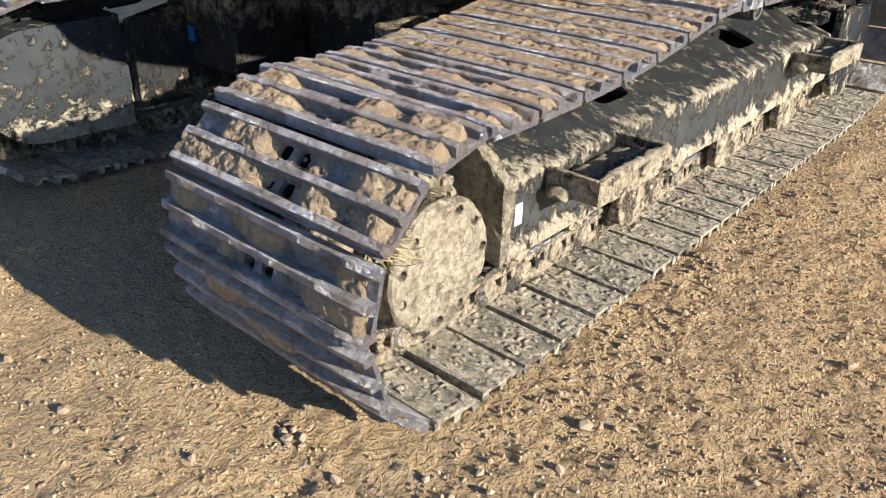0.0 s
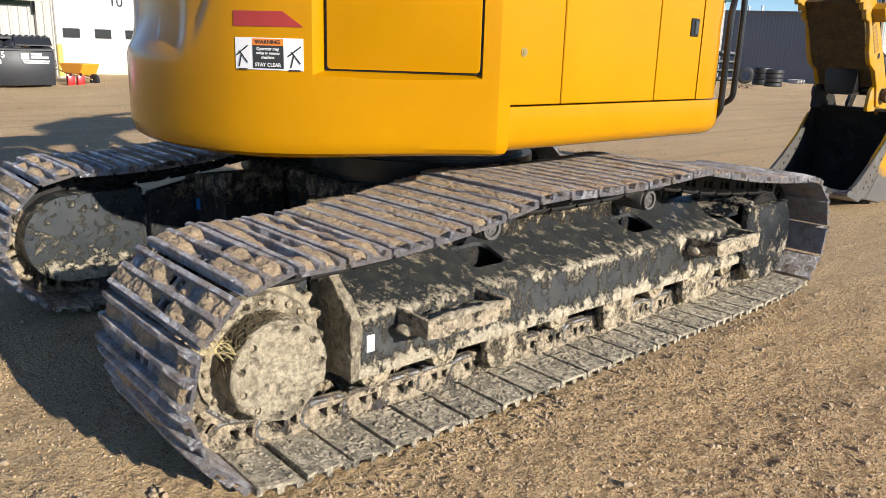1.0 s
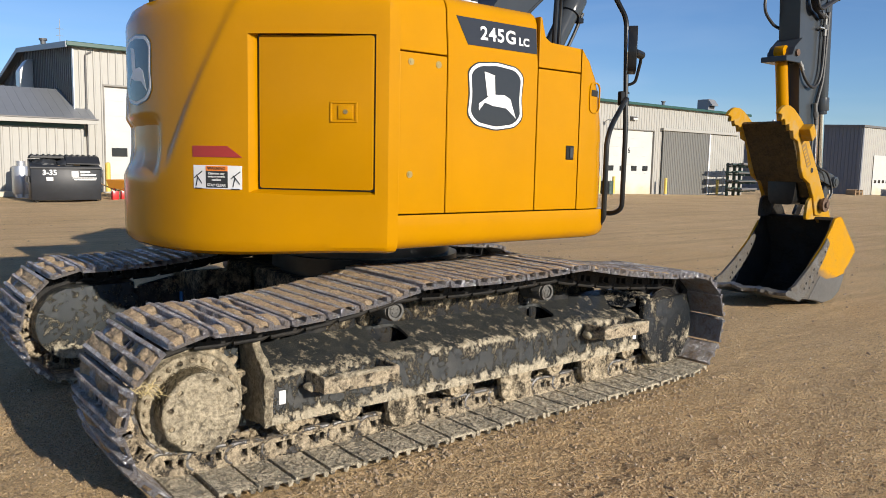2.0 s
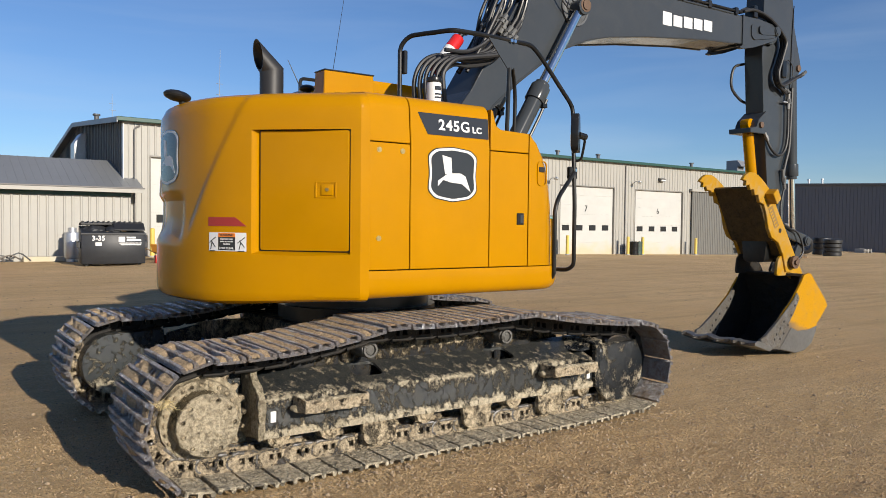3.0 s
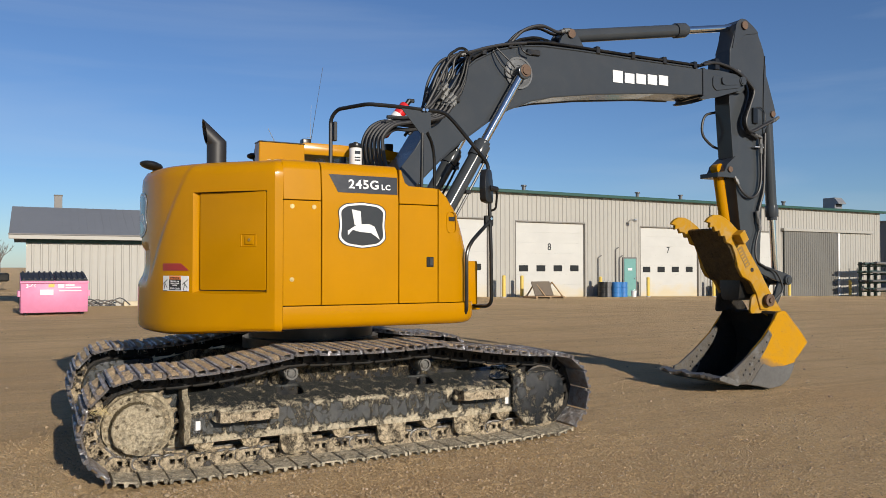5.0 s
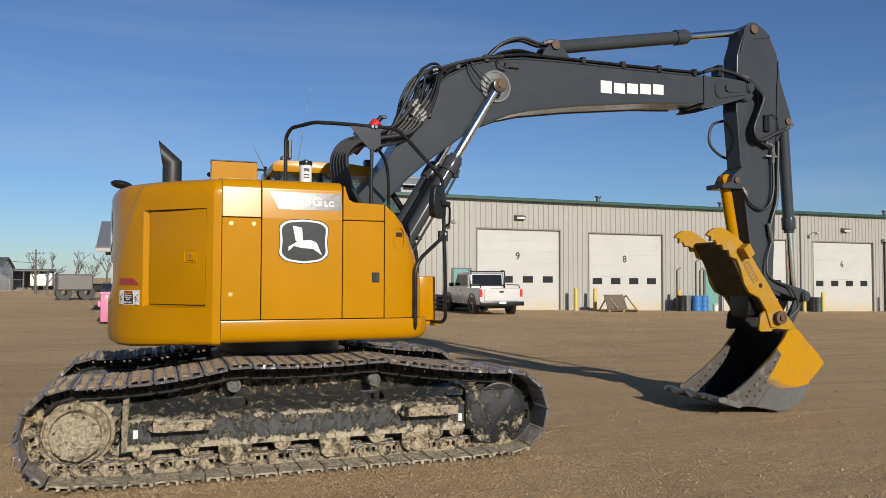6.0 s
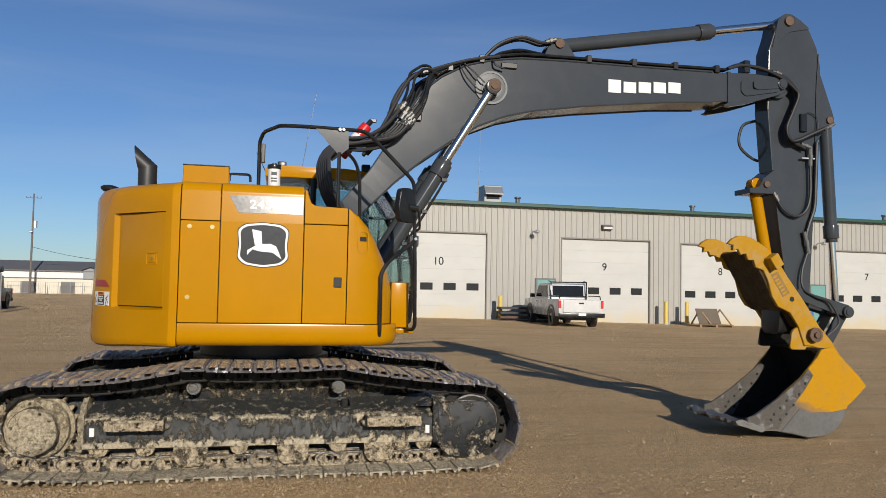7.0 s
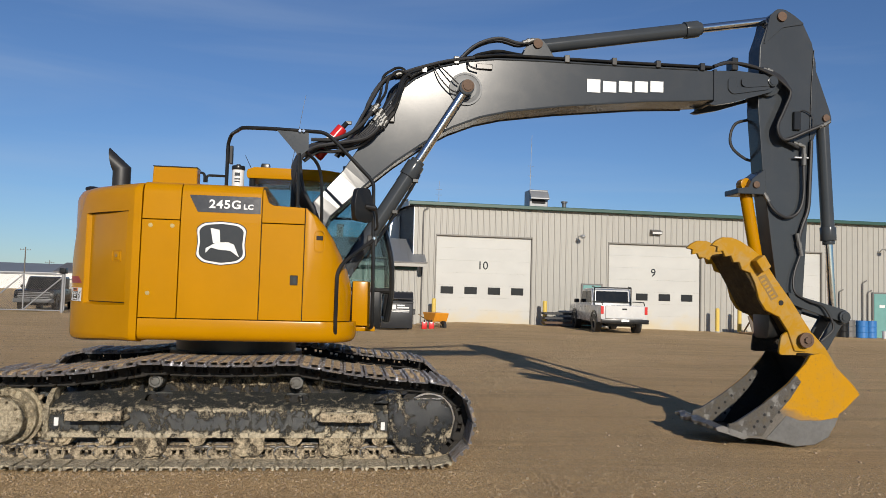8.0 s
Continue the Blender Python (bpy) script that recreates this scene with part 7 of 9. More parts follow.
for s, wide in ((29.35, 0.95), (13.4, 0.95)):
    bm = bmesh.new()
    box(bm, (0.03, s - 0.55, -0.6), (0.09, s + 0.55, 2.22), 0.01)
    f = shop_part("door_frame", bm, "siding_dark", smooth=False)
    bm = bmesh.new()
    box(bm, (0.06, s - 0.46, -0.6), (0.11, s + 0.46, 2.14), 0.01)
    d = shop_part("entry_door", bm, "teal", "teal painted steel entry door", smooth=False)
    bm = bmesh.new()
    cyl(bm, (0.11, s + 0.36, 0.95), (0.17, s + 0.36, 0.95), 0.03, 10)
    part("door_handle", bm, "galv", d)
    bm = bmesh.new()
    box(bm, (0.108, s - 0.16, 1.42), (0.113, s + 0.16, 1.56))
    part("door_sign", bm, "white", d, smooth=False)
# sliding doors at the far bay
bm = bmesh.new()
ribbed(bm, 43.6, 49.5, -1.2, 4.15, 0.22, 0.03, 0.16, 0.06)
shop_part("sliding_door", bm, "door_brown", "dark grey ribbed sliding door", smooth=False)
bm = bmesh.new()
ribbed(bm, 49.7, 53.7, -1.2, 4.1, 0.3, 0.03, 0.10, 0.06)
shop_part("sliding_door", bm, "siding", smooth=False)
bm = bmesh.new()
box(bm, (0.04, 43.4, 4.15), (0.30, 53.8, 4.35), 0.02)
shop_part("door_track", bm, "siding", smooth=False)
bm = bmesh.new()
box(bm, (0.10, 49.5, -1.2), (0.24, 49.7, 4.1), 0.01)
shop_part("door_post", bm, "white", smooth=False)
# wall lamps and cameras
for s, z in ((16.7, 4.93), (40.1, 4.87)):
    bm = bmesh.new()
    prism(bm, [(0.0, z - 0.12), (0.22, z - 0.16), (0.30, z + 0.02), (0.0, z + 0.12)], s - 0.28, s + 0.28, "y", 0.015)
    a = shop_part("wall_lamp", bm, "siding_dark", "grey wall pack lamp")
    bm = bmesh.new()
    box(bm, (0.20, s - 0.24, z - 0.13), (0.285, s + 0.24, z - 0.02), 0.01)
    part("lens", bm, "lamp_lens", a)
for s, z in ((12.6, 4.50), (29.2, 4.45), (37.0, 4.55)):
    bm = bmesh.new()
    cyl(bm, (0.0, s, z - 0.1), (0.12, s, z - 0.1), 0.04, 10)
    tube(bm, bent([(0.1, s, z - 0.12), (0.32, s, z + 0.05), (0.55, s + 0.05, z + 0.02)], 0.1), 0.03, 8)
    b = bmesh.new()
    bmesh.ops.create_uvsphere(b, u_segments=14, v_segments=8, radius=0.15)
    merge(bm, b, Matrix.Translation((0.60, s + 0.1, z)) @ Matrix.Diagonal((1.1, 0.9, 0.7, 1)))
    shop_part("yard_lamp", bm, "galv", "small galvanised yard lamp")
# conduits and downpipes
for s, z0, z1 in ((26.9, -0.3, 2.2), (28.25, 0.5, 2.7), (28.55, -0.3, 2.2), (36.35, -0.6, 5.6), (4.9, -0.3, 5.5)):
    bm = bmesh.new()
    tube(bm, bent([(0.07, s, z0), (0.07, s, z1), (0.07, s + 0.22, z1 + 0.12)], 0.1), 0.035, 8)
    shop_part("downpipe", bm, "siding_dark")
# roof units and vents
for s, w in ((10.75, 0.95), (50.7, 0.9)):
    bm = bmesh.new()
    box(bm, (-1.5, s - w / 2, EAVE + 0.1), (-0.5, s + w / 2, EAVE + 1.05), 0.03)
    prism(bm, [(-0.5, EAVE + 0.55), (-0.2, EAVE + 0.55), (-0.2, EAVE + 0.62), (-0.5, EAVE + 0.98)], s - w / 2, s + w / 2, "y", 0.01)
    u = shop_part("roof_unit", bm, "roof_grey", "grey rooftop ventilation unit")
    bm = bmesh.new()
    box(bm, (-0.505, s - w * 0.36, EAVE + 0.35), (-0.49, s + w * 0.36, EAVE + 0.85))
    part("grille", bm, "dark", u, smooth=False)
for x, s in ((-1.2, 22.4), (-1.2, 35.0), (-1.2, 45.3), (-1.2, 12.3), (-1.2, 31.2), (-4.8, 4.5)):
    bm = bmesh.new()
    cyl(bm, (x, s, EAVE - x * 0.05), (x, s, EAVE + 0.50 - x * 0.05), 0.11, 12)
    cyl(bm, (x, s, EAVE + 0.46 - x * 0.05), (x, s, EAVE + 0.54 - x * 0.05), 0.17, 12)
    shop_part("roof_vent", bm, "pin_plate")
# galvanised duct on the gable wall
bm = bmesh.new()
prism(bm, [(SHOP_S0 - 0.62, 2.6), (SHOP_S0 - 0.04, 2.6), (SHOP_S0 - 0.04, 5.85), (SHOP_S0 - 0.30, 5.80), (SHOP_S0 - 0.62, 5.30)], -7.3, -6.5, "x", 0.03)
shop_part("wall_duct", bm, "galv", "galvanised duct on the gable wall", smooth=False)
# a mast on the roof
bm = bmesh.new()
cyl(bm, (-15.4, 14.3, 5.9), (-15.4, 14.42, 12.85), 0.028, 6, 0.012)
for z in (8.4, 9.9, 10.6):
    cyl(bm, (-15.4, 14.15, z), (-15.4, 14.6, z), 0.012, 5)
shop_part("mast", bm, "gate_grey", "thin galvanised antenna mast")
bm = bmesh.new()
cyl(bm, (-17.3, 8.2, 5.9), (-17.3, 8.2, 9.5), 0.025, 6, 0.012)
for z in (8.5, 8.9):
    cyl(bm, (-17.3, 8.0, z), (-17.3, 8.4, z), 0.012, 5)
shop_part("mast", bm, "gate_grey", "short galvanised antenna mast")


# ---- bollards ----
def bollard():
    t = thing("bollard", "yellow painted steel bollard beside a bay door", "bollard", group="bollards along the shop")
    bm = bmesh.new()
    cyl(bm, (0, 0, -0.5), (0, 0, 1.15), 0.10, 16)
    b = bmesh.new()
    bmesh.ops.create_uvsphere(b, u_segments=16, v_segments=8, radius=0.10)
    merge(bm, b, Matrix.Translation((0, 0, 1.15)) @ Matrix.Diagonal((1, 1, 0.5, 1)))
    part("post", bm, "post_yellow", t)
    bm = bmesh.new()
    cyl(bm, (0, 0, -0.02), (0, 0, 0.05), 0.17, 16, 0.12)
    part("footing", bm, "concrete", t)
    return t


first = bollard()
spots = []
for a, b, _, _ in DOORS:
    spots += [a - 0.15, b + 0.45]
spots.append(49.9)
for k, s in enumerate(spots):
    p = on_shop(0.85, s, 0)
    m = Matrix.Translation((p.x, p.y, ground_height(p.x, p.y)))
    if k == 0:
        first.matrix_world = m
    else:
        copy_thing(first, m)


# ---- drums, pail, bins ----
def drum(material, label, s, x, top=True):
    p = on_shop(x, s, 0)
    t = thing("drum", label, "drum", (p.x, p.y, ground_height(p.x, p.y)), group="drums by the entry door")
    bm = bmesh.new()
    prof = [(0.28, 0.0), (0.29, 0.02), (0.285, 0.28), (0.30, 0.30), (0.285, 0.32), (0.285, 0.56), (0.30, 0.58), (0.285, 0.60), (0.29, 0.86), (0.28, 0.88)]
    seg = 24
    rows = [[bm.verts.new((r * math.cos(2 * math.pi * k / seg), r * math.sin(2 * math.pi * k / seg), z)) for k in range(seg)] for r, z in prof]
    for a, b in zip(rows, rows[1:]):
        for k in range(seg):
            bm.faces.new((a[k], a[(k + 1) % seg], b[(k + 1) % seg], b[k]))
    bm.faces.new(rows[0][::-1])
    bm.faces.new(rows[-1])
    part("body", bm, material, t)
    if top:
        bm = bmesh.new()
        cyl(bm, (0.15, 0, 0.87), (0.15, 0, 0.91), 0.04, 10)
        part("bung", bm, "galv", t)
    return t


drum("blue", "blue plastic drum against the shop wall", 28.2, 0.7)
drum("blue", "blue plastic drum against the shop wall", 27.55, 0.9)
drum("siding_dark", "grey steel drum against the shop wall", 26.95, 0.7)
drum("black", "dark steel drum against the shop wall", 26.4, 1.0)
drum("black", "dark steel drum between two bay doors", 36.3, 0.9)
drum("bin_green", "dark green drum between two bay doors", 36.95, 0.7)
p = on_shop(0.9, 28.9, 0)
pail = thing("pail", "white plastic pail beside the drums", "pail", (p.x, p.y, ground_height(p.x, p.y)))
bm = bmesh.new()
cyl(bm, (0, 0, 0), (0, 0, 0.36), 0.14, 18, 0.16)
cyl(bm, (0, 0, 0.34), (0, 0, 0.38), 0.17, 18)
part("body", bm, "white", pail)
bm = bmesh.new()
tube(bm, smooth_path([(0, -0.16, 0.33), (0.1, -0.12, 0.42), (0.13, 0, 0.45), (0.1, 0.12, 0.42), (0, 0.16, 0.33)]), 0.006, 6)
part("handle", bm, "galv", pail)


# ---- board on trestles over a pallet ----
def board_rack():
    p = on_shop(2.2, 21.3, 0)
    t = thing("board_rack", "dark board on wooden trestles standing on a pallet", "rack", (p.x, p.y, ground_height(p.x, p.y)), 1.5)
    for k in range(6):
        bm = bmesh.new()
        box(bm, (-0.6 + k * 0.22, -0.95, 0.10), (-0.48 + k * 0.22, 0.95, 0.125), 0.003)
        part("pallet_board", bm, "wood", t)
    for y in (-0.88, 0.0, 0.88):
        bm = bmesh.new()
        box(bm, (-0.6, y - 0.05, 0.0), (0.62, y + 0.05, 0.10), 0.004)
        part("runner", bm, "wood", t)
    for y in (-0.50, 0.62):
        for x1, dy in ((0.45, 0.28), (-0.55, -0.20)):
            bm = bmesh.new()
            tube(bm, [(x1, y + dy, 0.12), (-0.1, y, 0.86)], 0.04, 4)
            part("trestle_leg", bm, "wood", t)
    bm = bmesh.new()
    prism(bm, [(0.30, 0.14), (0.34, 0.16), (-0.06, 0.90), (-0.10, 0.88)], -0.78, 0.42, "y", 0.005)
    part("board", bm, "board_brown", t)
    return t


board_rack()
# pipe stack beside door 10's bollard
p = on_shop(1.0, 12.0, 0)
stack = thing("pipe_stack", "steel lengths stacked along the shop wall", "pipe stack", (p.x, p.y, 0), 1.5)
for z in (0.10, 0.30, 0.52, 0.74):
    for x in (-0.25, 0.0, 0.22):
        bm = bmesh.new()
        box(bm, (x - 0.08, -1.35, z - 0.06), (x + 0.08, 1.35, z + 0.05), 0.01)
        part("beam", bm, "rust" if z < 0.4 else "bin_black", stack)
for y in (-1.1, 1.1):
    bm = bmesh.new()
    box(bm, (-0.4, y - 0.06, 0.0), (0.4, y + 0.06, 0.05), 0.005)
    part("bearer", bm, "wood", stack)
# cantilever rack past the far end, and tyres
p = Vector((-27.75, 50.75, 0))
rack = thing("stock_rack", "steel rack of dark pipes by the shop's far end", "rack", (p.x, p.y, ground_height(p.x, p.y)), 8)
for y in (-0.9, 0.3, 1.3):
    bm = bmesh.new()
    box(bm, (-0.1, y - 0.07, 0), (0.1, y + 0.07, 2.5), 0.01)
    part("upright", bm, "bin_green", rack)
    for z in (0.4, 1.0, 1.6, 2.2):
        bm = bmesh.new()
        box(bm, (0.0, y - 0.05, z - 0.05), (1.3, y + 0.05, z + 0.05), 0.01)
        part("rack_arm", bm, "bin_green", rack)
rng = random.Random(8)
for z in (0.4, 1.0, 1.6, 2.2):
    for k in range(8):
        x = 0.15 + k * 0.15 + rng.uniform(-0.03, 0.03)
        bm = bmesh.new()
        a, b = rng.uniform(-1.9, -1.1), rng.uniform(1.3, 2.2)
        cyl(bm, (x, a, z + 0.14 + rng.uniform(-0.03, 0.1)), (x, b, z + 0.14), rng.uniform(0.05, 0.10), 10)
        part("pipe", bm, ("bin_green", "bin_black", "bin_green", "siding_dark")[k % 4], rack)


def tyre(at, lie, r=0.62, w=0.36):
    t = thing("tyre", "large worn black tyre lying in the yard", "tyre", at, group="tyres in the yard")
    bm = bmesh.new()
    seg, prof = 26, [(r * 0.55, -w / 2), (r * 0.85, -w / 2), (r * 0.97, -w * 0.42), (r, -w * 0.3), (r, w * 0.3), (r * 0.97, w * 0.42), (r * 0.85, w / 2), (r * 0.55, w / 2), (r * 0.52, 0.0)]
    rows = [[bm.verts.new((q * math.cos(2 * math.pi * k / seg), q * math.sin(2 * math.pi * k / seg), z)) for q, z in prof] for k in range(seg)]
    for k in range(seg):
        a, b = rows[k], rows[(k + 1) % seg]
        for i in range(len(prof)):
            bm.faces.new((a[i], a[(i + 1) % len(prof)], b[(i + 1) % len(prof)], b[i]))
    ob = part("tread", bm, "rubber", t)
    ob.matrix_local = Matrix.Translation((0, 0, w / 2 if lie else r)) @ (Matrix() if lie else pose(0, 0, 0, 90, 0, 35))
    return t


for x, y, n, r, w in ((-29.6, 62.5, 3, 0.72, 0.5), (-26.5, 58.4, 4, 0.70, 0.34)):
    z = ground_height(x, y)
    for k in range(n):
        tyre((x + 0.04 * (k % 2), y, z + k * w), True, r, w)
tyre((-31.9, 64.0, ground_height(-31.9, 64.0)), False, 0.76, 0.5)
p = Vector((-23.4, 48.2, ground_height(-23.4, 48.2)))
planks = thing("timber_stack", "low stack of pale timber lying in the yard", "timber", p, 30)
for k in range(5):
    bm = bmesh.new()
    box(bm, (-0.4 + 0.17 * k, -1.6 + 0.1 * (k % 3), 0.0), (-0.25 + 0.17 * k, 1.6 + 0.15 * (k % 2), 0.14 + 0.03 * (k % 2)), 0.01)
    part("beam", bm, "wood", planks)


# ---- second building beyond the yard ----
def far_shop():
    t = thing("far_workshop", "metal workshop across the yard, its shaded end coloured dark", "building")
    # end wall faces away from the sun; its shade is in the siding's colour
    bm = bmesh.new()
    prism(bm, [(-60, -3), (-34.5, -3), (-34.5, 6.5), (-60, 7.3)], 88, 88.3, "y")
    part("end_wall", bm, "shaded_siding", t, smooth=False)
    bm = bmesh.new()
    for k in range(0, 60):
        x = -34.7 - k * 0.42
        box(bm, (x - 0.05, 87.95, -3), (x + 0.05, 88.01, 6.5))
    tagged(part("wall_rib", bm, "shaded_siding", t, smooth=False), kind="stuff")
    bm = bmesh.new()
    b = bmesh.new()
    ribbed(b, 88.3, 140, -3, 6.5, 0.5, 0.04, -34.5, 0.3)
    merge(bm, b)
    part("wall", bm, "siding", t, smooth=False)
    for y in (91, 98, 105, 112):
        bm = bmesh.new()
        box(bm, (-34.44, y, -3), (-34.40, y + 4.6, 3.4), 0.01)
        d = part("overhead_door", bm, "door_white", t, smooth=False)
        for k in range(4):
            bm = bmesh.new()
            box(bm, (-34.40, y + 0.4 + k * 1.05, 0.2), (-34.38, y + 1.0 + k * 1.05, 0.55))
            part("pane", bm, "pane_dark", d, smooth=False)
    bm = bmesh.new()
    prism(bm, [(-60, 7.3), (-34.3, 6.48), (-34.3, 6.72), (-60, 7.55)], 87.7, 140, "y")
    part("roof", bm, "siding_dark", t, smooth=False)
    for x, y in ((-46.3, 90.0), (-44.57, 90.0)):
        bm = bmesh.new()
        cyl(bm, (x, y, 6.6), (x, y, 7.62), 0.12, 10)
        cyl(bm, (x, y, 7.56), (x, y, 7.72), 0.19, 10)
        part("roof_vent", bm, "galv", t)
    return t


far_shop()
rng = random.Random(4)
for k, (x, y) in enumerate(((-35.5, 82.0), (-33.0, 83.5), (-30.5, 86.0), (-28.5, 85.0))):
    z = ground_height(x, y)
    t = thing("pallet_stack", "stacked grey pallets and timber far across the yard", "pallet stack", (x, y, z), rng.uniform(-20, 20), group="pallet stacks")
    for j in range(3 + k % 3):
        bm = bmesh.new()
        for i in range(5):
            box(bm, (-0.6 + i * 0.26, -0.6, j * 0.15 + 0.11), (-0.46 + i * 0.26, 0.6, j * 0.15 + 0.135))
        for y0 in (-0.55, 0.0, 0.5):
            box(bm, (-0.6, y0 - 0.05, j * 0.15), (0.6, y0 + 0.05, j * 0.15 + 0.11))
        part("pallet", bm, "wood" if k % 2 else "concrete", t)


# ---- dumpsters ----
def dumpster(material, label, at, turn, w, d, h, open_lid):
    """A front-load bin: sloping top, ribs, fork pockets, lids."""
    t = thing("dumpster", label, "dumpster", at, turn)
    bm = bmesh.new()
    prism(bm, [(-d / 2, 0.08), (d / 2, 0.08), (d / 2, h * 0.83), (-d / 2, h)], -w / 2, w / 2, "y", 0.015)
    b = part("body", bm, material, t)
    c = bmesh.new()
    prism(c, [(-d / 2 + 0.05, 0.14), (d / 2 - 0.05, 0.14), (d / 2 - 0.05, h * 0.83 + 0.3), (-d / 2 + 0.05, h + 0.3)], -w / 2 + 0.05, w / 2 - 0.05, "y")
    cut(b, c)
    bm = bmesh.new()
    box(bm, (d / 2 - 0.02, -w / 2 - 0.03, h * 0.83 - 0.07), (d / 2 + 0.045, w / 2 + 0.03, h * 0.83), 0.01)
    part("rim", bm, material, t)
    for s in (-1, 1):
        bm = bmesh.new()
        box(bm, (-d * 0.3, s * (w / 2) - 0.09, h * 0.45), (d * 0.35, s * (w / 2) + 0.09, h * 0.60), 0.012)
        part("fork_pocket", bm, material, t)
        bm = bmesh.new()
        y0, y1 = (0.01, w / 2 - 0.01) if s > 0 else (-w / 2 + 0.01, -0.01)
        if open_lid:
            prism(bm, [(-d / 2, h + 0.01), (-d * 0.1, h + 0.10), (d * 0.22, h + 0.06), (d * (0.22 if s < 0 else 0.5), h + 0.02 if s < 0 else h * 0.83 + 0.08), (d * (0.22 if s < 0 else 0.5), h + 0.06 if s < 0 else h * 0.83 + 0.12), (d * 0.22, h + 0.10), (-d * 0.1, h + 0.14), (-d / 2, h + 0.06)], y0, y1, "y", 0.008)
        else:
            prism(bm, [(-d / 2, h + 0.01), (d / 2, h * 0.83 + 0.01), (d / 2, h * 0.83 + 0.05), (-d / 2, h + 0.06)], y0, y1, "y", 0.008)
        lid = part("lid", bm, "rubber", t, "black plastic lid")
        for k in range(6):
            yy = y0 + (y1 - y0) * (k + 0.5) / 6
            bm = bmesh.new()
            prism(bm, [(-d / 2, h + 0.06), (d * 0.45, h * 0.84 + 0.05), (d * 0.45, h * 0.84 + 0.08), (-d / 2, h + 0.10)] if not open_lid else [(-d / 2, h + 0.06), (-d * 0.1, h + 0.13), (d * 0.22, h + 0.095), (d * 0.22, h + 0.125), (-d * 0.1, h + 0.17), (-d / 2, h + 0.10)], yy - 0.03, yy + 0.03, "y")
            part("lid_rib", bm, "rubber", lid, smooth=False)
    for y in (-w * 0.42, w * 0.42):
        for x in (-d * 0.35, d * 0.35):
            bm = bmesh.new()
            box(bm, (x - 0.06, y - 0.05, 0.0), (x + 0.06, y + 0.05, 0.09), 0.01)
            part("skid", bm, "black", t)
    return t


def bars(parent, face_x, rows, material="white"):
    """Plain bars in place of small writing; rows of y0, y1, z0, z1."""
    for y0, y1, z0, z1 in rows:
        bm = bmesh.new()
        box(bm, (face_x, y0, z0), (face_x + 0.004, y1, z1))
        part("writing_bar", bm, material, parent, smooth=False)


black_bin = dumpster("bin_black", "black steel dumpster with a sagging plastic lid", (-23.6, 3.05, 0), -6, 2.1, 1.25, 1.42, True)
bm = bmesh.new()
prism(bm, rounded([(-0.45, 0.0), (0.30, 0.06), (0.42, 0.16), (0.30, 0.20), (-0.40, 0.10)], 0.06), 0.0, 0.5, "x", 0.01, 1, Matrix.Translation((-0.05, 0.05, 1.10)))
cardboard = tagged(link_mesh("cardboard_sheet", bm, "wood"), "bent tan cardboard sheet lying in the dumpster", "cardboard")
cardboard.matrix_world = black_bin.matrix_world.copy()
bm = bmesh.new()
for k, (x, y, r) in enumerate(((0.05, -0.55, 0.32), (0.1, 0.1, 0.36), (-0.1, 0.6, 0.30), (-0.2, -0.1, 0.34))):
    b = bmesh.new()
    bmesh.ops.create_icosphere(b, subdivisions=3, radius=1)
    merge(bm, b, Matrix.Translation((x, y, 1.24)) @ Matrix.Rotation(k, 4, "Z") @ Matrix.Diagonal((r, r * 1.25, 0.22, 1)))
lumpy(bm, 0.10, 5)
bags = tagged(link_mesh("refuse_heap", bm, "bin_black"), "crumpled black plastic refuse heaped in the dumpster", "refuse")
bags.matrix_world = black_bin.matrix_world.copy()
lettering("3-35", 0.24, "white", Matrix.Translation((0.634, -0.50, 0.98)) @ SIDE, black_bin, 0.003, "bin_number", 0.006)
bars(black_bin, 0.634, ((0.15, 0.36, 0.86, 1.04), (0.42, 0.72, 0.98, 1.04), (0.42, 0.90, 0.89, 0.95), (0.18, 0.92, 0.80, 0.83), (0.22, 0.90, 0.74, 0.77), (-0.60, -0.40, 0.72, 0.84)))
pink_bin = dumpster("pink", "pink steel dumpster with a black lid", (-22.4, -2.05, 0), 3, 2.05, 1.3, 1.38, False)
lettering("3-66", 0.17, "white", Matrix.Translation((0.66, -0.72, 0.98)) @ SIDE, pink_bin, 0.003, "bin_number", 0.004)
bars(pink_bin, 0.66, ((-0.45, -0.05, 0.68, 0.86), (0.10, 0.28, 0.92, 1.04), (0.32, 0.60, 0.98, 1.03), (0.32, 0.80, 0.90, 0.95), (0.12, 0.82, 0.80, 0.83)))
bars(pink_bin, 0.66, ((-0.20, -0.02, 0.94, 1.05),), "post_yellow")

# propane tank, barrow, fuel cans and timber by the shed
tank = thing("gas_tank", "dull grey upright gas tank behind the dumpster", "tank", (-26.6, 2.25, 0))
bm = bmesh.new()
cyl(bm, (0, 0, 0.12), (0, 0, 1.15), 0.30, 22, None, 0.08)
part("shell", bm, "galv", tank)
bm = bmesh.new()
ring(bm, (0, 0, 1.12), (0, 0, 1.32), 0.16, 0.14, 18)
part("collar", bm, "galv", tank)
bm = bmesh.new()
cyl(bm, (0, 0, 0.0), (0, 0, 0.16), 0.24, 18)
part("foot_ring", bm, "galv", tank)
barrow = thing("wheelbarrow", "orange wheelbarrow tray beside the dumpster", "wheelbarrow", (-24.2, 5.15, 0), 20)
bm = bmesh.new()
prism(bm, [(-0.45, 0.42), (0.40, 0.35), (0.62, 0.72), (-0.62, 0.72)], -0.32, 0.32, "y", 0.02)
part("tray", bm, "orange_paint", barrow)
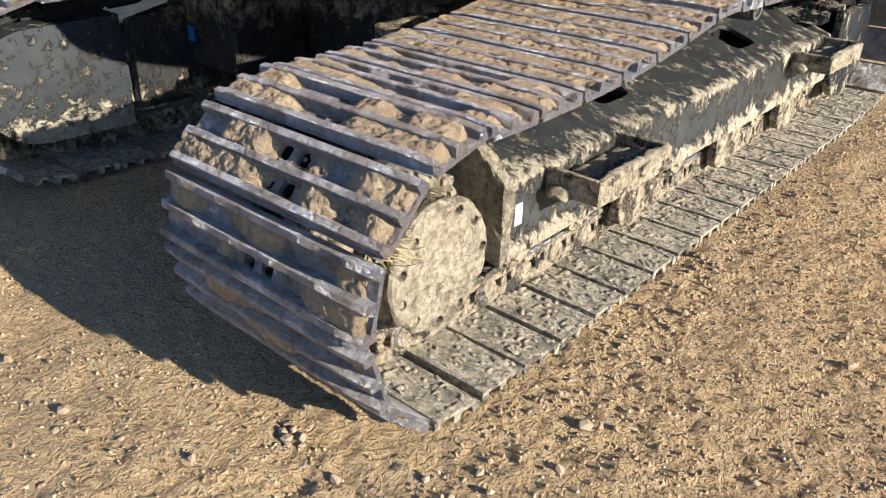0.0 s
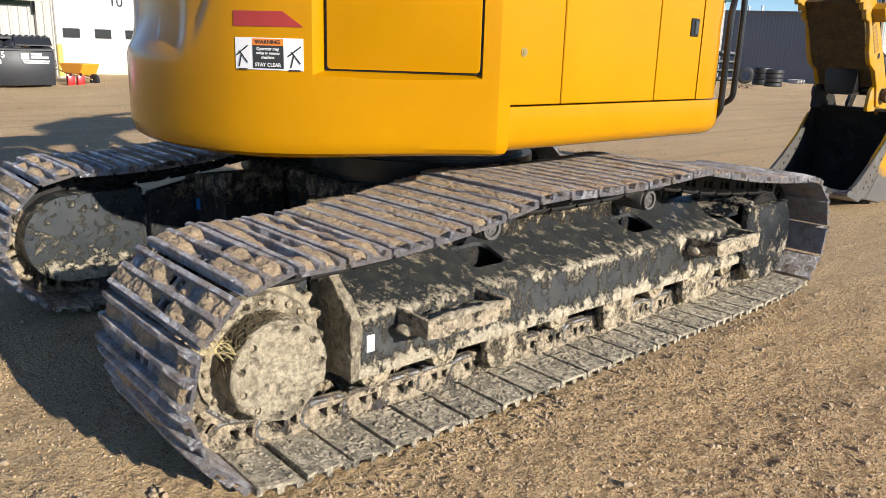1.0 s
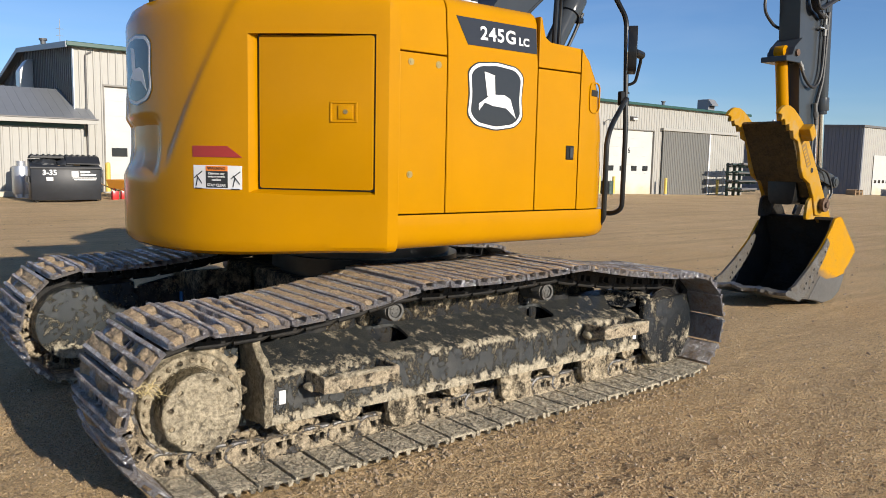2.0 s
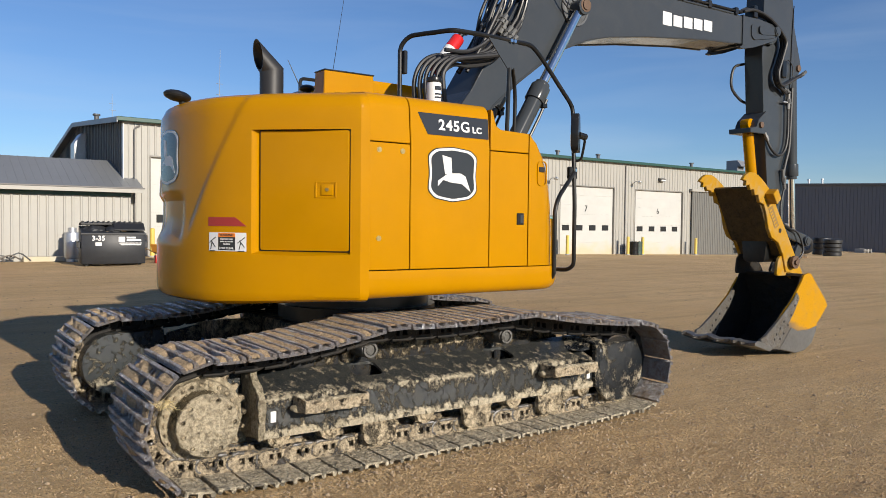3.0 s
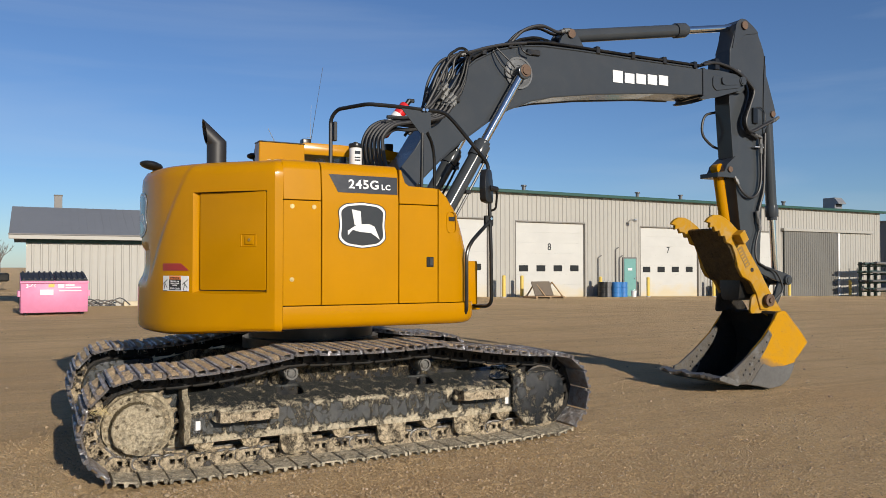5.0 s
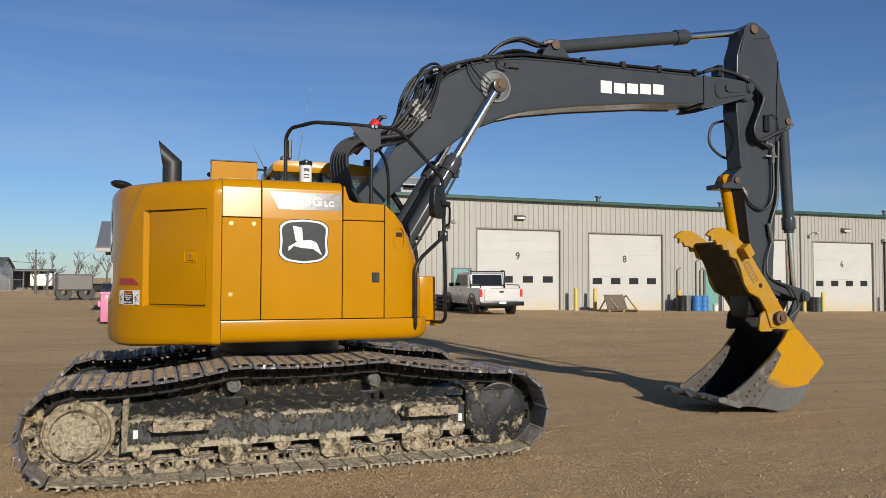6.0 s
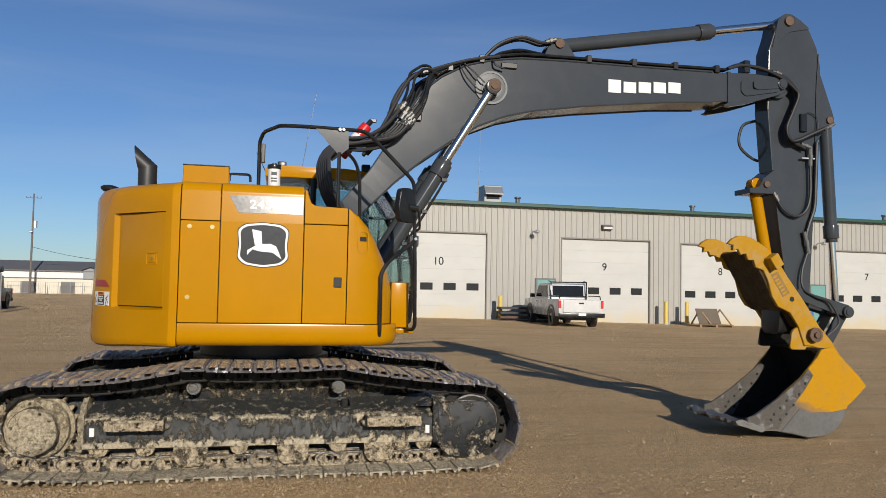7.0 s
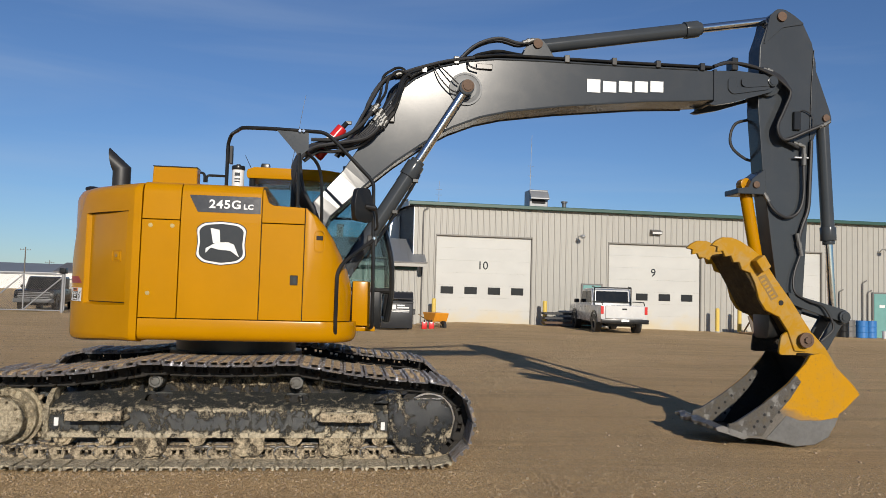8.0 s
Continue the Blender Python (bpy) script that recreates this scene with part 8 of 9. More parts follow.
for y in (-0.26, 0.26):
    bm = bmesh.new()
    tube(bm, [(-1.15, y, 0.60), (-0.3, y, 0.38), (0.70, y * 0.3, 0.22)], 0.022, 8)
    part("handle", bm, "wood", barrow)
    bm = bmesh.new()
    tube(bm, [(-0.35, y, 0.40), (-0.40, y, 0.0)], 0.018, 6)
    part("leg", bm, "galv", barrow)
bm = bmesh.new()
ring(bm, (0.72, -0.05, 0.2), (0.72, 0.05, 0.2), 0.20, 0.08, 18)
part("wheel", bm, "rubber", barrow)
for y in (4.55, 4.85):
    can = thing("fuel_can", "red plastic fuel can on the ground", "fuel can", (-23.2, y, 0), group="fuel cans")
    bm = bmesh.new()
    box(bm, (-0.13, -0.11, 0), (0.13, 0.11, 0.36), 0.03, 2)
    part("body", bm, "red_gloss", can)
    bm = bmesh.new()
    tube(bm, bent([(-0.08, 0, 0.34), (-0.08, 0, 0.44), (0.06, 0, 0.44), (0.06, 0, 0.34)], 0.04), 0.016, 6)
    part("handle", bm, "red_gloss", can)
    bm = bmesh.new()
    cyl(bm, (0.09, 0, 0.34), (0.14, 0, 0.44), 0.022, 8)
    part("spout", bm, "black", can)
scrap = thing("timber_scrap", "scrap timber and bent bars along the shed wall", "timber", (-26.9, 0.4, 0))
for k in range(9):
    bm = bmesh.new()
    y = -2.2 + 0.28 * k
    tube(bm, smooth_path([(rng.uniform(-0.2, 0.1), y - 0.5, 0.05), (rng.uniform(-0.2, 0.2), y, rng.uniform(0.15, 0.38)), (rng.uniform(-0.1, 0.2), y + 0.4, 0.06)], 3), 0.028, 5)
    part("stick", bm, "old_wood" if k % 2 else "bin_black", scrap)
bm = bmesh.new()
box(bm, (-0.25, 0.2, 0.0), (0.1, 2.0, 0.20), 0.02)
part("plank", bm, "door_white", scrap)


# ---- pickup trucks ----
def pickup(name, label, at, turn, body_mat, rack=True):
    """A crew-cab pickup; x is forward, z up."""
    t = thing(name, label, "pickup truck", at, turn)
    w = 0.96
    bm = bmesh.new()
    side = [(-2.85, 0.55), (-2.85, 1.15), (-1.05, 1.15), (-1.05, 1.18), (1.35, 1.18), (2.70, 1.10), (2.85, 0.95), (2.88, 0.55), (2.55, 0.45), (-2.6, 0.45)]
    prism(bm, side, -w, w, "y", 0.05, 2)
    body = part("body", bm, body_mat, t)
    c = bmesh.new()
    box(c, (-2.78, -w + 0.10, 0.75), (-1.12, w - 0.10, 1.5))
    for x in (-1.75, 1.80):
        for s in (-1, 1):
            cyl(c, (x, s * 0.62, 0.38), (x, s * 1.1, 0.38), 0.47, 26)
    cut(body, c)
    bm = bmesh.new()
    prism(bm, [(-1.08, 1.12), (1.30, 1.15), (0.62, 1.80), (0.35, 1.86), (-0.85, 1.86), (-0.98, 1.78)], -w + 0.08, w - 0.08, "y", 0.06, 3)
    cabin = part("cabin", bm, body_mat, t)
    for s in (-1, 1):
        y0, y1 = sorted((s * (w - 0.085), s * (w - 0.070)))
        for out in ([(-0.90, 1.24), (-0.12, 1.24), (-0.12, 1.74), (-0.82, 1.74)], [(-0.04, 1.24), (1.02, 1.24), (0.55, 1.74), (-0.04, 1.74)]):
            bm = bmesh.new()
            prism(bm, rounded(out, 0.05), y0, y1, "y")
            part("side_window", bm, "truck_glass", cabin, smooth=False)
        bm = bmesh.new()
        box(bm, (0.95, s * w - 0.02 if s > 0 else s * w - 0.20, 1.20), (1.10, s * w + 0.20 if s > 0 else s * w + 0.02, 1.38), 0.03)
        part("wing_mirror", bm, "black", t)
        bm = bmesh.new()
        box(bm, (-2.87, s * 0.95 - 0.10 if s > 0 else s * 0.95 - 0.02, 0.80), (-2.80, s * 0.95 + 0.02 if s > 0 else s * 0.95 + 0.10, 1.12), 0.01)
        part("tail_lamp", bm, "red_gloss", t, "red tail lamp")
        for hx in (-0.20, 0.60):
            bm = bmesh.new()
            y0, y1 = sorted((s * w, s * (w + 0.02)))
            box(bm, (hx - 0.08, y0, 1.02), (hx + 0.04, y1, 1.06), 0.006)
            part("door_handle", bm, "black", t)
        for x in (-1.75, 1.80):
            bm = bmesh.new()
            ring(bm, (x, s * 0.72, 0.38), (x, s * 0.975, 0.38), 0.39, 0.20, 26)
            wheel = part("wheel", bm, "rubber", t, "black tyre")
            bm = bmesh.new()
            cyl(bm, (x, s * 0.72, 0.38), (x, s * 0.90, 0.38), 0.23, 22)
            cyl(bm, (x, s * 0.89, 0.38), (x, s * 0.93, 0.38), 0.09, 14)
            part("rim", bm, "siding_dark", wheel, "dark steel rim")
            bm = bmesh.new()
            y0, y1 = sorted((s * 0.93, s * 0.985))
            arch = [(x + 0.47 * math.cos(radians(a)), 0.38 + 0.47 * math.sin(radians(a))) for a in range(5, 176, 10)]
            arch += [(x + 0.56 * math.cos(radians(a)), 0.38 + 0.56 * math.sin(radians(a))) for a in range(175, 4, -10)]
            prism(bm, arch, y0, y1, "y")
            part("wheel_arch", bm, "black", t)
    bm = bmesh.new()
    prism(bm, [(-1.06, 1.25), (-0.97, 1.74), (-1.005, 1.74), (-1.09, 1.25)], -0.70, 0.70, "y")
    part("rear_window", bm, "truck_glass", cabin, smooth=False)
    bm = bmesh.new()
    prism(bm, [(1.24, 1.22), (0.68, 1.76), (0.70, 1.78), (1.27, 1.23)], -0.74, 0.74, "y")
    part("windscreen", bm, "truck_glass", cabin, smooth=False)
    bm = bmesh.new()
    box(bm, (-2.90, -0.78, 0.62), (-2.83, 0.78, 1.14), 0.015)
    gate = part("tailgate", bm, body_mat, t)
    bm = bmesh.new()
    box(bm, (-2.93, -0.10, 0.98), (-2.89, 0.10, 1.04), 0.008)
    part("handle", bm, "black", gate)
    bm = bmesh.new()
    box(bm, (-3.02, -0.98, 0.42), (-2.84, 0.98, 0.60), 0.02, 2)
    part("rear_bumper", bm, "black", t, "dark rear bumper")
    bm = bmesh.new()
    box(bm, (-3.03, -0.16, 0.50), (-3.018, 0.16, 0.60))
    part("plate", bm, "white", t, smooth=False)
    bm = bmesh.new()
    box(bm, (2.80, -0.98, 0.45), (2.98, 0.98, 0.66), 0.03, 2)
    part("front_bumper", bm, "galv" if rack else "pin_plate", t)
    bm = bmesh.new()
    box(bm, (2.84, -0.75, 0.70), (2.88, 0.75, 1.02), 0.01)
    grille = part("grille", bm, "black", t)
    for z in (0.72, 0.81, 0.90, 0.99):
        bm = bmesh.new()
        box(bm, (2.87, -0.78, z - 0.018), (2.90, 0.78, z + 0.018), 0.006)
        part("grille_bar", bm, "gate_grey", grille)
    bm = bmesh.new()
    box(bm, (-2.4, -0.6, 0.28), (2.4, 0.6, 0.46), 0.03)
    part("underbody", bm, "black", t)
    if rack:
        bm = bmesh.new()
        for s in (-1, 1):
            tube(bm, bent([(-1.15, s * 0.80, 1.15), (-1.15, s * 0.80, 1.90), (-0.80, s * 0.80, 1.94)], 0.05), 0.028, 8)
            tube(bm, bent([(-1.15, s * 0.88, 1.30), (-2.65, s * 0.88, 1.30), (-2.75, s * 0.88, 1.15)], 0.05), 0.022, 8)
        for z in (1.89, 1.28):
            tube(bm, [(-1.15, -0.80, z), (-1.15, 0.80, z)], 0.025, 8)
        part("headache_rack", bm, "black", t, "black tubular cab rack")
    return t


pickup("pickup_truck", "white crew-cab pickup truck with a black cab rack", (-24.6, 12.8, ground_height(-24.6, 12.8)), 176, "truck_white")
pickup("pickup_truck", "dark grey pickup truck parked behind a mesh gate", (-37.6, -15.35, 0.0), 6, "truck_dark", False)


# ---- mesh gate and fence at the yard's edge ----
def mesh_gate(at, turn, w, h):
    t = thing("mesh_gate", "galvanised mesh gate with diagonal braces", "gate", at, turn)
    for y0, z0, y1, z1 in ((0, 0.1, 0, h), (w, 0.1, w, h), (w / 3, 0.1, w / 3, h), (w * 2 / 3, 0.1, w * 2 / 3, h), (0, 0.1, w, 0.1), (0, h, w, h), (0, 0.1, w / 3, h), (w / 3, 0.1, w * 2 / 3, h), (w * 2 / 3, 0.1, w, h)):
        bm = bmesh.new()
        tube(bm, [(0, y0, z0), (0, y1, z1)], 0.035, 8)
        part("gate_tube", bm, "gate_grey", t)
    bm = bmesh.new()
    n = int((w + h) / 0.12)
    for k in range(n):
        a = k * 0.12
        for flip in (0, 1):
            y0, z0 = (a, 0.1) if a < w else (w, 0.1 + a - w)
            y1, z1 = (a - (h - 0.1), h) if a > h - 0.1 else (0, 0.1 + a)
            if flip:
                y0, y1 = w - y0, w - y1
            tube(bm, [(0.01, y0, z0), (0.01, y1, z1)], 0.0042, 3)
    tagged(part("wire_mesh", bm, "old_wood", t, smooth=False), kind="stuff")
    return t


mesh_gate((-33.4, -19.05, 0), 0, 6.0, 1.95)
bm = bmesh.new()
cyl(bm, (0, 0, -0.3), (0, 0, 2.3), 0.07, 12)
post = thing("gate_post", "grey steel gate post", "post", (-33.4, -13.15, 0))
part("post", bm, "gate_grey", post)
bm = bmesh.new()
box(bm, (-0.18, -0.16, 2.0), (0.18, 0.16, 2.3), 0.06, 3)
part("cap", bm, "black", post)


def pole(at, h, arms=1):
    t = thing("utility_pole", "weathered wooden utility pole with cross arms", "utility pole", at, 0, "utility poles")
    bm = bmesh.new()
    cyl(bm, (0, 0, -0.3), (0, 0, h), 0.15, 10, 0.08)
    part("pole", bm, "old_wood", t)
    for k in range(arms):
        bm = bmesh.new()
        z = h - 0.5 - k * 0.9
        box(bm, (-0.04, -0.85, z - 0.03), (0.04, 0.85, z + 0.03))
        arm_ = part("cross_arm", bm, "old_wood", t)
        for y in (-0.8, -0.35, 0.35, 0.8):
            bm = bmesh.new()
            cyl(bm, (0, y, z + 0.03), (0, y, z + 0.2), 0.04, 8)
            part("insulator", bm, "siding_dark", arm_)
    return t


pole_a = pole((-92, -28.5, 0), 12.0, 1)
bm = bmesh.new()
cyl(bm, (0.3, 0.35, 7.9), (0.3, 0.35, 8.7), 0.25, 12)
part("transformer", bm, "galv", pole_a)
bm = bmesh.new()
box(bm, (0.05, -0.25, 7.3), (0.45, 0.15, 7.55), 0.05)
part("yard_lamp", bm, "galv", pole_a)
pole((-97, -20.5, 0), 6.5, 1)
pole((-130, -52.45, 0), 7.3, 1)
pole((-160, -59.2, 0), 5.9, 1)
pole((-170, -59.9, 0), 5.4, 1)
pole((-92, -14.5, 0), 4.9, 1)
wires = thing("overhead_wires", "sagging overhead wires between utility poles", "wires", (0, 0, 0))
for a, b in (((-92, -28.4, 5.6), (-97, -20.5, 4.25)), ((-97, -20.5, 4.25), (-92, -14.5, 3.4))):
    a, b = Vector(a), Vector(b)
    bm = bmesh.new()
    tube(bm, [a + (b - a) * k / 12 - Vector((0, 0, 0.5 * (k / 12) * (1 - k / 12) * 2)) for k in range(13)], 0.03, 4)
    part("wire", bm, "black", wires)


# ---- far buildings, trees and skyline ----
def far_house(x, y, l, d, h, roof_h, wall, roof, turn=0, label="distant metal building with a grey roof"):
    t = thing("far_building", label, "building", (x, y, -0.3), turn, "distant buildings")
    bm = bmesh.new()
    box(bm, (-d, -l / 2, 0), (0, l / 2, h))
    part("wall", bm, wall, t, smooth=False)
    bm = bmesh.new()
    prism(bm, [(0.4, h - 0.1), (0.4, h + 0.12), (-d / 2, h + roof_h), (-d - 0.4, h + 0.12), (-d - 0.4, h - 0.1)], -l / 2 - 0.4, l / 2 + 0.4, "y")
    part("roof", bm, roof, t, smooth=False)
    for k in range(int(l // 6)):
        bm = bmesh.new()
        y0 = -l / 2 + 2 + k * 6
        box(bm, (-0.02, y0, 0), (0.06, y0 + 2.4, h * 0.62))
        part("door", bm, "siding_dark" if k % 2 else "white", t, smooth=False)
    return t


def long_hall():
    """Long low building seen along its eave: cream wall under a white band, dark ridge roof, dormer, white gable end."""
    t = thing("far_building", "long low cream building with a dark roof and white gable", "building", (-95, 0, 0), 0, "distant buildings")
    y0, y1 = -35.0, -18.7
    bm = bmesh.new()
    prism(bm, [(0, -0.3), (0, 2.85), (-4.2, 4.0), (-8.4, 2.85), (-8.4, -0.3)], y0, y1, "y")
    part("wall", bm, "pale_wall", t, smooth=False)
    bm = bmesh.new()
    box(bm, (0.0, y0, 1.95), (0.06, y1 - 3.2, 2.8))
    part("wall_band", bm, "white", t, smooth=False)
    bm = bmesh.new()
    box(bm, (0.0, y0, 1.84), (0.09, y1 - 3.2, 1.95))
    part("band_trim", bm, "siding_dark", t, smooth=False)
    bm = bmesh.new()
    prism(bm, [(0, -0.3), (0, 2.8), (-4.2, 3.94), (-8.4, 2.8), (-8.4, -0.3)], y1, y1 + 0.06, "y")
    part("gable_wall", bm, "white", t, smooth=False)
    bm = bmesh.new()
    prism(bm, [(0.35, 2.76), (0.35, 2.88), (-4.2, 4.14), (-8.75, 2.88), (-8.75, 2.76), (-4.2, 4.02)], y0 - 0.3, y1 + 0.3, "y")
    part("roof", bm, "siding_dark", t, smooth=False)
    bm = bmesh.new()
    prism(bm, [(-23.25, 1.9), (-21.6, 1.9), (-21.6, 2.95), (-22.4, 3.25), (-23.25, 2.95)], 0.3, -1.6, "x")
    part("porch", bm, "roof_grey", t, smooth=False)
    bm = bmesh.new()
    prism(bm, [(-23.4, 2.92), (-22.4, 3.28), (-21.45, 2.92), (-21.45, 3.02), (-22.4, 3.40), (-23.4, 3.02)], 0.45, -1.6, "x")
    part("porch_roof", bm, "black", t, smooth=False)
    for y, w, h, m in ((-21.0, 0.7, 1.9, "siding_dark"), (-20.2, 0.7, 1.8, "white"), (-19.0, 0.22, 2.7, "red"), (-25.0, 1.6, 1.5, "siding_dark"), (-29.5, 1.6, 1.5, "siding_dark")):
        bm = bmesh.new()
        box(bm, (0.0, y - w / 2, 0), (0.10, y + w / 2, h))
        part("door", bm, m, t, smooth=False)
    bm = bmesh.new()
    box(bm, (-5.6, y1 + 0.06, 1.9), (-3.0, y1 + 0.10, 2.05))
    part("gable_trim", bm, "siding_dark", t, smooth=False)
    # open lean-to behind the gable
    bm = bmesh.new()
    prism(bm, [(-9.0, 2.45), (-9.0, 2.62), (-16.0, 2.80), (-16.0, 2.45)], y1 - 1.0, y1 + 4.2, "y")
    part("lean_to_roof", bm, "siding_dark", t, smooth=False)
    bm = bmesh.new()
    box(bm, (-15.6, y1 - 1.0, -0.3), (-15.4, y1 + 4.0, 2.46))
    part("lean_to_wall", bm, "siding_dark", t, smooth=False)
    for y in (y1 + 1.2, y1 + 4.0):
        bm = bmesh.new()
        box(bm, (-9.3, y - 0.08, -0.3), (-9.15, y + 0.08, 2.46))
        part("lean_to_post", bm, "old_wood", t, smooth=False)
    return t


long_hall()
bm = bmesh.new()
box(bm, (-0.9, -1.3, 0.5), (0.9, 1.3, 2.2), 0.15, 2)
trailer = thing("parked_trailer", "small white box trailer parked under the lean-to", "trailer", (-106, -15.6, 0))
part("body", bm, "white", trailer)
bm = bmesh.new()
for y in (-0.6, 0.6):
    ring(bm, (0.85, y, 0.3), (1.0, y, 0.3), 0.32, 0.12, 16)
part("wheels", bm, "rubber", trailer)
far_house(-150, -70, 40, 16, 3.5, 2.0, "white", "roof_grey", 10)
far_house(-150, -110, 30, 16, 3.5, 2.0, "pale_wall", "roof_grey", 20)
fence = thing("far_fence", "low mesh fence in front of far buildings", "fence", (-93.6, -27, 0))
for k in range(16):
    bm = bmesh.new()
    cyl(bm, (0, -10 + k * 1.4, -0.1), (0, -10 + k * 1.4, 1.45), 0.035, 6)
    part("post", bm, "gate_grey", fence)
for z in (0.1, 1.42):
    bm = bmesh.new()
    tube(bm, [(0, -10, z), (0, 11, z)], 0.02, 4)
    part("rail", bm, "gate_grey", fence)
bm = bmesh.new()
for k in range(84):
    tube(bm, [(0, -10 + k * 0.25, 0.1), (0, -10 + k * 0.25, 1.42)], 0.009, 3)
tagged(part("wire_mesh", bm, "gate_grey", fence, smooth=False), kind="stuff")


def bare_tree(at, h, seed):
    """A leafless tree: tapered trunk, forking limbs and twigs."""
    t = thing("bare_tree", "leafless grey tree on the horizon", "tree", at, 0, "bare trees")
    rng = random.Random(seed)
    bm = bmesh.new()
    limbs = bmesh.new()

    def grow(p, d, l, r, level, target):
        q = p + d * l
        cyl(target, p, q, r, 5, r * 0.62)
        if level == 0:
            return
        for _ in range(3 if level > 1 else 4):
            e = (d + Vector((rng.uniform(-0.8, 0.8), rng.uniform(-0.8, 0.8), rng.uniform(-0.1, 0.6)))).normalized()
            grow(p + d * l * rng.uniform(0.55, 1.0), e, l * rng.uniform(0.5, 0.75), r * 0.55, level - 1, limbs)

    grow(Vector((0, 0, 0)), Vector((0, 0, 1)), h * 0.4, h * 0.025, 4, bm)
    part("trunk", bm, "old_wood", t, smooth=False)
    tagged(part("crown", limbs, "old_wood", t, smooth=False), kind="stuff")
    return t


for k, (x, y, h) in enumerate(((-75, -7.5, 4.6), (-80, -9.2, 5.2), (-70, -10.6, 4.4), (-84, -6.4, 5.5), (-78, -12.6, 5.0))):
    bare_tree((x, y, 0), h, k)
stack2 = thing("far_chimney", "square grey chimney rising far behind the shed", "chimney", (-170, 0.2, 0))
bm = bmesh.new()
box(bm, (-0.7, -0.75, -0.5), (0.7, 0.75, 16.3), 0.02)
part("shaft", bm, "siding_dark", stack2)
bm = bmesh.new()
box(bm, (-0.78, -0.83, 16.3), (0.78, 0.83, 16.55), 0.02)
part("cap", bm, "old_wood", stack2)
machine2 = thing("parked_implement", "dark farm implement parked far off", "implement", (-55, -6.2, 0), 10)
bm = bmesh.new()
box(bm, (-1.2, -2.0, 0.7), (1.2, 0.4, 1.9), 0.1)
part("body", bm, "siding_dark", machine2)
bm = bmesh.new()
box(bm, (-0.8, 0.4, 0.6), (0.8, 1.6, 1.2), 0.1)
part("hitch", bm, "black", machine2)
for y in (-1.5, 0.0):
    bm = bmesh.new()
    ring(bm, (-1.0, y, 0.55), (1.0, y, 0.55), 0.55, 0.2, 18)
    part("wheel", bm, "rubber", machine2)


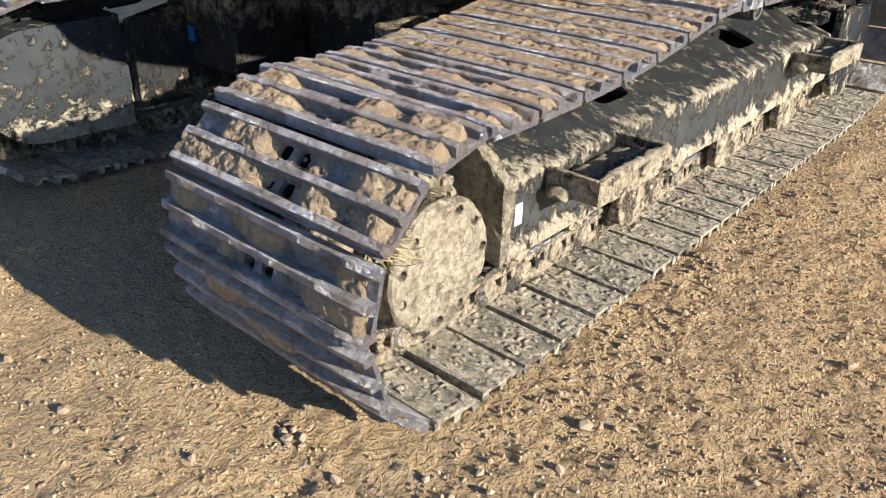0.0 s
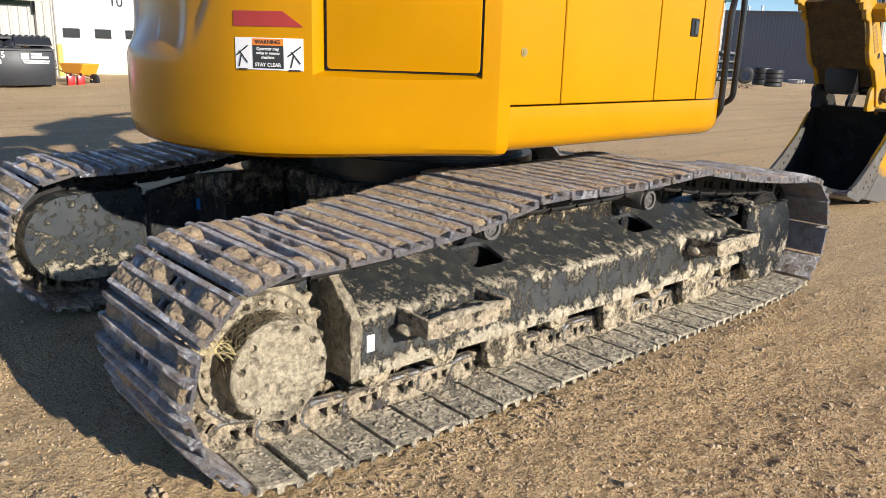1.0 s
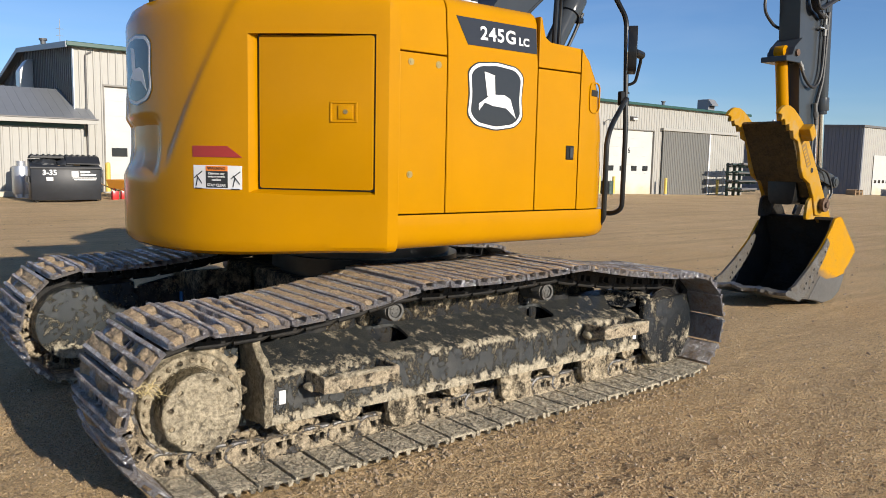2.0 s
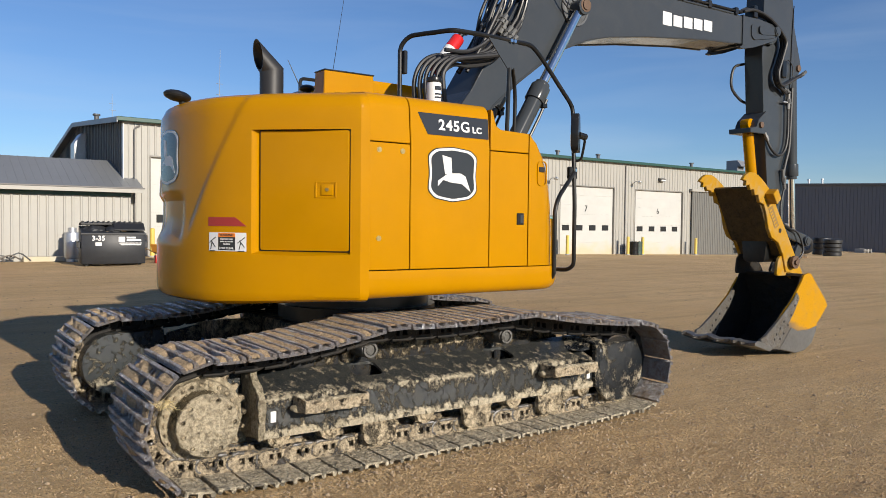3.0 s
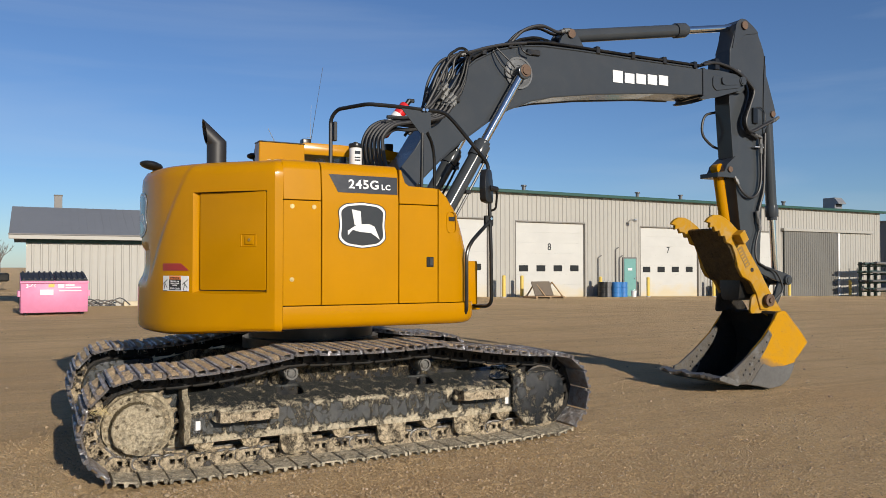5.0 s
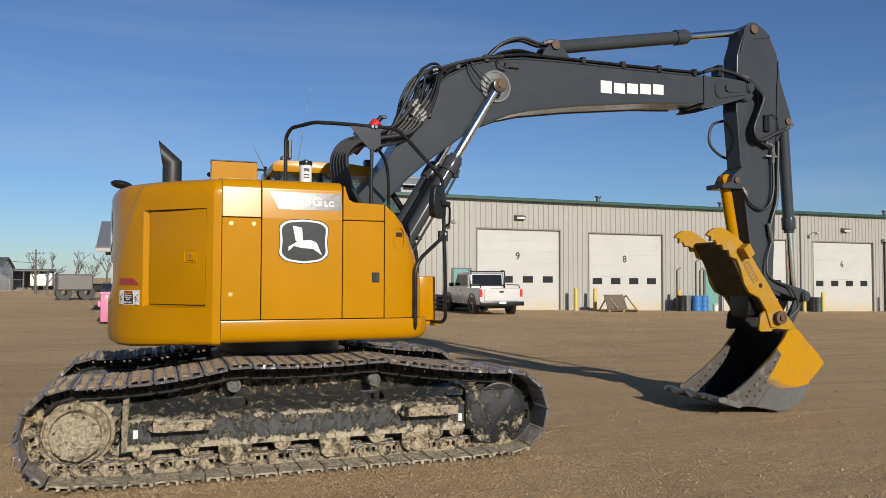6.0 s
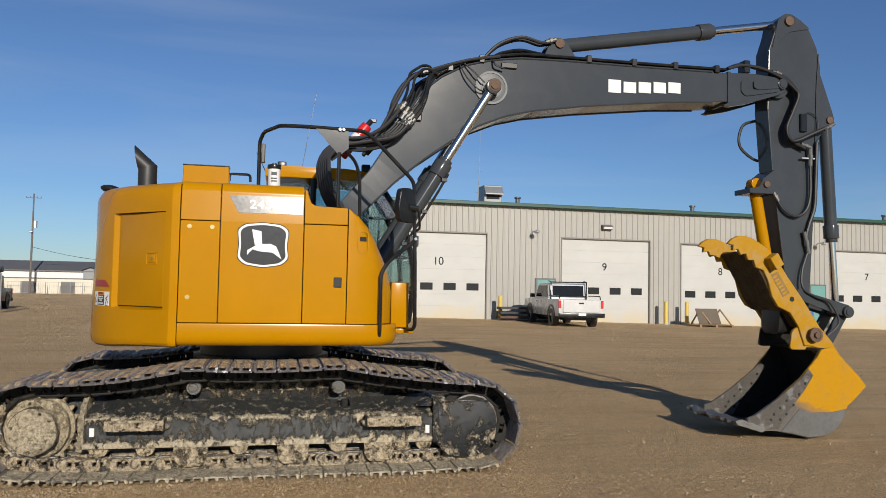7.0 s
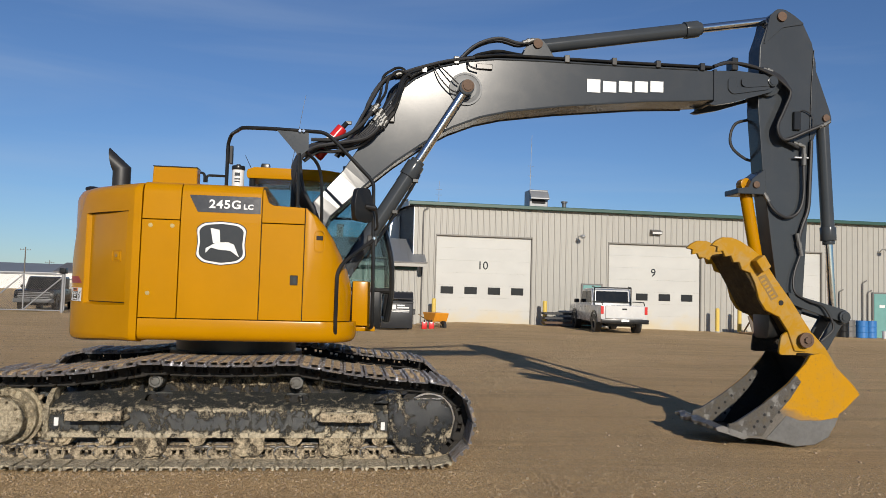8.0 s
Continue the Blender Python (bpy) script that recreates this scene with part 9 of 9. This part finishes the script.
# ---- loose stones and clods ----
def stones():
    rng = random.Random(11)
    verts, faces = [], []
    base = bmesh.new()
    bmesh.ops.create_icosphere(base, subdivisions=1, radius=1)
    bv = [v.co.copy() for v in base.verts]
    bf = [[v.index for v in f.verts] for f in base.faces]
    base.free()

    def add(x, y, r):
        q = Euler((rng.uniform(0, 6), rng.uniform(0, 6), rng.uniform(0, 6))).to_matrix()
        s = Vector((rng.uniform(0.7, 1.3), rng.uniform(0.7, 1.2), rng.uniform(0.5, 0.9)))
        c = Vector((x, y, ground_height(x, y) + r * 0.22))
        n0 = len(verts)
        for v in bv:
            k = 1 + 0.3 * noise.noise(v * 1.7 + Vector((x * 9, y * 9, r * 50)))
            verts.append(c + q @ Vector((v.x * s.x, v.y * s.y, v.z * s.z)) * r * k)
        faces.extend([[n0 + i for i in f] for f in bf])

    for _ in range(12000):
        x, y = rng.uniform(-0.6, 4.6), rng.uniform(-4.0, 6.5)
        if 0.72 < x < 1.58 and -2.0 < y < 2.2:
            continue
        add(x, y, 0.0028 + 0.0060 * rng.random() ** 5)
    for _ in range(5200):
        x, y = rng.uniform(-16, 8), rng.uniform(-8, 15)
        add(x, y, 0.005 + 0.016 * rng.random() ** 4)
    for _ in range(4500):
        x, y = rng.uniform(1.7, 7.6), rng.uniform(-2.6, 7.5)
        add(x, y, 0.0045 + 0.010 * rng.random() ** 4)
    for _ in range(420):
        x, y = 1.60 + abs(rng.gauss(0.06, 0.07)), rng.uniform(-2.1, 2.2)
        add(x, y, 0.004 + 0.010 * rng.random() ** 3)
    for x, y, r in ((1.27, -2.12, 0.014), (1.21, -2.14, 0.016), (1.24, -2.15, 0.017), (1.29, -2.14, 0.012), (1.26, -2.16, 0.011), (1.23, -2.12, 0.013), (1.20, -2.12, 0.009), (1.80, -1.58, 0.022), (1.84, -1.76, 0.018), (0.78, -2.55, 0.014), (0.72, -2.5, 0.016), (1.82, -1.15, 0.016), (0.35, -2.5, 0.02)):
        add(x, y, r)
    me = bpy.data.meshes.new("loose_stones")
    me.from_pydata(verts, [], faces)
    me.materials.append(M["stone"])
    return tagged(new("loose_stones", me), "loose grey and tan stones and clods on the dirt", "stones", kind="stuff")


stones()


def dirt_crumbs():
    """Crumbs of dirt scattered thickly over the near ground, thinning outwards."""
    r = np.random.default_rng(4)
    n = 84000
    x = np.concatenate([r.uniform(-0.8, 4.2, 52000), r.uniform(1.6, 7.0, 32000)])
    y = np.concatenate([r.uniform(-3.6, 2.6, 52000), r.uniform(-2.8, 8.0, 32000)])
    keep = ~((np.abs(np.abs(x) - TRACK_MID) < 0.42) & (np.abs(y) < 2.1))
    patch = np.array([noise.noise(Vector((a * 2.1, b * 1.7, 3.0))) + 0.7 * noise.noise(Vector((a * 7, b * 6, 8.0))) for a, b in zip(x, y)])
    keep &= patch > r.uniform(-1.5, 0.5, n)
    x, y = x[keep], y[keep]
    n = len(x)
    size = 0.0022 + 0.0062 * r.random(n) ** 2.5
    z = np.array([ground_height(a, b) for a, b in zip(x, y)]) + size * 0.25
    base = np.array([(1, 0, 0), (-1, 0, 0), (0, 1, 0), (0, -1, 0), (0, 0, 0.8), (0, 0, -0.8)])
    tri = np.array([(0, 2, 4), (2, 1, 4), (1, 3, 4), (3, 0, 4), (2, 0, 5), (1, 2, 5), (3, 1, 5), (0, 3, 5)])
    turn = r.uniform(0, 6.28, n)
    p = base[None] * r.uniform(0.55, 1.35, (n, 6, 1)) * size[:, None, None]
    c, s = np.cos(turn)[:, None], np.sin(turn)[:, None]
    tilt = r.uniform(-0.5, 0.5, (n, 1))
    px, py, pz = p[..., 0] * c - p[..., 1] * s, p[..., 0] * s + p[..., 1] * c, p[..., 2] + p[..., 0] * tilt
    verts = np.stack([px + x[:, None], py + y[:, None], pz + z[:, None]], -1).reshape(-1, 3)
    faces = (tri[None] + 6 * np.arange(n)[:, None, None]).reshape(-1, 3)
    me = bpy.data.meshes.new("dirt_crumbs")
    me.from_pydata(verts.tolist(), [], faces.tolist())
    me.materials.append(M["crumbs"])
    return tagged(new("dirt_crumbs", me), "small crumbs of tan dirt strewn over the yard", "dirt", kind="stuff")


dirt_crumbs()
